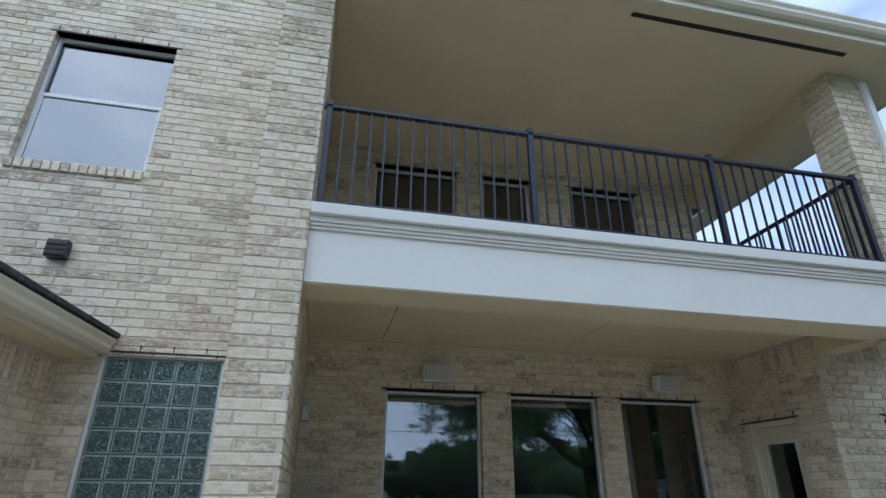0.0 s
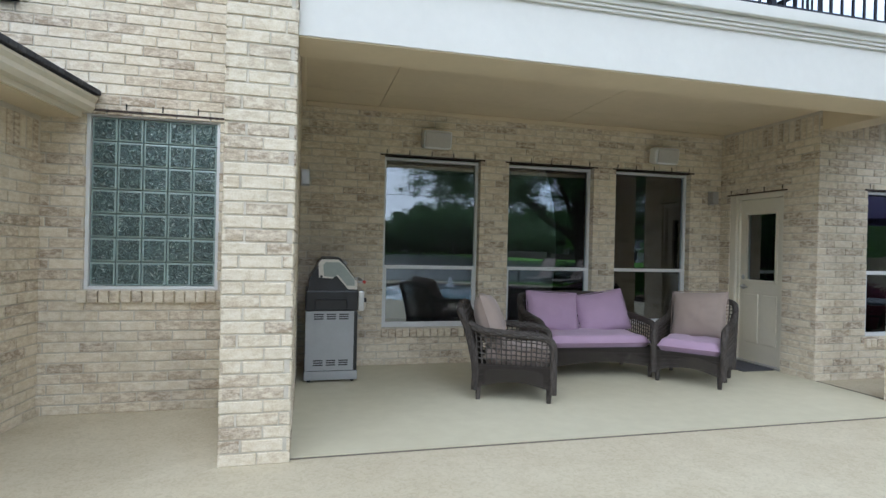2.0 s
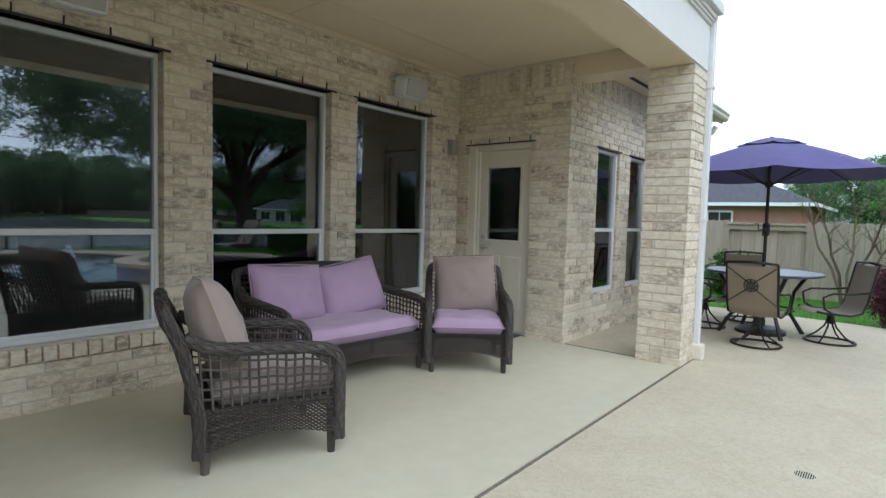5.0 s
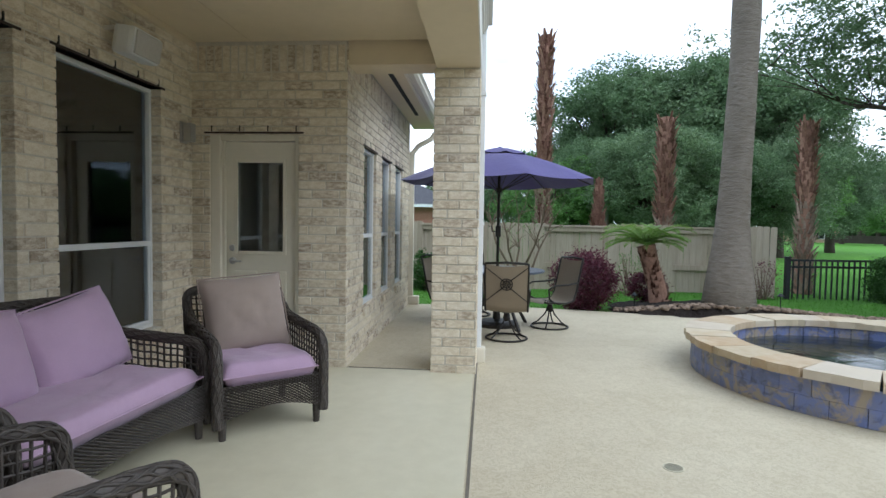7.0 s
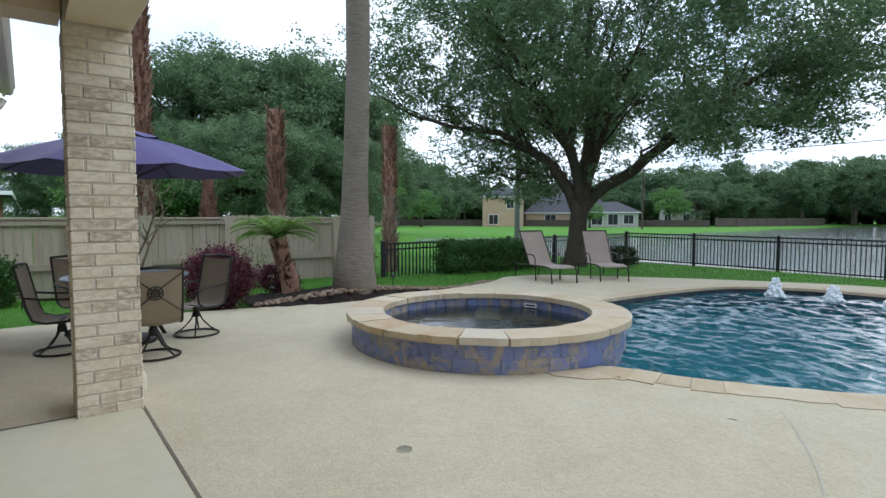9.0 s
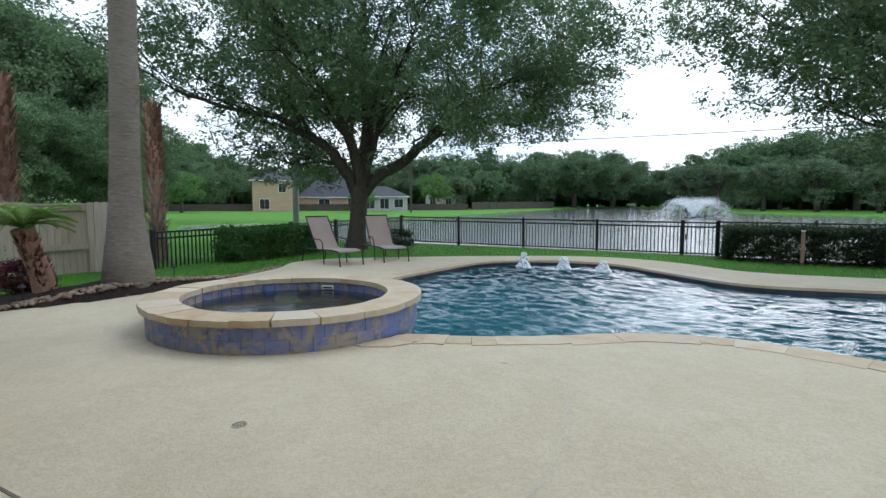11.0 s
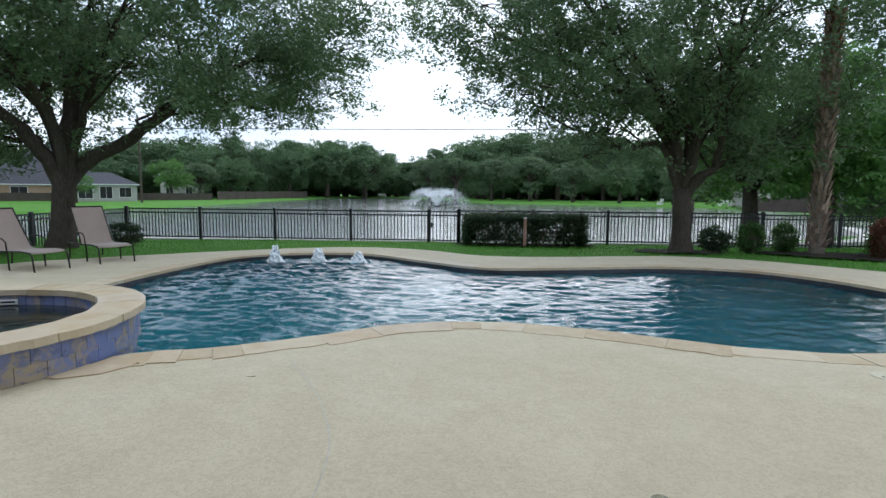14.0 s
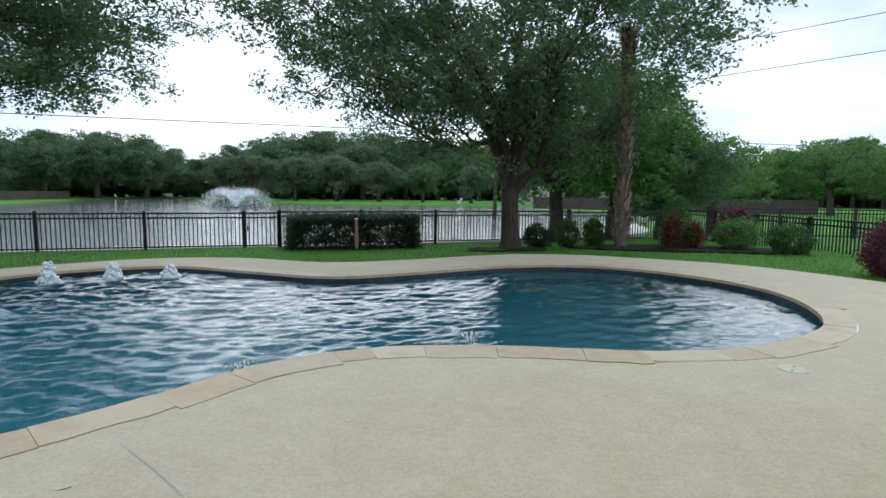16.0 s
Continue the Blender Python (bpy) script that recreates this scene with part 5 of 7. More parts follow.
def wood_fence(name, a, b, top, label, first=0.0):
    """Board fence: alternate bays of upright pickets and framed boards with cap and rail."""
    a, b = Vector(a), Vector(b)
    length = (b - a).length
    ang = math.degrees(math.atan2(b.y - a.y, b.x - a.x))
    f = thing(name, label, "fence", pose(a.x, a.y, 0, 0, 0, ang))
    r = random.Random(len(label))
    w = 0.14
    tall = Geo().add([(0, 0, -0.75), (w - 0.006, 0, -0.75), (w - 0.006, 0, top - 0.025), (w - 0.03, 0, top), (0.03, 0, top), (0, 0, top - 0.025)] + [(x, 0.018, z) for x, z in ((0, -0.75), (w - 0.006, -0.75), (w - 0.006, top - 0.025), (w - 0.03, top), (0.03, top), (0, top - 0.025))],
                     [(0, 1, 2, 3, 4, 5), (11, 10, 9, 8, 7, 6)] + [(i, 6 + i, 6 + (i + 1) % 6, (i + 1) % 6) for i in range(6)]).mesh("board", CEDAR)
    short = Geo().box(0, w - 0.006, 0.07, 0.088, -0.75, top - 0.08).mesh("board", CEDAR)
    bay, x, i = 1.50, -first, 0
    while x < length:
        end = min(x + bay, length)
        framed = i % 2 == 1
        k = x
        while k < end - 0.05:
            o = new("board", short if framed else tall)
            o.parent = f
            o.matrix_basis = pose(k, r.uniform(-0.004, 0.004), r.uniform(-0.012, 0.008), 0, r.uniform(-0.4, 0.4), 0)
            k += w
        if framed:
            part("cap_rail", Geo().box(x, end, -0.03, 0.09, top - 0.09, top - 0.045, 0.004), CEDAR, f)
            part("upper_rail", Geo().box(x, end, 0.0, 0.05, top - 0.2, top - 0.1, 0.004), CEDAR, f)
            part("mid_rail", Geo().box(x, end, -0.02, 0.05, 0.3, 0.42, 0.004), CEDAR, f)
            part("kick_rail", Geo().box(x, end, 0.0, 0.05, -0.5, -0.38, 0.004), CEDAR, f)
            part("post", Geo().box(x - 0.045, x + 0.045, 0.0, 0.09, -0.8, top - 0.03, 0.004), CEDAR, f)
        x, i = end, i + 1
    return f


wood_fence("wood_fence", (14.3, -1.6), (14.3, 12.0), 1.37, "weathered cedar board fence behind the patio table", 1.09).matrix_basis = pose(14.3, 12.0, 0, 0, 0, -90)
wood_fence("wood_fence", (14.25, -1.6), (13.35, -2.3), 1.36, "short return of the weathered board fence")

# ---- planting ----


def leaf_cloud(centres, per, spread, size, seed, droop=0.0, aspect=0.5):
    """Leaves as small pointed blades scattered round the centres."""
    r = np.random.RandomState(seed)
    c = np.repeat(np.asarray(centres, float), per, axis=0)
    n = len(c)
    p = c + r.normal(0, 1, (n, 3)) * np.asarray(spread) * 0.55
    d = r.normal(0, 1, (n, 3))
    d[:, 2] = d[:, 2] * 0.6 - droop
    d /= np.linalg.norm(d, axis=1)[:, None]
    s = np.cross(d, r.normal(0, 1, (n, 3)))
    s /= np.linalg.norm(s, axis=1)[:, None]
    ln = size * r.uniform(0.65, 1.3, (n, 1))
    v = np.empty((n, 4, 3))
    v[:, 0] = p
    v[:, 1] = p + d * ln * 0.45 + s * ln * aspect * 0.5
    v[:, 2] = p + d * ln
    v[:, 3] = p + d * ln * 0.45 - s * ln * aspect * 0.5
    return v.reshape(-1, 3), n


def leaves(name, parent, centres, per, spread, size, seed, mat, droop=0.0, aspect=0.5, label=""):
    v, n = leaf_cloud(centres, per, spread, size, seed, droop, aspect)
    me = bpy.data.meshes.new(name)
    me.vertices.add(len(v))
    me.vertices.foreach_set("co", v.ravel())
    me.loops.add(4 * n)
    me.loops.foreach_set("vertex_index", np.arange(4 * n))
    me.polygons.add(n)
    me.polygons.foreach_set("loop_start", np.arange(0, 4 * n, 4))
    me.materials.append(mat)
    me.update(calc_edges=True)
    ob = new(name, me)
    ob.parent = parent
    if label:
        ob["label"] = label
    return ob


def bent(a, b, sag, r, n=7, wob=0.25):
    a, b = Vector(a), Vector(b)
    out = []
    for i in range(n):
        t = i / (n - 1)
        p = a.lerp(b, t)
        k = math.sin(math.pi * t)
        p += Vector((r.uniform(-wob, wob) * k, r.uniform(-wob, wob) * k, sag * k))
        out.append(p)
    return out


def oak(x, y, z, trunk_r, fork, view, limbs, crown, clusters, seed, label):
    """A live oak. Limbs and crown are given as (across, away, up); view is the direction in plan that "away" points to."""
    r = random.Random(seed)
    t = thing("oak_tree", label, "tree", pose(x, y, z))
    away = Vector((view[0], view[1], 0)).normalized()
    across = Vector((away.y, -away.x, 0))

    def at(p):
        return across * p[0] + away * p[1] + Vector((0, 0, p[2]))

    g = Geo()
    top = at(fork)
    g.tube([(0, 0, -0.4), (0, 0, 0.03), tuple(top * 0.12 + Vector((0, 0, 0.12))), tuple(top * 0.4), tuple(top * 0.75), tuple(top)],
           [trunk_r * 1.75, trunk_r * 1.45, trunk_r * 1.12, trunk_r * 0.98, trunk_r * 0.95, trunk_r * 1.0], 16)
    tips = []
    for line, rr in limbs:
        ctrl = [top + Vector((0, 0, -0.35))] + [at(p) for p in line]
        pts = []
        n = len(ctrl)
        for i in range(n - 1):
            p0, p1, p2, p3 = ctrl[max(i - 1, 0)], ctrl[i], ctrl[i + 1], ctrl[min(i + 2, n - 1)]
            for s in range(4):
                k = s / 4
                q = 0.5 * ((2 * p1) + (p2 - p0) * k + (2 * p0 - 5 * p1 + 4 * p2 - p3) * k * k + (3 * p1 - p0 - 3 * p2 + p3) * k ** 3)
                pts.append(q + Vector((r.uniform(-0.04, 0.04), r.uniform(-0.04, 0.04), r.uniform(-0.04, 0.04))))
        pts.append(ctrl[-1])
        m = len(pts)
        rad = [rr * (1 - 0.8 * i / (m - 1)) for i in range(m)]
        g.tube(pts, rad, 10)
        for i in range(m // 3, m, 1 if m < 18 else 2):
            out = (pts[i] - pts[i - 1]).normalized()
            for _ in range(2 if i < m - 1 else 4):
                ln = r.uniform(1.0, 2.4)
                q = pts[i] + out * ln * 0.6 + Vector((r.uniform(-1, 1), r.uniform(-1, 1), r.uniform(-0.35, 0.9))) * ln * 0.8
                br = max(0.018, rad[i] * 0.5)
                sub = bent(pts[i], q, 0.12, r, 5, 0.16)
                g.tube(sub, [br * (1 - 0.72 * k / 4) for k in range(5)], 6)
                tips.append(q)
                for _ in range(2):
                    a = sub[r.randrange(2, 5)]
                    q2 = a + Vector((r.uniform(-1.1, 1.1), r.uniform(-1.1, 1.1), r.uniform(-0.6, 0.9)))
                    g.tube(bent(a, q2, 0.05, r, 4, 0.08), [0.02, 0.014, 0.01, 0.005], 4)
                    tips.append(q2)
    part("trunk", g, OAK_BARK, t, "dark rough oak trunk and limbs", smooth=True)
    (cl, ca, cz), (rl, ra, rlow, rup) = crown
    cen = []
    while len(cen) < clusters:
        u = Vector((r.gauss(0, 1), r.gauss(0, 1), r.gauss(0, 1))).normalized()
        k = (0.97 + 0.25 * noise.noise((u.x * 2.3 + seed, u.y * 2.3, u.z * 2.3))) * r.uniform(0.3, 1.0) ** 0.5
        p = (cl + u.x * rl * k, ca + u.y * ra * k, cz + u.z * (rup if u.z > 0 else rlow) * k)
        lump = noise.noise((p[0] * 0.55 + seed, p[1] * 0.55, p[2] * 0.7)) + 0.5 * noise.noise((p[0] * 1.4, p[1] * 1.4 + seed, p[2] * 1.4))
        hollow = math.hypot(p[0], p[1]) < 3.8 and p[2] < 6.0
        if lump < (0.38 if hollow else 0.13) or p[2] < 2.9:
            continue
        cen.append(at(p))
    rn = np.random.RandomState(seed)
    base = np.array([q[:] for q in cen + tips])
    tufts = np.repeat(base, 5, axis=0) + rn.normal(0, 1, (len(base) * 5, 3)) * (0.3, 0.3, 0.2)
    leaves("crown", t, tufts, 22, (0.22, 0.22, 0.16), 0.12, seed, OAK_LEAF, 0.25, 0.46, "dense dark green crown of small leaves")
    return t


oak(12.2, -8.65, -0.2, 0.275, (0.15, 0, 2.0), (0.618, -0.786),
    [([(0.6, 0.1, 2.25), (1.7, 0.2, 3.0), (2.9, 0.2, 3.95), (3.7, 0.1, 4.6), (4.9, -0.2, 5.4), (6.6, -0.5, 5.6)], 0.22),
     ([(-0.35, -0.1, 2.6), (-0.8, -0.2, 3.15), (-1.6, -0.4, 3.75), (-2.4, -0.6, 4.1), (-3.4, -0.8, 4.2), (-5.0, -1.0, 4.7)], 0.2),
     ([(-0.5, 0.3, 2.65), (-1.1, 0.7, 2.85), (-1.9, 1.3, 2.75), (-3.0, 2.0, 3.1)], 0.11),
     ([(3.2, 0.2, 4.2), (4.4, 0.6, 4.3), (5.6, 0.9, 4.2), (6.8, 1.0, 4.6)], 0.06),
     ([(0.25, 0, 2.8), (0.4, 0.1, 4.0), (0.35, 0.1, 5.4), (0.3, 0, 7.2), (0.5, 0.2, 9.4)], 0.26),
     ([(0.6, -0.2, 3.3), (0.85, -0.5, 4.2), (1.3, -1.0, 5.4), (2.0, -2.2, 7.0)], 0.13),
     ([(0.0, -0.5, 3.2), (-0.6, -1.4, 4.3), (-1.5, -2.8, 5.6), (-2.2, -4.2, 6.4)], 0.15),
     ([(0.3, 0.7, 3.0), (0.6, 2.0, 4.4), (1.2, 3.6, 5.8), (1.6, 5.0, 6.6)], 0.16),
     ([(-0.3, 0.4, 3.6), (-1.6, 1.2, 5.4), (-3.0, 1.8, 6.8)], 0.13)],
    ((1.3, 0.2, 6.6), (7.7, 7.0, 3.9, 4.8)), 1200, 11, "broad live oak behind the sun loungers")
oak(-4.15, -10.4, -0.25, 0.245, (-0.05, 0, 1.75), (-0.311, -0.95),
    [([(-0.15, 0, 1.95), (-0.5, 0.1, 2.95), (-1.05, 0.2, 3.85), (-2.05, 0.2, 4.6), (-3.4, 0.0, 5.4), (-5.2, -0.4, 6.2)], 0.17),
     ([(-0.6, -0.3, 2.9), (-1.4, -0.7, 2.75), (-2.3, -1.0, 3.05), (-3.6, -1.4, 3.8)], 0.09),
     ([(0.05, 0.1, 2.2), (0.05, 0.2, 3.8), (0.1, 0.2, 5.0), (0.3, 0.1, 7.2), (0.2, 0.1, 8.8)], 0.19),
     ([(0.25, -0.1, 1.95), (0.75, -0.2, 2.5), (0.85, -0.3, 3.5), (0.95, -0.5, 4.6), (1.1, -0.8, 6.2)], 0.14),
     ([(0.5, 0.2, 2.1), (1.1, 0.5, 2.5), (1.9, 0.9, 2.8), (3.4, 1.4, 3.6)], 0.1),
     ([(0.2, -0.5, 2.7), (0.6, -1.6, 4.0), (1.2, -3.0, 5.2)], 0.12),
     ([(-0.1, 0.6, 2.6), (-0.8, 1.9, 4.0), (-1.6, 3.4, 5.4)], 0.13),
     ([(-0.3, -0.3, 3.2), (-1.2, -1.6, 4.8), (-2.4, -2.8, 6.0)], 0.12)],
    ((-0.8, 0.0, 6.6), (6.6, 6.3, 3.6, 4.6)), 820, 12, "spreading live oak in the lawn by the lake fence")


def far_tree_mesh(seed, mat, lobes, per, size, wide=1.0, mid=4.2, high=2.7):
    """A round-headed tree made of leafy lobes; returns trunk, leaves, material."""
    r = random.Random(seed)
    g = Geo()
    g.tube([(0, 0, -0.5), (0.05, 0, 1.0), (0.1, 0.1, 2.6)], [0.34, 0.26, 0.2], 8)
    cen = []
    for _ in range(lobes):
        u = Vector((r.gauss(0, 1), r.gauss(0, 1), r.gauss(0.15, 1))).normalized()
        k = r.uniform(0.45, 1.0)
        a, b, c = u.x * 2.7 * wide * k, u.y * 2.7 * wide * k, mid + u.z * high * k
        rr = r.uniform(0.9, 1.6)
        g.tube(bent((0.1, 0.1, 2.2), (a * 0.8, b * 0.8, c), 0.2, r, 4, 0.2), [0.12, 0.09, 0.05, 0.02], 5)
        for _ in range(30):
            w = Vector((r.gauss(0, 1), r.gauss(0, 1), r.gauss(0.2, 1))).normalized() * r.uniform(0.7, 1.0)
            cen.append((a + w.x * rr, b + w.y * rr, max(0.3 if mid < 3 else 1.0, c + w.z * rr * 0.75)))
    return g.mesh("trunk", OAK_BARK, True), leaf_cloud(cen, per, (0.3, 0.3, 0.2), size, seed, 0.2, 0.55), mat


far_kinds = []
for s, (mat, lobes, per, size, wide, mid, high) in enumerate(((FAR_LEAF, 30, 26, 0.2, 1.0, 4.2, 2.9), (FAR_LEAF, 28, 26, 0.2, 1.25, 3.8, 2.7), (BRIGHT_LEAF, 22, 26, 0.18, 1.1, 4.0, 2.6), (PALE_LEAF, 24, 26, 0.2, 1.15, 3.9, 2.5),
                                                                (FAR_LEAF, 44, 50, 0.12, 1.1, 4.2, 2.9), (OAK_LEAF, 42, 50, 0.12, 1.2, 4.0, 2.8), (FAR_LEAF, 26, 22, 0.24, 2.0, 1.6, 1.5))):
    tm, (lv, ln), mat = far_tree_mesh(60 + s, mat, lobes, per, size, wide, mid, high)
    me = bpy.data.meshes.new("crown")
    me.vertices.add(len(lv))
    me.vertices.foreach_set("co", lv.ravel())
    me.loops.add(4 * ln)
    me.loops.foreach_set("vertex_index", np.arange(4 * ln))
    me.polygons.add(ln)
    me.polygons.foreach_set("loop_start", np.arange(0, 4 * ln, 4))
    me.materials.append(mat)
    me.update(calc_edges=True)
    far_kinds.append((tm, me, float(np.percentile(lv[:, 2], 99.5))))
far_tree_rng = random.Random(77)


def polar(az, dist):
    return 1.4 + dist * math.sin(radians(az)), 4.6 + dist * math.cos(radians(az))


def far_tree(az, dist, rise, kind, label="rounded green tree across the lake", group="trees across the lake", z=-0.75):
    """A tree at a bearing and distance from the patio, its top at the given rise per metre of distance."""
    t = thing("tree", label, "tree", group=group)
    x, y = polar(az, dist)
    scale = (1.4 + rise * dist - z) / far_kinds[kind][2]
    t.matrix_basis = pose(x, y, z, 0, 0, far_tree_rng.uniform(0, 360)) @ Matrix.Diagonal((scale * far_tree_rng.uniform(0.92, 1.2), scale * far_tree_rng.uniform(0.92, 1.2), scale, 1))
    for nm, me in (("trunk", far_kinds[kind][0]), ("crown", far_kinds[kind][1])):
        o = new(nm, me)
        o.parent = t
    return t


# woods on the far shore: rise of the tree tops by bearing
SKYLINE = [(118, 0.09), (124, 0.1), (128, 0.085), (131, 0.05), (136, 0.062), (142, 0.066), (149, 0.078), (153.6, 0.08), (155.6, 0.09), (157.2, 0.06), (160, 0.084), (167, 0.083), (170.4, 0.068), (171.8, 0.04),
           (174.4, 0.067), (177, 0.08), (180, 0.092), (184.3, 0.107), (189.4, 0.102), (196, 0.09), (205, 0.075), (214, 0.062), (218, 0.076), (223, 0.055), (227, 0.055), (230, 0.083), (236, 0.083), (244, 0.08)]


def skyline(az):
    for (a, b), (c, d) in zip(SKYLINE, SKYLINE[1:]):
        if a <= az <= c:
            return b + (d - b) * (az - a) / (c - a)
    return 0.08


az = 118.5
while az < 243:
    deep = 133 if az < 158 else (164 if az < 178 else (138 if az < 206 else 112))
    far_tree(az, deep + far_tree_rng.uniform(6, 14), skyline(az) * far_tree_rng.uniform(0.92, 1.02), far_tree_rng.choice((0, 0, 1)))
    b = az + far_tree_rng.uniform(0.3, 1.2)
    far_tree(b, deep + far_tree_rng.uniform(-4, 3), skyline(b) * far_tree_rng.uniform(0.55, 0.8), far_tree_rng.choice((0, 1, 1, 3)))
    # Added low row stands in for the dark shadow at the tree feet.
    b = az + far_tree_rng.uniform(0.2, 1.2)
    far_tree(b, deep + far_tree_rng.uniform(9, 15), (far_tree_rng.uniform(4.2, 6.2) - 2.1) / deep, 6, "low growth added as dark shade under the trees across the lake")
    az += far_tree_rng.uniform(1.5, 2.1)
for az, d, e, k in ((174.8, 121, 0.052, 3), (177.4, 119, 0.057, 3), (181.2, 118, 0.056, 3), (185.2, 117, 0.06, 3), (189.5, 112, 0.05, 3), (194, 108, 0.05, 0), (199, 104, 0.045, 3), (204, 100, 0.05, 0), (210, 96, 0.05, 1), (216, 92, 0.05, 2),
                    (125, 95, 0.045, 2), (122, 100, 0.05, 2), (127.5, 118, 0.06, 1), (142.3, 92, 0.022, 2), (149.8, 112, 0.045, 2), (152.2, 118, 0.04, 3), (155, 124, 0.05, 0), (160.5, 140, 0.07, 0), (164.2, 146, 0.083, 0), (168, 150, 0.08, 1), (226, 74, 0.07, 2), (231, 70, 0.08, 2), (236, 66, 0.075, 2)):
    far_tree(az, d, e, k)
for az, d, e, k in ((95.5, 44, 0.12, 4), (99.8, 42, 0.165, 5), (104.5, 42, 0.27, 4), (109, 43, 0.265, 5), (113.2, 43, 0.265, 4), (117.8, 46, 0.225, 5), (121.5, 60, 0.12, 4), (98, 31, 0.12, 2), (102.5, 33, 0.15, 4), (107.5, 30, 0.16, 5), (112.5, 33, 0.15, 4), (117, 36, 0.13, 5), (91, 52, 0.1, 4), (86, 60, 0.085, 4), (119.5, 52, 0.1, 2)):
    far_tree(az, d, e, k, "tall dark green tree behind the board fence", "trees behind the fence", -0.6)
for az, d, e, k in ((206, 23, 0.2, 2), (211.5, 25, 0.2, 2), (216, 27, 0.13, 4), (221, 34, 0.09, 2)):
    far_tree(az, d, e, k, "leafy tree beyond the iron fence", "trees beyond the fence")


def palm_trunk(name, x, y, z, h, r0, r1, boots, label, mat=None, seed=1, cone=False):
    """A palm trunk, ringed and smooth or shaggy with old leaf boots."""
    t = thing(name, label, "palm", pose(x, y, z))
    r = random.Random(seed)
    n = 26
    pts = [(0.04 * math.sin(i * 0.35 + seed), 0.03 * math.cos(i * 0.3), h * i / n - (0.35 if i == 0 else 0)) for i in range(n + 1)]
    rad = [(r1 + (r0 - r1) * math.exp(-(h * i / n) / 0.75) + 0.012 * r.random()) * ((1 - 0.75 * max(0, i / n - 0.55) / 0.45) if cone else 1) for i in range(n + 1)]
    part("trunk", Geo().tube(pts, [q * (0.72 if boots else 1) for q in rad], 18), mat or PALM_BARK, t, smooth=True)
    if boots:
        g, g2 = Geo(), Geo()
        rows = int(h / 0.12)
        for i in range(2, rows):
            zz = h * i / rows
            rr = rad[min(n, int(n * i / rows))]
            for k in range(8):
                a = 2 * math.pi * (k + 0.5 * (i % 2)) / 8 + r.uniform(-0.2, 0.2)
                d, s = Vector((math.cos(a), math.sin(a), 0)), Vector((-math.sin(a), math.cos(a), 0))
                b = d * rr * 0.7 + Vector((0, 0, zz))
                ln, w, o = r.uniform(0.12, 0.3), r.uniform(0.03, 0.06), rr * r.uniform(0.25, 0.85)
                q = [b - s * w, b + s * w, b + d * o + s * w * 0.5 + Vector((0, 0, ln)), b + d * o - s * w * 0.5 + Vector((0, 0, ln)), b + d * 0.03 - s * w + Vector((0, 0, -0.01)), b + d * 0.03 + s * w + Vector((0, 0, -0.01))]
                (g if zz > h * boots else g2).add([p[:] for p in q], [(0, 1, 2, 3), (4, 3, 2, 5), (0, 4, 5, 1), (0, 3, 4), (1, 5, 2)])
        if g.v:
            tagged(part("leaf_boot_layer", g, BOOT, t, "rusty brown leaf boots"), kind="stuff")
        if g2.v:
            tagged(part("leaf_boot_layer", g2, BOOT_GREY, t, "grey weathered leaf boots"), kind="stuff")
    return t


palm_trunk("palm_tree", 9.55, 0.26, 0.1, 11.0, 0.43, 0.19, 0, "tall smooth grey palm trunk in the mulch bed")
palm_trunk("palm_tree", 15.2, 2.57, -0.4, 6.5, 0.27, 0.19, 0.4, "shaggy dead palm trunk behind the board fence", BOOT, 2, False)
palm_trunk("palm_tree", 15.0, -0.4, -0.4, 4.4, 0.25, 0.21, 0.42, "rusty shaggy palm trunk behind the board fence", BOOT, 3, False)
palm_trunk("palm_tree", 16.0, 1.0, -0.4, 2.9, 0.18, 0.19, 0.1, "short rusty palm stump behind the board fence", BOOT, 4, True)
palm_trunk("palm_tree", 14.9, -3.7, -0.5, 4.4, 0.24, 0.2, 0.55, "rusty shaggy palm trunk past the side fence", BOOT, 5, False)
palm_trunk("palm_tree", -7.45, -10.0, -0.2, 6.2, 0.25, 0.2, 0.8, "ringed palm trunk in the shrub bed", PALM_BARK, 6)


def bush(name, x, y, z, rx, ry, rz, mat, size, count, seed, label, twigs=True, per=30):
    """A shrub: forked stems and a loose shell of leaves."""
    r = random.Random(seed)
    t = thing(name, label, "shrub", pose(x, y, z))
    g = Geo()
    cen = []
    for _ in range(count):
        u = Vector((r.gauss(0, 1), r.gauss(0, 1), r.gauss(0, 1))).normalized() * r.uniform(0.45, 1.0) ** 0.5
        k = 1 + 0.18 * noise.noise((u.x * 3 + seed, u.y * 3, u.z * 3))
        cen.append((u.x * rx * k, u.y * ry * k, rz + u.z * rz * k))
    for c in cen[::4] if twigs else ():
        g.tube(bent((r.uniform(-0.08, 0.08) * rx, r.uniform(-0.08, 0.08) * ry, -0.1), c, 0.02, r, 4, 0.04), [0.014, 0.01, 0.007, 0.004], 4)
    if g.v:
        tagged(part("branching_stem", g, TWIG, t), kind="stuff")
    leaves("foliage", t, cen, per, (0.12 * rx + 0.05, 0.12 * ry + 0.05, 0.12 * rz + 0.04), size, seed, mat, 0.0, 0.5)
    return t


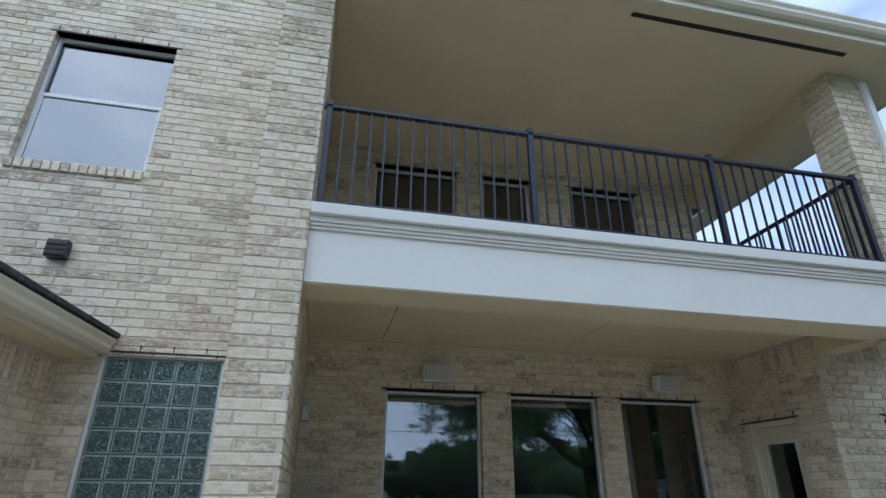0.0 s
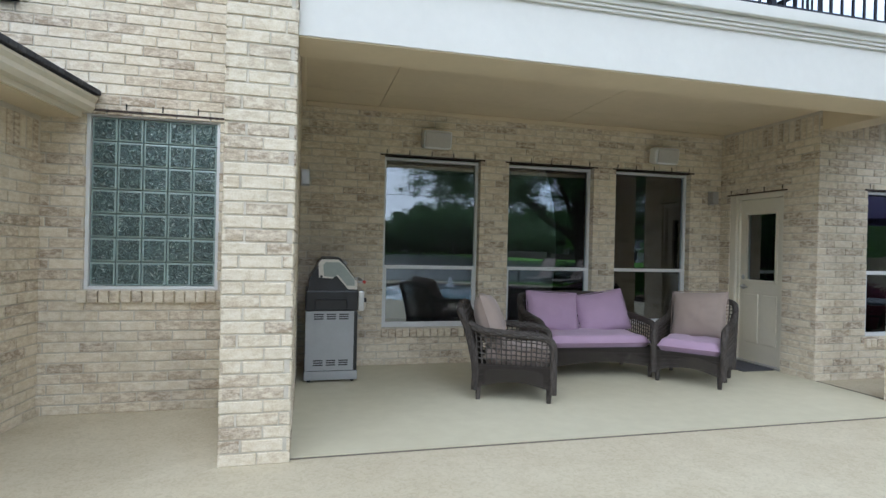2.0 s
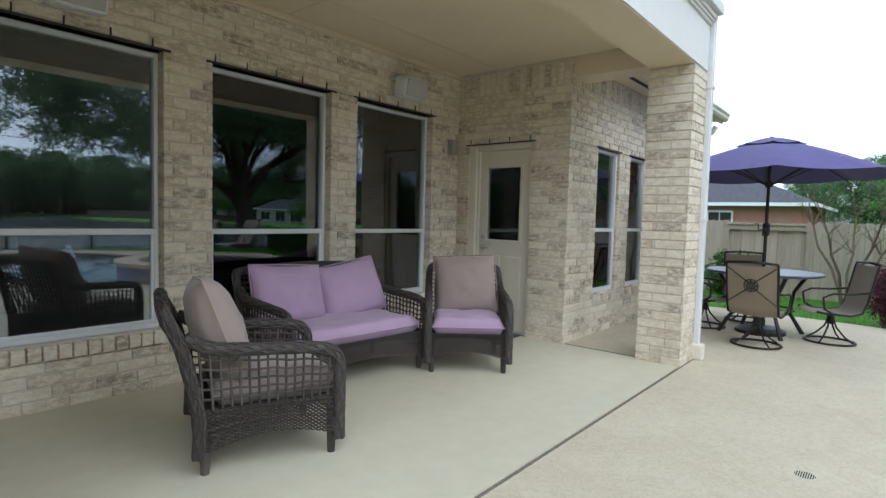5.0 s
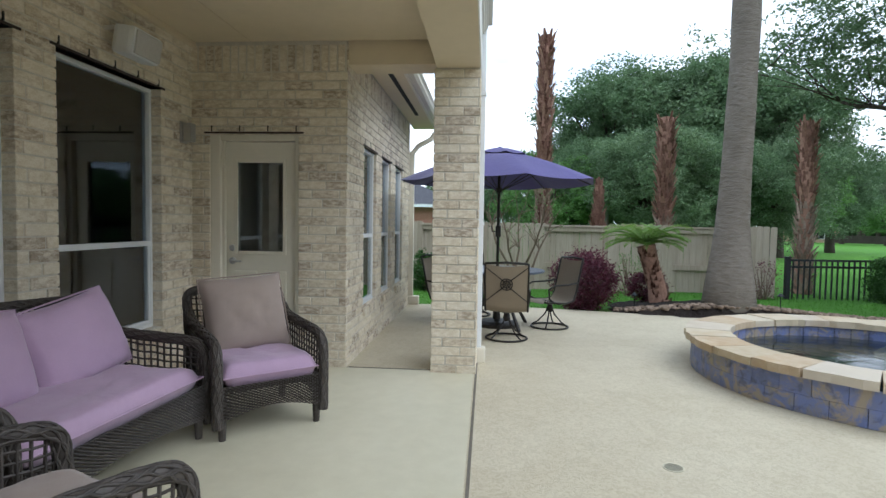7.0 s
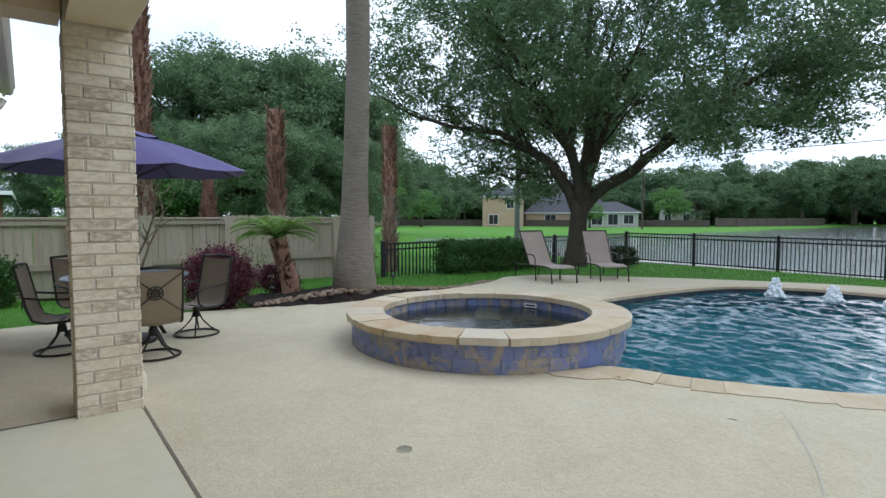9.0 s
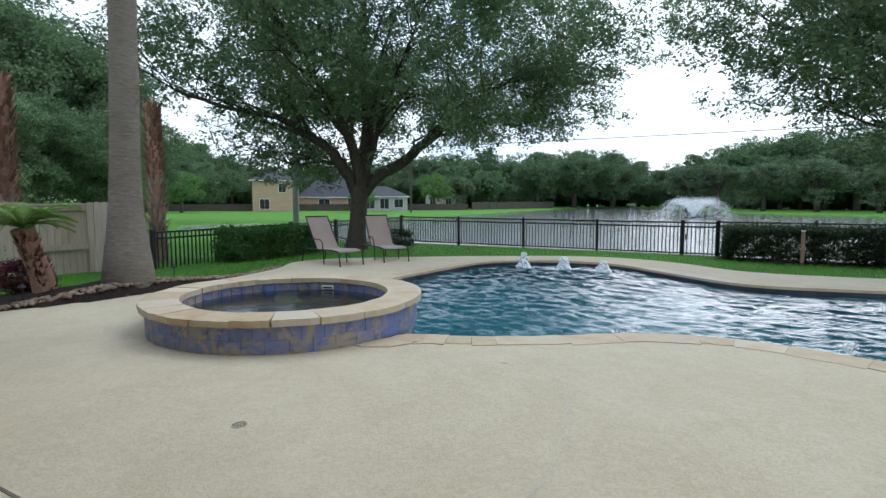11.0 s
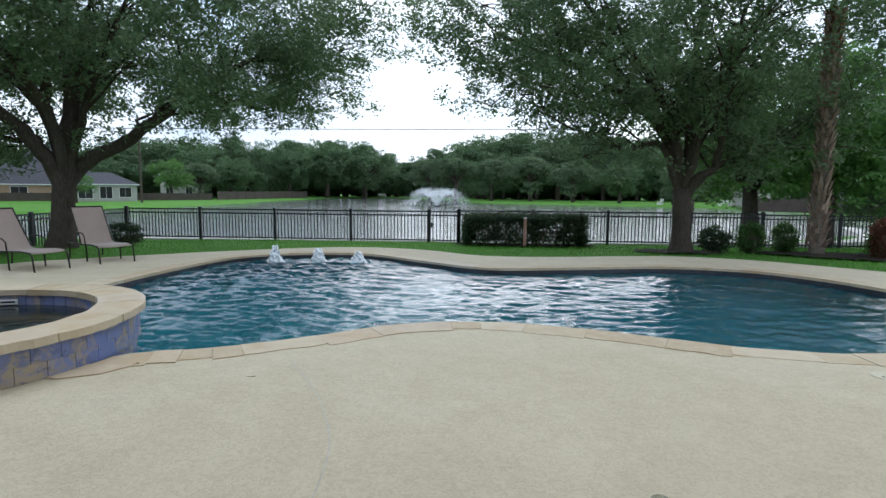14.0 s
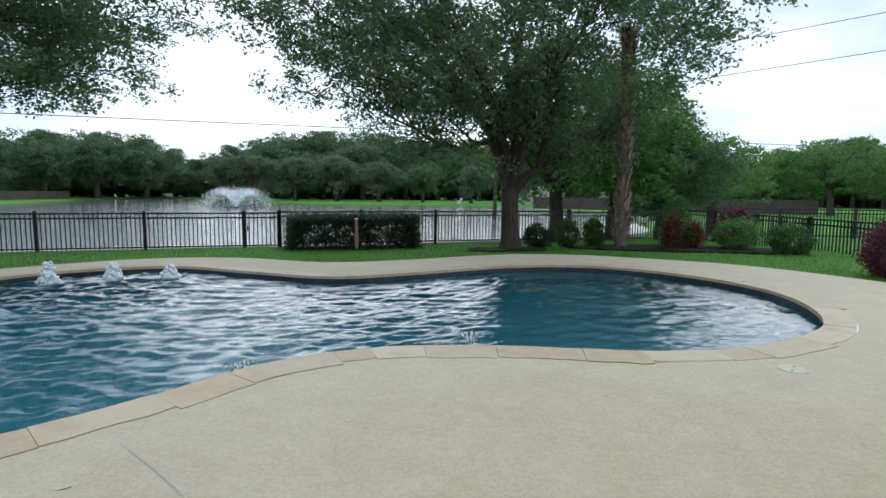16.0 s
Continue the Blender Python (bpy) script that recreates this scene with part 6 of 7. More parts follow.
def hedge(name, x0, x1, y0, y1, z0, z1, mat, size, count, seed, label, per=26):
    r = random.Random(seed)
    t = thing(name, label, "hedge", pose((x0 + x1) / 2, (y0 + y1) / 2, z0))
    hx, hy, hz = (x1 - x0) / 2, (y1 - y0) / 2, z1 - z0
    g, cen = Geo(), []
    for _ in range(count):
        a, b, c = r.uniform(-1, 1), r.uniform(-1, 1), r.random()
        m = r.randrange(5)
        if m < 2:
            c = 1
        elif m == 2:
            b = r.choice((-1, 1))
        elif m == 3:
            a = r.choice((-1, 1))
        e = 0.93 + 0.1 * noise.noise((a * hx * 2, b * hy * 2, c * 3 + seed))
        cen.append((a * hx * e, b * hy * e, 0.12 + (hz - 0.12) * c * e))
    for _ in range(int(count / 45)):
        a, b = r.uniform(-0.85, 0.85) * hx, r.uniform(-0.6, 0.6) * hy
        g.tube(bent((a, b, -0.1), (a + r.uniform(-0.2, 0.2), b + r.uniform(-0.15, 0.15), hz * 0.85), 0, r, 4, 0.05), [0.018, 0.013, 0.008, 0.004], 5)
    tagged(part("branching_stem", g, TWIG, t), kind="stuff")
    leaves("foliage", t, cen, per, (0.13, 0.13, 0.1), size, seed, mat, 0, 0.5)
    return t


bush("burgundy_bush", 9.95, 2.4, -0.06, 0.48, 0.48, 0.47, RED_LEAF, 0.045, 420, 21, "round burgundy-leaved bush at the deck edge", per=34)
bush("burgundy_bush", 11.3, 1.0, -0.05, 0.34, 0.34, 0.26, RED_LEAF, 0.05, 120, 22, "small burgundy bush in the mulch bed")
bush("burgundy_bush", -8.3, -3.1, -0.1, 0.55, 0.5, 0.55, RED_LEAF, 0.05, 300, 23, "burgundy bush beside the deck")
bush("green_shrub", 13.3, 5.25, -0.25, 0.5, 0.5, 0.45, HEDGE_LEAF, 0.08, 130, 24, "dark green shrub by the board fence")
bush("dry_shrub", 13.0, 0.9, -0.2, 0.42, 0.42, 0.5, BRIGHT_LEAF, 0.04, 90, 25, "thin twiggy shrub by the board fence", per=6)
bush("dry_shrub", 13.1, -1.9, -0.25, 0.4, 0.4, 0.48, RED_LEAF, 0.04, 90, 26, "thin reddish shrub by the fence end", per=6)
hedge("hedge", 12.3, 13.1, -7.2, -4.0, -0.3, 0.62, HEDGE_LEAF, 0.065, 1100, 27, "clipped green hedge along the iron side fence")
hedge("hedge", -2.0, 1.85, -13.4, -12.2, -0.36, 0.62, DARK_HEDGE_LEAF, 0.07, 1500, 28, "dark clipped hedge before the lake fence")
bush("small_shrub", 11.2, -9.6, -0.2, 0.5, 0.4, 0.34, DARK_HEDGE_LEAF, 0.06, 120, 29, "low dark shrub at the foot of the oak")
for i, (x, y, rr, hh, mt) in enumerate(((-5.2, -10.8, 0.42, 0.36, DARK_HEDGE_LEAF), (-6.2, -10.9, 0.36, 0.42, HEDGE_LEAF), (-7.1, -10.9, 0.3, 0.45, HEDGE_LEAF), (-8.6, -9.0, 0.5, 0.4, BRIGHT_LEAF),
                                      (-9.2, -9.8, 0.45, 0.75, HEDGE_LEAF), (-10.1, -8.6, 0.5, 0.6, RED_LEAF), (-9.6, -7.9, 0.55, 0.45, BRIGHT_LEAF), (-10.0, -6.7, 0.5, 0.36, HEDGE_LEAF))):
    bush("small_shrub", x, y, ground_z(x, y), rr, rr, hh, mt, 0.07, 120, 130 + i, "rounded garden shrub in the mulch bed", per=24)

for i, (x, y, h) in enumerate(((-8.25, -8.8, 0.5), (-8.85, -8.7, 0.36))):
    bush("rusty_shrub", x, y, ground_z(x, y), 0.26, 0.24, h, RUST_LEAF, 0.07, 110, 150 + i, "upright rusty brown shrub in the mulch bed", per=26)


def mulch(loop, label):
    """A low sheet of bark mulch laid on the lawn."""
    x0, x1, y0, y1 = min(p[0] for p in loop), max(p[0] for p in loop), min(p[1] for p in loop), max(p[1] for p in loop)
    vs, ids = [], {}
    for i, x in enumerate(np.arange(x0, x1, 0.12)):
        for j, y in enumerate(np.arange(y0, y1, 0.12)):
            if inside(x, y, loop) and not inside(x, y, deck_loop):
                ids[(i, j)] = len(vs)
                vs.append((x, y, ground_z(x, y) + 0.05 + 0.03 * noise.noise((x * 6, y * 6, 1))))
    fs = [(k, ids[(i + 1, j)], ids[(i + 1, j + 1)], ids[(i, j + 1)]) for (i, j), k in ids.items() if (i + 1, j) in ids and (i + 1, j + 1) in ids and (i, j + 1) in ids]
    solid("mulch_bed", Geo().add(vs, fs), MULCH, label, "mulch bed", "stuff", smooth=True)


mulch(curve_points([(-2.9, -10.3), (-3.3, -9.5), (-4.4, -9.4), (-5.2, -9.9), (-5.0, -11.0), (-4.0, -11.4), (-3.1, -11.1)], 5), "dark bark mulch round the foot of the oak")
mulch(curve_points([(2.1, -12.6), (0.8, -11.95), (-1.2, -11.9), (-2.3, -12.5), (-2.0, -13.5), (1.8, -13.5)], 5), "dark bark mulch under the clipped hedge")
mulch(curve_points([(-5.9, -10.2), (-6.8, -8.6), (-7.9, -7.6), (-9.0, -6.6), (-10.4, -6.3), (-10.7, -8.6), (-9.5, -10.6), (-7.4, -11.4), (-6.2, -11.2)], 5), "dark bark mulch bed under the garden shrubs")

# crape myrtle with bare stems
cm = thing("crape_myrtle", "bare multi-stemmed crape myrtle by the fence", "tree", pose(13.0, 3.25, -0.2))
g, r = Geo(), random.Random(5)
ends = []
for k in range(5):
    a = k * 1.26
    e = (0.75 * math.cos(a), 0.75 * math.sin(a), 1.7 + 0.2 * (k % 2))
    pts = bent((0.05 * math.cos(a), 0.05 * math.sin(a), -0.1), e, 0.0, r, 6, 0.08)
    g.tube(pts, [0.035, 0.03, 0.026, 0.02, 0.016, 0.012], 7)
    for _ in range(9):
        p = pts[r.randrange(3, 6)]
        q = p + Vector((r.uniform(-0.5, 0.5), r.uniform(-0.5, 0.5), r.uniform(0.2, 0.75)))
        g.tube(bent(p, q, 0.03, r, 4, 0.05), [0.011, 0.008, 0.005, 0.003], 4)
        ends.append(q[:])
tagged(part("branching_stem", g, TWIG, cm), kind="stuff")
leaves("sparse_leaves", cm, ends, 10, (0.2, 0.2, 0.2), 0.05, 9, BRIGHT_LEAF)

# sago palm
sg = thing("sago_palm", "sago palm with a shaggy leaning trunk", "palm", pose(10.45, 1.02, 0.0))
g = Geo()
g.tube([(0, 0, -0.2), (0.0, 0.08, 0.3), (0.0, 0.2, 0.7), (0, 0.28, 1.0)], [0.17, 0.15, 0.14, 0.15], 14)
r = random.Random(31)
for i in range(150):
    t = r.random()
    a = r.uniform(0, 6.28)
    c = Vector((0, 0.28 * t, 0.95 * t))
    d, s = Vector((math.cos(a), math.sin(a), 0)), Vector((-math.sin(a), math.cos(a), 0))
    b = c + d * 0.14
    g.add([(b - s * 0.03)[:], (b + s * 0.03)[:], (b + d * 0.06 + Vector((0, 0, 0.1)))[:]], [(0, 1, 2), (2, 1, 0)])
part("trunk", g, BOOT, sg, "shaggy brown trunk")
for i in range(48):
    a, up = i * 2.4, 0.45 + 1.0 * (i % 6) / 6
    ln = r.uniform(0.58, 0.8)
    fr = Geo()
    pts = []
    for k in range(9):
        t = k / 8
        pts.append(Vector((math.cos(a) * ln * t, 0.28 + math.sin(a) * ln * t, 1.0 + ln * (up * t - (0.35 + 0.45 * up) * t * t))))
    fr.tube(pts, [0.008 - 0.0007 * k for k in range(9)], 4)
    s = Vector((-math.sin(a), math.cos(a), 0))
    for k in range(2, 33):
        t = k / 33
        p = pts[min(8, int(t * 8))].lerp(pts[min(8, int(t * 8) + 1)], t * 8 - int(t * 8))
        w = 0.13 * math.sin(math.pi * min(1, t * 1.02)) + 0.02
        f = (pts[8] - pts[0]).normalized()
        for sd in (-1, 1):
            e = p + s * sd * w + f * w * 0.5 + Vector((0, 0, 0.03))
            fr.add([p[:], (p + f * 0.022)[:], e[:]], [(0, 1, 2)])
    part("frond", fr, PALM_LEAF, sg)

# mulch bed and pebbles
bed = curve_points([(9.15, 2.0), (8.95, 1.0), (8.85, 0.3), (9.05, -0.8), (9.5, -1.7), (10.6, -1.2), (11.3, 0.0), (11.6, 1.2), (10.6, 1.9)], 6)
n0 = 24
net, idx = [], {}
for i in range(n0 + 1):
    for j in range(n0 * 2 + 1):
        x, y = 8.75 + 3.0 * i / n0, -1.7 + 3.9 * j / (n0 * 2)
        if inside(x, y, bed):
            idx[(i, j)] = len(net)
            mz = ground_z(x, y) + 0.04 + 0.03 * noise.noise((x * 6, y * 6, 1))
            net.append((x, y, min(mz, -0.015) if inside(x, y, deck_loop) else mz))
fs = [(k, idx[(i + 1, j)], idx[(i + 1, j + 1)], idx[(i, j + 1)]) for (i, j), k in idx.items() if (i + 1, j) in idx and (i + 1, j + 1) in idx and (i, j + 1) in idx]
solid("mulch_bed", Geo().add(net, fs), MULCH, "mounded bed of dark bark mulch", "mulch bed", "stuff", smooth=True)
ball = bmesh.new()
bmesh.ops.create_icosphere(ball, subdivisions=1, radius=1)
bv, bf = [v.co.copy() for v in ball.verts], [tuple(v.index for v in f.verts) for f in ball.faces]
ball.free()
g, r = Geo(), random.Random(88)
for k in range(620):
    t = r.random()
    x, y = 0, 0
    p = edge[min(len(edge) - 2, int(13.5 + t * 19))]
    q = edge[min(len(edge) - 1, int(13.5 + t * 19) + 1)]
    u = r.random()
    x, y = p[0] + (q[0] - p[0]) * u + r.uniform(0.03, 0.34), p[1] + (q[1] - p[1]) * u
    s = r.uniform(0.018, 0.05)
    sx, sy, sz = s * r.uniform(0.8, 1.4), s * r.uniform(0.8, 1.4), s * r.uniform(0.5, 0.8)
    m = pose(x, y, ground_z(x, y) + 0.05, r.uniform(-20, 20), r.uniform(-20, 20), r.uniform(0, 180))
    g.add([(m @ Vector((v.x * sx, v.y * sy, v.z * sz)))[:] for v in bv], bf)
solid("pebbles", g, PEBBLE, "band of brown river pebbles edging the bed", "pebbles", "stuff", smooth=True)

# lawn blades in the strips nearest the deck
r = np.random.RandomState(3)
pts = []
while len(pts) < 42000:
    x, y = r.uniform(-12, 14), r.uniform(-14.2, 6)
    if x < 8.8 and y > -6.3 and x > -5:
        continue
    if not inside(x, y, deck_loop) and not (8.7 < x < 11.8 and inside(x, y, bed)):
        pts.append((x, y, ground_z(x, y) - 0.005))
leaves("grass", None, pts, 1, (0, 0, 0), 0.07, 4, GRASS, -1.6, 0.16)
tagged(bpy.data.objects["grass"], "fresh green grass blades of the lawn", "grass", "", "stuff")

# ---- things on the patio ----


def pillow(name, w, d, h, mat, parent, m, seed, label, puff=2.4):
    """A stuffed cushion: a rounded slab, pinched at the corners, with soft creases."""
    n = 22
    vs, fs = [], []
    for side in (1, -1):
        for i in range(n + 1):
            for j in range(n + 1):
                u, v = i / n * 2 - 1, j / n * 2 - 1
                k = max(0.0, (1 - abs(u) ** puff) * (1 - abs(v) ** puff)) ** 0.45
                pin = 1 - 0.06 * (1 - abs(u) ** 2) * abs(v) ** 8 - 0.06 * (1 - abs(v) ** 2) * abs(u) ** 8
                cr = 0.012 * noise.noise((u * 2.2 + seed, v * 2.2, side * 2.0)) + 0.008 * noise.noise((u * 5, v * 5 + seed, side * 3.0)) * k
                vs.append((u * w / 2 * pin, v * d / 2 * pin, side * (h / 2 * k + cr * k)))
    b = (n + 1) ** 2
    for i in range(n):
        for j in range(n):
            a = i * (n + 1) + j
            fs += [(a, a + n + 1, a + n + 2, a + 1), (b + a, b + a + 1, b + a + n + 2, b + a + n + 1)]
    g = Geo().add(vs, fs).moved(m)
    p = part(name, g, mat, parent, label, smooth=True)
    rim = [m @ Vector((u * w / 2 * 0.995, v * d / 2 * 0.995, 0)) for u, v in [(-1 + 2 * k / 8, -1) for k in range(8)] + [(1, -1 + 2 * k / 8) for k in range(8)] + [(1 - 2 * k / 8, 1) for k in range(8)] + [(-1, 1 - 2 * k / 8) for k in range(8)]]
    part("piping", Geo().tube(rim, 0.005, 5, closed=True), mat, p)
    return p


def woven(g, path, z_low, z_high, rows, cols, amp=0.008, th=0.011):
    """A woven panel over a path in plan: flat strands that pass in and out of the stakes. z_low and z_high are functions of the run 0..1."""
    pts = [Vector(p) for p in path]
    seg = [0.0]
    for a, b in zip(pts, pts[1:]):
        seg.append(seg[-1] + (b - a).length)
    total = seg[-1]

    def at(t):
        s = t * total
        for i in range(len(pts) - 1):
            if s <= seg[i + 1] + 1e-9:
                k = (s - seg[i]) / max(1e-9, seg[i + 1] - seg[i])
                d = (pts[i + 1] - pts[i]).normalized()
                return pts[i].lerp(pts[i + 1], k), Vector((d.y, -d.x))
        d = (pts[-1] - pts[-2]).normalized()
        return pts[-1], Vector((d.y, -d.x))

    for r in range(rows):
        vs, fs = [], []
        for c in range(cols + 1):
            t = c / cols
            p, nrm = at(t)
            lo, hi = z_low(t), z_high(t)
            z0, z1 = lo + (hi - lo) * r / rows, lo + (hi - lo) * (r + 1.02) / rows
            o = amp * (1 if (c + r) % 2 else -1)
            mid = p + nrm * (o + 0.004)
            q = p + nrm * o
            vs += [(q.x, q.y, z0), (mid.x, mid.y, (z0 + z1) / 2), (q.x, q.y, z1)]
            if c:
                k = 3 * c
                fs += [(k - 3, k, k + 1, k - 2), (k - 2, k + 1, k + 2, k - 1)]
        g.add(vs, fs)


def lattice(g, quad, nu, nv, r=0.0058):
    """An open lattice between four corners: a (low left), b (low right), c (top right), d (top left)."""
    a, b, c, d = (Vector(p) for p in quad)
    for i in range(nu + 1):
        t = i / nu
        g.tube([a.lerp(b, t), d.lerp(c, t)], r * 1.15, 5)
    for j in range(1, nv):
        t = j / nv
        p, q = a.lerp(d, t), b.lerp(c, t)
        g.tube([p.lerp(q, k / 8) + Vector((0, 0, 0.003 * (-1) ** k)) for k in range(9)], r, 5)


def wicker_seat(name, width, m, label, category, pillows, seat_label, group="", seat_cloth=None):
    """Wicker armchair or loveseat: front towards -y, origin on the floor at its middle."""
    t = thing(name, label, category, m, group)
    w, d, arm, seat, back = width / 2, 0.34, 0.56, 0.31, 0.82
    for x in (-w + 0.035, w - 0.035):
        for y, s in ((-d + 0.03, -1), (d - 0.03, 1)):
            part("leg", Geo().tube([(x, y, 0.0), (x, y + 0.0, 0.08), (x, y, 0.3)], [0.02, 0.024, 0.026], 10), WICKER, t)
    def flat_top(v): return lambda u: v
    g = Geo()
    arch = lambda u: 0.11 + 0.07 * math.sin(math.pi * u)
    woven(g, [(-w, -d), (w, -d)], arch, flat_top(seat + 0.02), 20, int(width / 0.016))
    tagged(part("front_panel", g, WICKER, t), kind="stuff")
    for sx in (-1, 1):
        g = Geo()
        path = [(sx * w, d), (sx * w, -d)] if sx < 0 else [(sx * w, -d), (sx * w, d)]
        woven(g, path, arch, flat_top(seat + 0.02), 20, 44)
        tagged(part("side_panel", g, WICKER, t), kind="stuff")
        g = Geo()
        x = sx * w
        lattice(g, [(x, d - 0.02, seat + 0.02), (x, -d + 0.02, seat + 0.02), (x, -d + 0.01, arm - 0.01), (x, d - 0.0, arm + 0.06)], 15, 6)
        tagged(part("arm_lattice", g, WICKER, t), kind="stuff")
        g = Geo()
        rim = [(x, d + 0.06, arm + 0.12), (x, d - 0.05, arm + 0.065), (x, 0.1, arm + 0.045), (x, -0.15, arm + 0.03), (x, -d + 0.07, arm + 0.012), (x, -d + 0.015, arm - 0.03), (x, -d, arm - 0.12), (x, -d, 0.3), (x, -d, 0.09)]
        g.braid(rim, 0.033)
        part("arm_rail", g, WICKER, t, "thick braided arm rail", smooth=True)
    g = Geo()
    woven(g, [(w, d), (-w, d)], arch, flat_top(seat + 0.05), 14, int(width / 0.018))
    tagged(part("back_skirt", g, WICKER, t), kind="stuff")
    g = Geo()
    lattice(g, [(-w + 0.02, d, seat + 0.05), (w - 0.02, d, seat + 0.05), (w - 0.02, d + 0.13, back - 0.02), (-w + 0.02, d + 0.13, back - 0.02)], int(width / 0.042), 11)
    tagged(part("back_lattice", g, WICKER, t), kind="stuff")
    g = Geo()
    rim = [(-w, d, 0.1), (-w, d, seat), (-w, d + 0.07, 0.62), (-w + 0.005, d + 0.13, back - 0.06), (-w + 0.04, d + 0.145, back - 0.015), (-w * 0.6, d + 0.15, back), (0, d + 0.15, back + 0.012), (w * 0.6, d + 0.15, back), (w - 0.04, d + 0.145, back - 0.015), (w - 0.005, d + 0.13, back - 0.06), (w, d + 0.07, 0.62), (w, d, seat), (w, d, 0.1)]
    g.braid(rim, 0.032)
    part("back_rail", g, WICKER, t, "thick braided back rail", smooth=True)
    part("seat_deck", Geo().box(-w + 0.01, w - 0.01, -d + 0.01, d - 0.01, seat - 0.02, seat + 0.005), WICKER, t)
    # cushions lie on the seat as things of their own
    c = thing("seat_cushion", seat_label, "cushion", m)
    pillow("cushion", width - 0.07, 0.62, 0.15, seat_cloth or LILAC, c, pose(0, -0.035, seat + 0.07), 3 + width, "", 12.0)
    for k, (px, mat, pl, tilt) in enumerate(pillows):
        c = thing("back_pillow", pl, "pillow", m)
        pillow("cushion", 0.62 if width > 1 else 0.57, 0.48 if width > 1 else 0.54, 0.21 if width > 1 else 0.25, mat, c, pose(px, d - 0.11, seat + (0.325 if width > 1 else 0.355), 70, tilt, 0), 11 + k * 3.7 + width, "")
    return t


TAUPE_LABEL = "plump taupe back pillow leaning in a wicker armchair"
wicker_seat("wicker_armchair", 0.66, pose(2.35, 5.31, 0, 0, 0, 68), "dark brown wicker armchair with open lattice arms", "armchair", [(0.0, TAUPE, TAUPE_LABEL, 4)], "taupe seat cushion on the wicker armchair", "wicker armchairs", TAUPE)
wicker_seat("wicker_armchair", 0.66, pose(4.47, 5.505, 0, 0, 0, -49), "dark brown wicker armchair near the patio door", "armchair", [(0.0, TAUPE, TAUPE_LABEL, -3)], "lilac seat cushion on the wicker armchair", "wicker armchairs")
wicker_seat("wicker_loveseat", 1.26, pose(3.49, 6.03, 0, 0, 0, -4), "dark brown wicker loveseat with open lattice arms", "sofa",
            [(-0.31, LILAC, "lilac back pillow on the loveseat", 3), (0.29, LILAC, "lilac back pillow slumped on the loveseat", -9)], "long lilac seat cushion on the loveseat")

# gas grill seen from its end
gr = thing("gas_grill", "grey and black gas grill on a cabinet", "grill", pose(0.45, 5.95, 0))
W, L = 0.5, 0.66
part("cabinet", Geo().box(0.01, W, 0.012, L, 0.07, 0.7, 0.006), BLACK_ENAMEL, gr)
panel = part("end_panel", Geo().box(0.0, W - 0.035, 0.0, 0.014, 0.12, 0.7, 0.005), GREY_ENAMEL, gr, "light grey vented end panel")
part("base_skirt", Geo().box(-0.005, W + 0.005, -0.006, L, 0.03, 0.115, 0.006), GREY_ENAMEL, gr)
for zrow in (0.17, 0.62):
    for c in range(3):
        for k in range(3):
            part("vent_slot", Geo().box(0.08 + c * 0.12, 0.17 + c * 0.12, -0.002, 0.004, zrow + k * 0.022, zrow + 0.011 + k * 0.022), DARK, panel)
part("firebox", Geo().box(-0.005, W + 0.0, -0.008, L, 0.705, 0.9, 0.012), BLACK_ENAMEL, gr)
part("shelf_handle", Geo().tube([(0.09, -0.014, 0.71), (0.09, -0.014, 0.8), (0.105, -0.014, 0.815), (0.38, -0.014, 0.815), (0.395, -0.014, 0.8), (0.395, -0.014, 0.71)], 0.008, 6), BLACK_METAL, gr)
control = part("control_panel", Geo().box(W + 0.002, W + 0.06, 0.0, L, 0.7, 0.895, 0.008), STEEL, gr, "steel control panel")
for k in range(3):
    part("knob", Geo().lathe([(0.024, 0), (0.024, 0.025), (0.018, 0.032)], sides=16).moved(pose(W + 0.06, 0.1 + k * 0.22, 0.8, 0, 90, 0)), BLACK_ENAMEL, control)
part("door_handle", Geo().tube([(W + 0.005, 0.08, 0.62), (W + 0.045, 0.08, 0.62), (W + 0.045, 0.3, 0.62), (W + 0.005, 0.3, 0.62)], 0.008, 8), STEEL, gr)
prof = [(0.02, 0.9), (0.03, 1.02), (0.12, 1.16), (0.16, 1.22), (0.32, 1.22), (0.4, 1.12), (0.48, 1.0), (0.5, 0.9)]
g = Geo()
n = len(prof)
g.add([(x, 0.0, z) for x, z in prof] + [(x, L, z) for x, z in prof], [tuple(range(n)), tuple(range(2 * n - 1, n - 1, -1))] + [(i, n + i, n + (i + 1) % n, (i + 1) % n) for i in range(n)])
lid = part("lid", g, BLACK_ENAMEL, gr, "black domed lid")
cap = [(0.12, 1.03), (0.11, 1.17), (0.14, 1.205), (0.3, 1.205), (0.36, 1.15), (0.485, 0.99), (0.49, 0.915), (0.4, 0.915), (0.31, 1.02), (0.29, 1.045), (0.265, 1.045), (0.25, 1.02)]
n = len(cap)
g = Geo().add([(x, -0.022, z) for x, z in cap] + [(x, -0.001, z) for x, z in cap], [tuple(range(n)), tuple(range(2 * n - 1, n - 1, -1))] + [(i, n + i, n + (i + 1) % n, (i + 1) % n) for i in range(n)])
endcap = part("end_cap", g, PLASTIC_WHITE, lid, "pale cast end cap of the lid")
cx = sum(p[0] for p in cap) / n
cz = sum(p[1] for p in cap) / n
inset = [((x - cx) * 0.8 + cx + 0.01, (z - cz) * 0.78 + cz + 0.006) for x, z in cap]
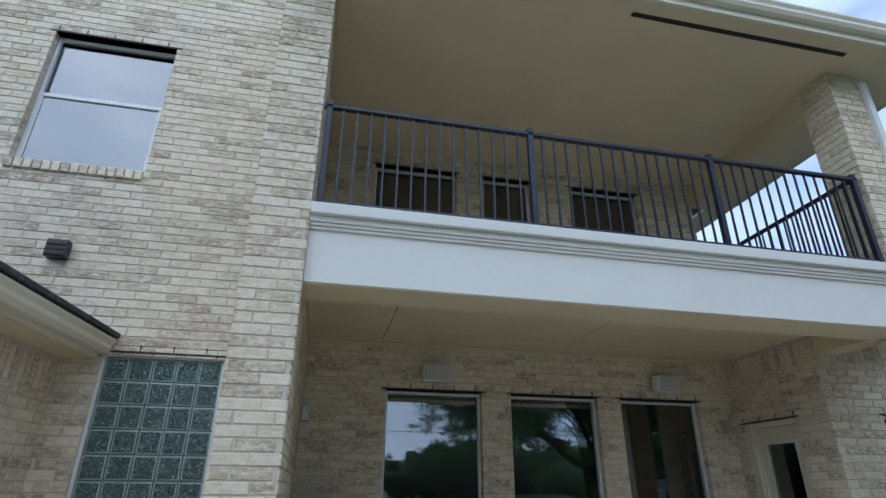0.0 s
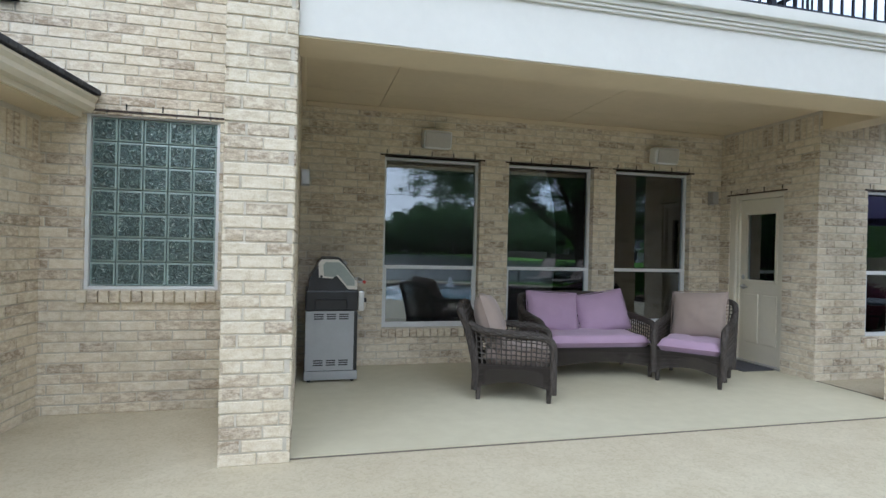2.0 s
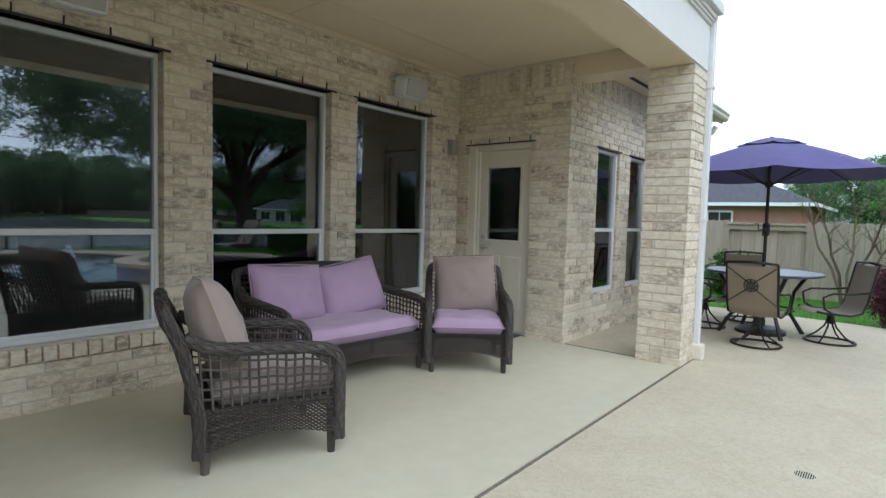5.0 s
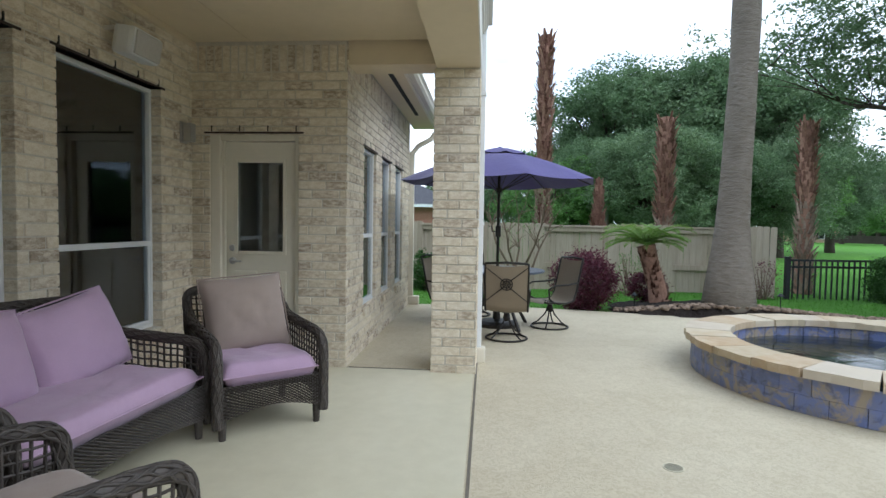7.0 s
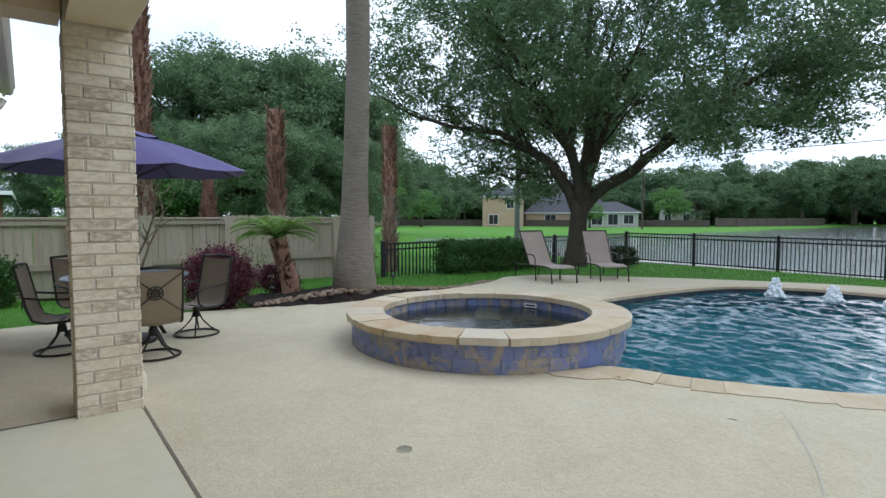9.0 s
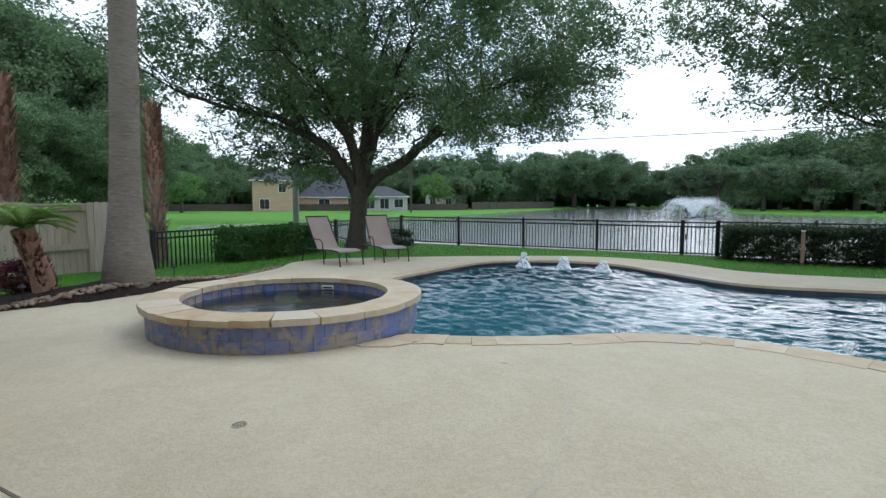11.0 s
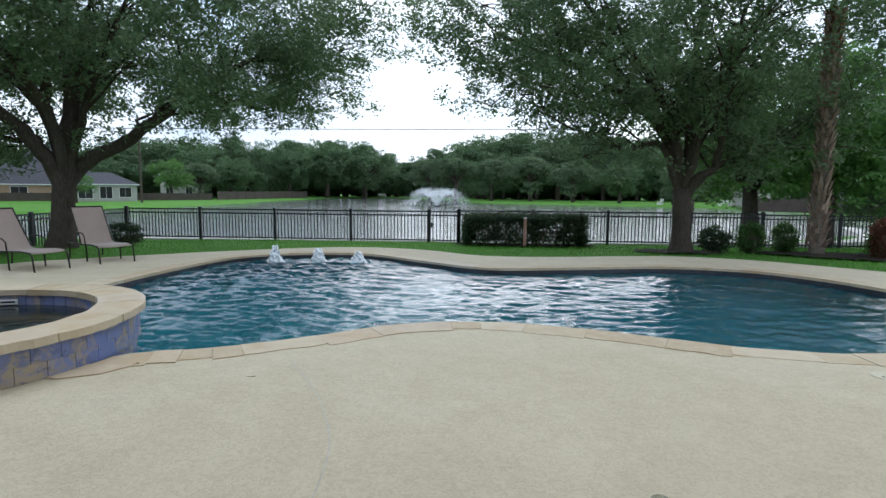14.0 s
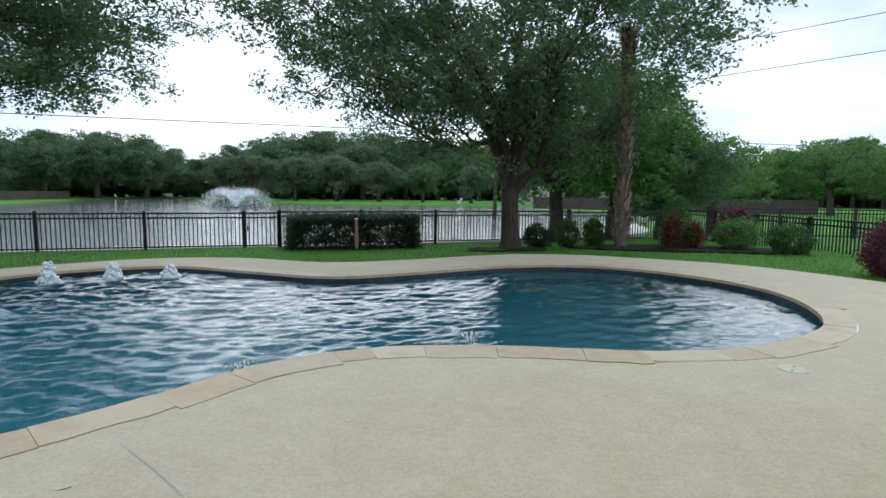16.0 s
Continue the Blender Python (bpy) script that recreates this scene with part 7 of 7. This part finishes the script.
g = Geo().add([(x, -0.026, z) for x, z in inset] + [(x, -0.02, z) for x, z in inset], [tuple(range(n)), tuple(range(2 * n - 1, n - 1, -1))] + [(i, n + i, n + (i + 1) % n, (i + 1) % n) for i in range(n)])
part("cap_inset", g, plain("grey_green_enamel", (0.3, 0.33, 0.3), 0.35, 0.3, 0.08, 20, 0.03), endcap, "grey-green recess of the end cap")
part("lid_handle", Geo().tube([(0.5, 0.05, 0.985), (0.56, 0.05, 0.985), (0.56, L - 0.05, 0.985), (0.5, L - 0.05, 0.985)], 0.014, 8), STEEL, lid)
part("thermometer", Geo().lathe([(0.03, 0), (0.03, 0.02), (0.02, 0.025)], sides=18).moved(pose(0.38, L / 2, 1.16, 0, 50, 0)), STEEL, lid)
part("hinge_pin", Geo().lathe([(0.012, 0), (0.012, 0.03)], sides=12).moved(pose(0.14, -0.02, 1.04, 90)), BLACK_METAL, endcap)
RED = plain("red_knob", (0.5, 0.05, 0.03), 0.4, 0, 0.1, 20, 0)
part("handle_end", Geo().lathe([(0.017, 0), (0.017, 0.012)], sides=14).moved(pose(0.56, 0.04, 0.985, 90)), RED, lid)
for x in (0.04, W - 0.04):
    for y in (0.05, L - 0.05):
        part("caster", Geo().lathe([(0.02, -0.012), (0.022, 0), (0.02, 0.012)], sides=14).moved(pose(x, y, 0.022, 90)), BLACK_METAL, gr)

# wall speakers and sconces
for x in (1.84, 4.78):
    s = thing("wall_speaker", "off-white outdoor speaker tilted down on a bracket", "speaker", pose(x, BACK_Y - 0.01, 2.58) @ Matrix.Scale(1.15, 4), "wall speakers")
    part("bracket", Geo().tube([(-0.12, 0, 0.05), (-0.12, -0.06, 0.05), (-0.1, -0.1, 0.03)], 0.014, 8), PLASTIC_WHITE, s)
    body = Geo().box(-0.145, 0.145, -0.2, -0.055, -0.09, 0.09, 0.035)
    body.moved(pose(0, 0, 0, 10, 0, 0))
    b = part("cabinet", body, VINYL, s)
    part("grille", Geo().box(-0.125, 0.125, -0.208, -0.19, -0.072, 0.072, 0.008).moved(pose(0, 0, 0, 10, 0, 0)), GRILLE, b, "grey metal grille")
for x in (0.42, 5.6):
    s = thing("wall_sconce", "small brushed metal box sconce on the brick", "lamp", pose(x, BACK_Y - 0.012, 2.07), "wall sconces")
    part("back_plate", Geo().box(-0.045, 0.045, -0.02, 0, -0.09, 0.09, 0.004), STEEL, s)
    part("shade", Geo().box(-0.04, 0.04, -0.1, -0.03, -0.08, 0.08, 0.005), STEEL, s)

# ---- patio table, swivel chairs and umbrella ----
TX, TY = 8.08, 3.84
table = thing("patio_table", "round cast patio table with a blue-grey top", "table", pose(TX, TY, 0))
part("tabletop", Geo().lathe([(0.01, 0.7), (0.56, 0.7), (0.6, 0.71), (0.61, 0.725), (0.6, 0.735), (0.035, 0.738), (0.03, 0.7)], sides=40, caps=False), TABLE_TOP, table)
for k in range(4):
    a = k * math.pi / 2 + 0.6
    part("leg", Geo().tube([(0.5 * math.cos(a), 0.5 * math.sin(a), 0.7), (0.36 * math.cos(a), 0.36 * math.sin(a), 0.5), (0.32 * math.cos(a), 0.32 * math.sin(a), 0.25), (0.48 * math.cos(a), 0.48 * math.sin(a), 0.0)], [0.022, 0.02, 0.02, 0.024], 8), BRONZE, table)
part("ring", Geo().tube([(0.33 * math.cos(k * 0.2618), 0.33 * math.sin(k * 0.2618), 0.3) for k in range(24)], 0.012, 6, closed=True), BRONZE, table)

um = thing("patio_umbrella", "open violet patio umbrella over the table", "umbrella", pose(TX, TY, 0))
part("base", Geo().lathe([(0.27, 0.0), (0.27, 0.04), (0.2, 0.07), (0.05, 0.09), (0.04, 0.3), (0.03, 0.3)], sides=28), BRONZE, um)
pole = part("pole", Geo().tube([(0, 0, 0.09), (0, 0, 2.28)], 0.019, 12), BRONZE, um)
part("crank_box", Geo().box(-0.035, 0.035, -0.035, 0.035, 1.15, 1.3, 0.01), BRONZE, pole)
part("crank_handle", Geo().tube([(0.0, 0.03, 1.22), (0.0, 0.08, 1.22), (0.0, 0.085, 1.29), (0, 0.12, 1.29)], 0.008, 6), BRONZE, pole)
R, APEX, RIM = 1.27, 2.3, 1.86


def canopy(r0, r1, z0, z1, sag, rings):
    g = Geo()
    seg = 8
    sub = 6
    vs, fs = [], []
    for i in range(rings + 1):
        t = i / rings
        for k in range(seg * sub):
            a = 2 * math.pi * k / (seg * sub) + 0.2
            f = (k % sub) / sub
            flat = math.cos(math.pi / seg) / math.cos((f - 0.5) * 2 * math.pi / seg)
            r = (r0 + (r1 - r0) * t) * flat
            vs.append((r * math.cos(a), r * math.sin(a), z0 + (z1 - z0) * (t ** 1.25) - sag * 4 * f * (1 - f) * t))
    n = seg * sub
    for i in range(rings):
        for k in range(n):
            fs.append((i * n + k, i * n + (k + 1) % n, (i + 1) * n + (k + 1) % n, (i + 1) * n + k))
    return g.add(vs, fs)


cn = canopy(0.28, R, APEX - 0.1, RIM, 0.03, 8)
can = part("canopy", cn, UMBRELLA, um, "violet fabric canopy", smooth=True)
part("vent", canopy(0.02, 0.36, APEX, APEX - 0.085, 0.02, 4), UMBRELLA, can, smooth=True)
part("finial", Geo().lathe([(0.02, 0), (0.022, 0.012), (0.01, 0.022)], (0, 0, APEX - 0.01), 12), BRONZE, um)
part("hub", Geo().lathe([(0.04, 0), (0.04, 0.06)], (0, 0, 1.72), 12), BRONZE, um)
for k in range(8):
    a = 2 * math.pi * k / 8 + 0.2
    c, s = math.cos(a), math.sin(a)
    rib = part("rib", Geo().tube([(0.03 * c, 0.03 * s, APEX - 0.05), (R * 0.5 * c, R * 0.5 * s, APEX - 0.21), (R * 0.97 * c, R * 0.97 * s, RIM - 0.01)], 0.007, 6), BRONZE, um)
    part("strut", Geo().tube([(0.04 * c, 0.04 * s, 1.75), (R * 0.55 * c, R * 0.55 * s, APEX - 0.24)], 0.006, 6), BRONZE, rib)


def swivel_chair(m, first=None):
    """Sling swivel chair: front towards -y."""
    t = thing("swivel_chair", "bronze swivel patio chair with a tan sling back", "chair", m, "chairs round the patio table")
    ring = [(0.27 * math.cos(k * 0.2244), 0.27 * math.sin(k * 0.2244), 0.018) for k in range(28)]
    base = part("base_ring", Geo().tube(ring, 0.014, 8, closed=True), BRONZE, t, smooth=True)
    for k in range(4):
        a = k * math.pi / 2 + 0.78
        part("spoke", Geo().tube([(0.265 * math.cos(a), 0.265 * math.sin(a), 0.03), (0.17 * math.cos(a), 0.17 * math.sin(a), 0.09), (0.07 * math.cos(a), 0.07 * math.sin(a), 0.2), (0.03 * math.cos(a), 0.03 * math.sin(a), 0.3)], 0.011, 6), BRONZE, base)
    part("swivel_post", Geo().lathe([(0.045, 0.24), (0.05, 0.28), (0.035, 0.34), (0.09, 0.36), (0.09, 0.375)], sides=16), BRONZE, t)
    for sx in (-1, 1):
        x = sx * 0.27
        part("side_frame", Geo().tube([(x, -0.27, 0.42), (x, -0.2, 0.405), (x, 0.1, 0.385), (x, 0.22, 0.42), (x, 0.27, 0.55), (x, 0.36, 0.98), (x, 0.375, 1.02)], 0.014, 8), BRONZE, t, smooth=True)
        part("arm", Geo().tube([(x, -0.1, 0.4), (x * 1.07, -0.2, 0.46), (x * 1.1, -0.22, 0.6), (x * 1.1, -0.12, 0.65), (x * 1.08, 0.1, 0.655), (x, 0.3, 0.68)], 0.013, 8), BRONZE, t, smooth=True)
    part("top_rail", Geo().tube([(-0.27, 0.375, 1.02), (0, 0.39, 1.035), (0.27, 0.375, 1.02)], 0.016, 8), BRONZE, t, smooth=True)
    part("cross_bar", Geo().box(-0.26, 0.26, -0.02, 0.02, 0.37, 0.39, 0.005), BRONZE, t)
    g = Geo()
    prof = [(-0.29, 0.4), (-0.25, 0.425), (-0.1, 0.4), (0.1, 0.392), (0.2, 0.42), (0.25, 0.5), (0.29, 0.65), (0.33, 0.83), (0.368, 1.005)]
    vs, fs = [], []
    for i, (y, z) in enumerate(prof):
        for k in range(7):
            u = k / 6 * 2 - 1
            vs.append((u * 0.262, y + 0.018 * (1 - u * u), z - 0.018 * (1 - u * u)))
        if i:
            fs += [((i - 1) * 7 + k, (i - 1) * 7 + k + 1, i * 7 + k + 1, i * 7 + k) for k in range(6)]
    n = len(vs)
    vs += [(x, y + 0.006, z - 0.006) for x, y, z in vs]
    fs += [tuple(n + q for q in reversed(f)) for f in fs]
    part("sling", Geo().add(vs, fs), SLING, t, "tan woven sling", smooth=True)
    # cast medallion with crossed bars on the back
    c = Vector((0, 0.345, 0.76))
    tilt = pose(0, 0, 0, -12, 0, 0)
    med = Geo()
    for rr in (0.075, 0.045):
        med.tube([c + tilt @ Vector((rr * math.cos(k * 0.3142), 0.012, rr * math.sin(k * 0.3142))) for k in range(20)], 0.006, 5, closed=True)
    for k in range(8):
        a = k * math.pi / 4
        med.tube([c + tilt @ Vector((0.012 * math.cos(a), 0.012, 0.012 * math.sin(a))), c + tilt @ Vector((0.07 * math.cos(a), 0.012, 0.07 * math.sin(a)))], 0.005, 5)
    part("medallion", med, BRONZE, t, "cast metal medallion")
    for sx in (-1, 1):
        for sz in (-1, 1):
            part("brace", Geo().tube([c + tilt @ Vector((sx * 0.055, 0.012, sz * 0.055)), c + tilt @ Vector((sx * 0.26, 0.014, sz * 0.22))], 0.006, 5), BRONZE, t)
    return t


chair = swivel_chair(pose(7.25, 3.74, 0, 0, 0, 86) @ Matrix.Scale(0.87, 4))
copy_thing(chair, pose(8.05, 3.16, 0, 0, 0, 172 + 35))
copy_thing(chair, pose(8.0, 4.44, 0, 0, 0, -12))
copy_thing(chair, pose(8.85, 4.15, 0, 0, 0, -70))


def lounger(m):
    """Sling sun lounger: foot towards -y, its back raised."""
    t = thing("sun_lounger", "taupe sling sun lounger with a raised back", "sun lounger", m, "sun loungers")
    for sx in (-1, 1):
        x = sx * 0.3
        part("side_rail", Geo().tube([(x, -0.62, 0.0), (x, -0.58, 0.27), (x, -0.54, 0.31), (x, -0.3, 0.335), (x, 0.45, 0.31), (x, 0.95, 0.31)], 0.014, 8), BRONZE, t, smooth=True)
        part("leg", Geo().tube([(x, 0.02, 0.32), (x, -0.0, 0.0)], 0.014, 8), BRONZE, t)
        part("leg", Geo().tube([(x, 0.85, 0.31), (x, 0.9, 0.0)], 0.014, 8), BRONZE, t)
        part("back_rail", Geo().tube([(x * 0.95, 0.3, 0.33), (x * 0.95, 0.75, 1.03)], 0.013, 8), BRONZE, t)
        part("arm", Geo().tube([(x * 1.03, 0.02, 0.33), (x * 1.1, 0.0, 0.48), (x * 1.1, 0.08, 0.54), (x * 1.05, 0.42, 0.55)], 0.012, 8), BRONZE, t, smooth=True)
    part("cross_bar", Geo().tube([(-0.285, 0.75, 1.03), (0.285, 0.75, 1.03)], 0.014, 8), BRONZE, t)
    prof = [(-0.55, 0.31), (-0.5, 0.335), (-0.3, 0.345), (0.0, 0.325), (0.25, 0.325), (0.32, 0.36), (0.5, 0.62), (0.63, 0.83), (0.755, 1.035)]
    vs, fs = [], []
    for i, (y, z) in enumerate(prof):
        for k in range(5):
            u = k / 4 * 2 - 1
            vs.append((u * 0.285, y, z - 0.012 * (1 - u * u)))
        if i:
            fs += [((i - 1) * 5 + k, (i - 1) * 5 + k + 1, i * 5 + k + 1, i * 5 + k) for k in range(4)]
    n = len(vs)
    vs += [(x, y + 0.008, z - 0.008) for x, y, z in vs]
    fs += [tuple(n + q for q in reversed(f)) for f in fs]
    part("sling", Geo().add(vs, fs), LOUNGE_SLING, t, "taupe woven sling", smooth=True)
    return t


lg = lounger(pose(9.2, -4.12, 0, 0, 0, -106))
copy_thing(lg, pose(8.68, -5.35, 0, 0, 0, -124))

# small things on the ground
pm = thing("marker_post", "short brown marker post at the hedge", "post", pose(-0.06, -13.6 + 1.5, -0.4))
part("stake", Geo().box(-0.045, 0.045, -0.045, 0.045, -0.1, 0.98, 0.006), plain("marker_wood", (0.3, 0.17, 0.12), 0.8, 0, 0.2, 9, 0.3), pm)
part("cap", Geo().box(-0.05, 0.05, -0.05, 0.05, 0.98, 1.01, 0.01), PLASTIC_WHITE, pm)
for x, y in ((9.75, 1.65), (9.55, -0.45)):
    pl = thing("path_light", "small dark path light in the bed", "lamp", pose(x, y, ground_z(x, y) + 0.03), "path lights")
    part("stake", Geo().tube([(0, 0, -0.1), (0, 0, 0.2)], 0.008, 6), BLACK_METAL, pl)
    part("shade", Geo().lathe([(0.045, 0.2), (0.05, 0.21), (0.012, 0.25)], sides=14), BLACK_METAL, pl)
TWIGS = [(3.04, 0.91, 20), (3.0, 5.0, 60)]
for x, y, a in TWIGS:
    tw = solid("fallen_twig", Geo().tube([(-0.06, 0, 0.006), (0, 0.012, 0.007), (0.07, -0.006, 0.006)], [0.003, 0.004, 0.002], 5), TWIG, "small dry twig lying on the deck", "twig", m=pose(x, y, 0, 0, 0, a) @ Matrix.Scale(0.5, 4))

# ---- beyond the fence ----
BEIGE = plain("beige_house_wall", (0.42, 0.3, 0.2), 0.85, 0, 0.1, 0.8, 0.2)
GREY_WALL = plain("pale_grey_house_wall", (0.4, 0.385, 0.35), 0.85, 0, 0.08, 0.8, 0.2)


def house(name, m, length, depth, wall_h, roof_h, wall_mat, wins, label, over=0.5):
    """A hip-roofed house: front along local x at y=0, facing -y."""
    h = thing(name, label, "house", m)
    part("wall", Geo().box(0, length, 0, depth, -1.0, wall_h), wall_mat, h)
    rg = min(depth / 2, length / 2 - 0.1)
    a, b, c, d = -over, length + over, -over, depth + over
    vs = [(a, c, wall_h), (b, c, wall_h), (b, d, wall_h), (a, d, wall_h), (rg, depth / 2, wall_h + roof_h), (length - rg, depth / 2, wall_h + roof_h)]
    part("roof", Geo().add(vs, [(0, 1, 5, 4), (1, 2, 5), (2, 3, 4, 5), (3, 0, 4), (3, 2, 1, 0)]), ROOF, h)
    part("fascia", Geo().box(a, b, c - 0.03, c, wall_h - 0.12, wall_h + 0.02).box(a - 0.03, a, c, d, wall_h - 0.12, wall_h + 0.02).box(b, b + 0.03, c, d, wall_h - 0.12, wall_h + 0.02), VINYL, h)
    for x, z, w, hh in wins:
        wn_ = part("window", Geo().box(x - 0.08, x + w + 0.08, -0.06, 0.0, z - 0.08, z + hh + 0.08), VINYL, h)
        part("pane", Geo().box(x, x + w / 2 - 0.02, -0.08, -0.05, z, z + hh).box(x + w / 2 + 0.02, x + w, -0.08, -0.05, z, z + hh), DARK, wn_)
    return h


house("brick_house", pose(27, 17.4, -0.4, 0, 0, -90), 11.8, 9, 2.6, 2.3, RED_BRICK, [(6.5, 0.7, 1.0, 1.5), (8.3, 0.7, 0.9, 1.5)], "red brick house with a dark shingle roof behind the fence")
house("brick_house", pose(30, 30, -0.4, 0, 0, -90), 12.5, 9, 2.9, 2.6, RED_BRICK, [(2, 0.7, 1.0, 1.5)], "red brick house with a dark roof and white trim")
house("lake_house", pose(76.6, -61.7, -0.7, 0, 0, -134), 7.4, 9, 5.4, 1.9, BEIGE, [(4.4, 3.3, 1.2, 1.5), (1.2, 0.4, 1.6, 1.7)], "beige two-storey house across the lake lawn")
house("lake_house", pose(74.6, -70.9, -0.7, 0, 0, -140.5), 16, 14, 2.5, 6.6, BEIGE, [(3.6, 0.9, 2.0, 1.2), (9, 0.8, 1.6, 1.4)], "beige house with a tall dark roof across the lake lawn")
house("lake_house", pose(63.4, -74.2, -0.7, 0, 0, -144), 9, 7, 2.6, 1.9, GREY_WALL, [(1.2, 0.4, 1.8, 1.8), (4.0, 0.4, 1.6, 1.8), (6.6, 0.6, 1.6, 1.5)], "low pale house with a grey porch across the lake lawn")
house("lake_house", pose(65.6, -101.7, -0.7, 0, 0, -150), 8, 8, 4.8, 2.0, GREY_WALL, [(1, 0.8, 1.2, 1.5), (4.6, 0.8, 1.2, 1.5), (1, 3.2, 1.0, 1.2), (4.6, 3.2, 1.0, 1.2)], "pale two-storey house among trees across the lake")
house("lake_house", pose(96.6, -44, -0.7, 0, 0, -119), 9, 9, 3.9, 2.0, BEIGE, [(1, 2.2, 1.2, 1.4), (5.5, 0.6, 1.4, 1.6)], "beige house behind the far lawn")
house("lake_house", pose(-42, -78, -0.7, 0, 0, 200), 20, 9, 3.0, 1.2, GREY_WALL, [(2, 0.8, 3, 1.4), (8, 0.8, 3, 1.4), (14, 0.8, 3, 1.4)], "long low pale building beyond the lake")

# dark back fences of the far gardens
FAR_FENCE = plain("dark_far_fence", (0.07, 0.055, 0.045), 0.9, 0, 0.3, 1.5, 0)
for a, b, z, hh in (((92, -50), (50, -92), -0.7, 1.5), ((50, -94), (44, -128), -0.7, 1.9), ((-30, -62), (-52, -40), -0.7, 1.9)):
    a, b = Vector(a), Vector(b)
    ff = thing("far_fence", "dark garden fence beyond the lake", "fence", pose(a.x, a.y, z, 0, 0, math.degrees(math.atan2(b.y - a.y, b.x - a.x))))
    ln = (b - a).length
    part("panel", Geo().box(0, ln, -0.03, 0.03, 0, hh * 0.8), FAR_FENCE, ff)
    for k in range(int(ln / 3) + 1):
        part("post", Geo().box(k * 3 - 0.06, k * 3 + 0.06, -0.08, 0.08, -0.2, hh * 0.86), FAR_FENCE, ff)

# fountain in the lake
fo = thing("lake_fountain", "white spraying fountain in the lake", "fountain", pose(7.6, -74, LAKE_Z))
r = np.random.RandomState(9)
pts = []
for k in range(3000):
    a, el = r.uniform(0, 6.28), radians(r.uniform(56, 69))
    v, s = 7.4 * r.uniform(0.9, 1.05), r.random() ** 0.85
    fly = 2 * v * math.sin(el) / 9.8 * s
    pts.append((v * math.cos(el) * fly * math.cos(a), v * math.cos(el) * fly * math.sin(a), 0.1 + v * math.sin(el) * fly - 4.9 * fly * fly))
SPRAY = plain("white_spray", (0.9, 0.92, 0.94), 0.6, 0, 0.03, 5, 0)
tagged(leaves("spray", fo, pts, 5, (0.2, 0.2, 0.2), 0.085, 5, SPRAY, 0, 0.6, "fine white water spray"), kind="stuff")
part("float", Geo().lathe([(0.5, -0.1), (0.5, 0.12), (0.2, 0.18)], sides=16), BLACK_METAL, fo)
for x, y, a in ((-37, -84, 20), (30, -154, 0), (-29, -90, 60)):
    bn = thing("park_bench", "pale bench on the far bank", "bench", pose(x, y, -0.7, 0, 0, a))
    part("seat", Geo().box(-1.1, 1.1, -0.3, 0.3, 0.42, 0.5, 0.02), WHITE, bn)
    part("backrest", Geo().box(-1.1, 1.1, 0.25, 0.33, 0.55, 1.0, 0.02), WHITE, bn)
    for s in (-0.95, 0.95):
        part("leg", Geo().box(s - 0.06, s + 0.06, -0.28, 0.3, 0, 0.42, 0.01), WHITE, bn)

# poles and wires
pl = thing("light_pole", "grey metal pole behind the oak", "pole", pose(18.9, -12.9, -0.8))
part("shaft", Geo().tube([(0, 0, -0.3), (0, 0, 9.5)], [0.15, 0.11], 14), GREEN_UTILITY, pl)
up = thing("utility_pole", "utility pole with two grey transformers", "pole", pose(31, -2.4, -0.6))
part("shaft", Geo().tube([(0, 0, 0), (0, 0, 4.8)], [0.14, 0.11], 10), GREEN_UTILITY, up)
for s in (-0.38, 0.38):
    part("transformer", Geo().lathe([(0.2, 0), (0.24, 0.05), (0.24, 0.75), (0.18, 0.82)], (0, s, 3.0), 14), PLASTIC_WHITE, up)
part("cross_arm", Geo().box(-0.05, 0.05, -0.5, 0.5, 3.9, 3.98), GREEN_UTILITY, up)
for az, d in ((147.3, 88),):
    x, y = polar(az, d)
    p2 = thing("utility_pole", "plain wooden utility pole past the lake", "pole", pose(x, y, -0.7))
    part("shaft", Geo().tube([(0, 0, 0), (0, 0, 9.0)], [0.16, 0.12], 8), OAK_BARK, p2)
for x, y, z in ((-90, -46, 8.0), (110, -46, 8.2), (-14, -36, 9.6), (-58, 35.5, 12.6)):
    p2 = thing("utility_pole", "plain wooden utility pole carrying wires", "pole", pose(x, y, -0.8))
    part("shaft", Geo().tube([(0, 0, 0), (0, 0, z)], [0.16, 0.12], 8), OAK_BARK, p2)
wires = thing("overhead_wire", "black overhead wire across the lake", "wire")
for y0, y1, z, sag in ((-46, -46, 6.9, 0.5),):
    part("cable", Geo().tube([(x, y0 + (y1 - y0) * (x + 90) / 200, z - sag * (1 - ((x + 5) / 95) ** 2) + 0.55) for x in range(-90, 111, 10)], 0.035, 5), BLACK_METAL, wires)
w2 = thing("overhead_wire", "thin overhead wires beyond the side fence", "wire")
for z in (7.6, 9.4):
    part("cable", Geo().tube([(-14 - 4 * k, -36 + 6.5 * k, z + 0.25 * k) for k in range(12)], 0.018, 5), BLACK_METAL, w2)
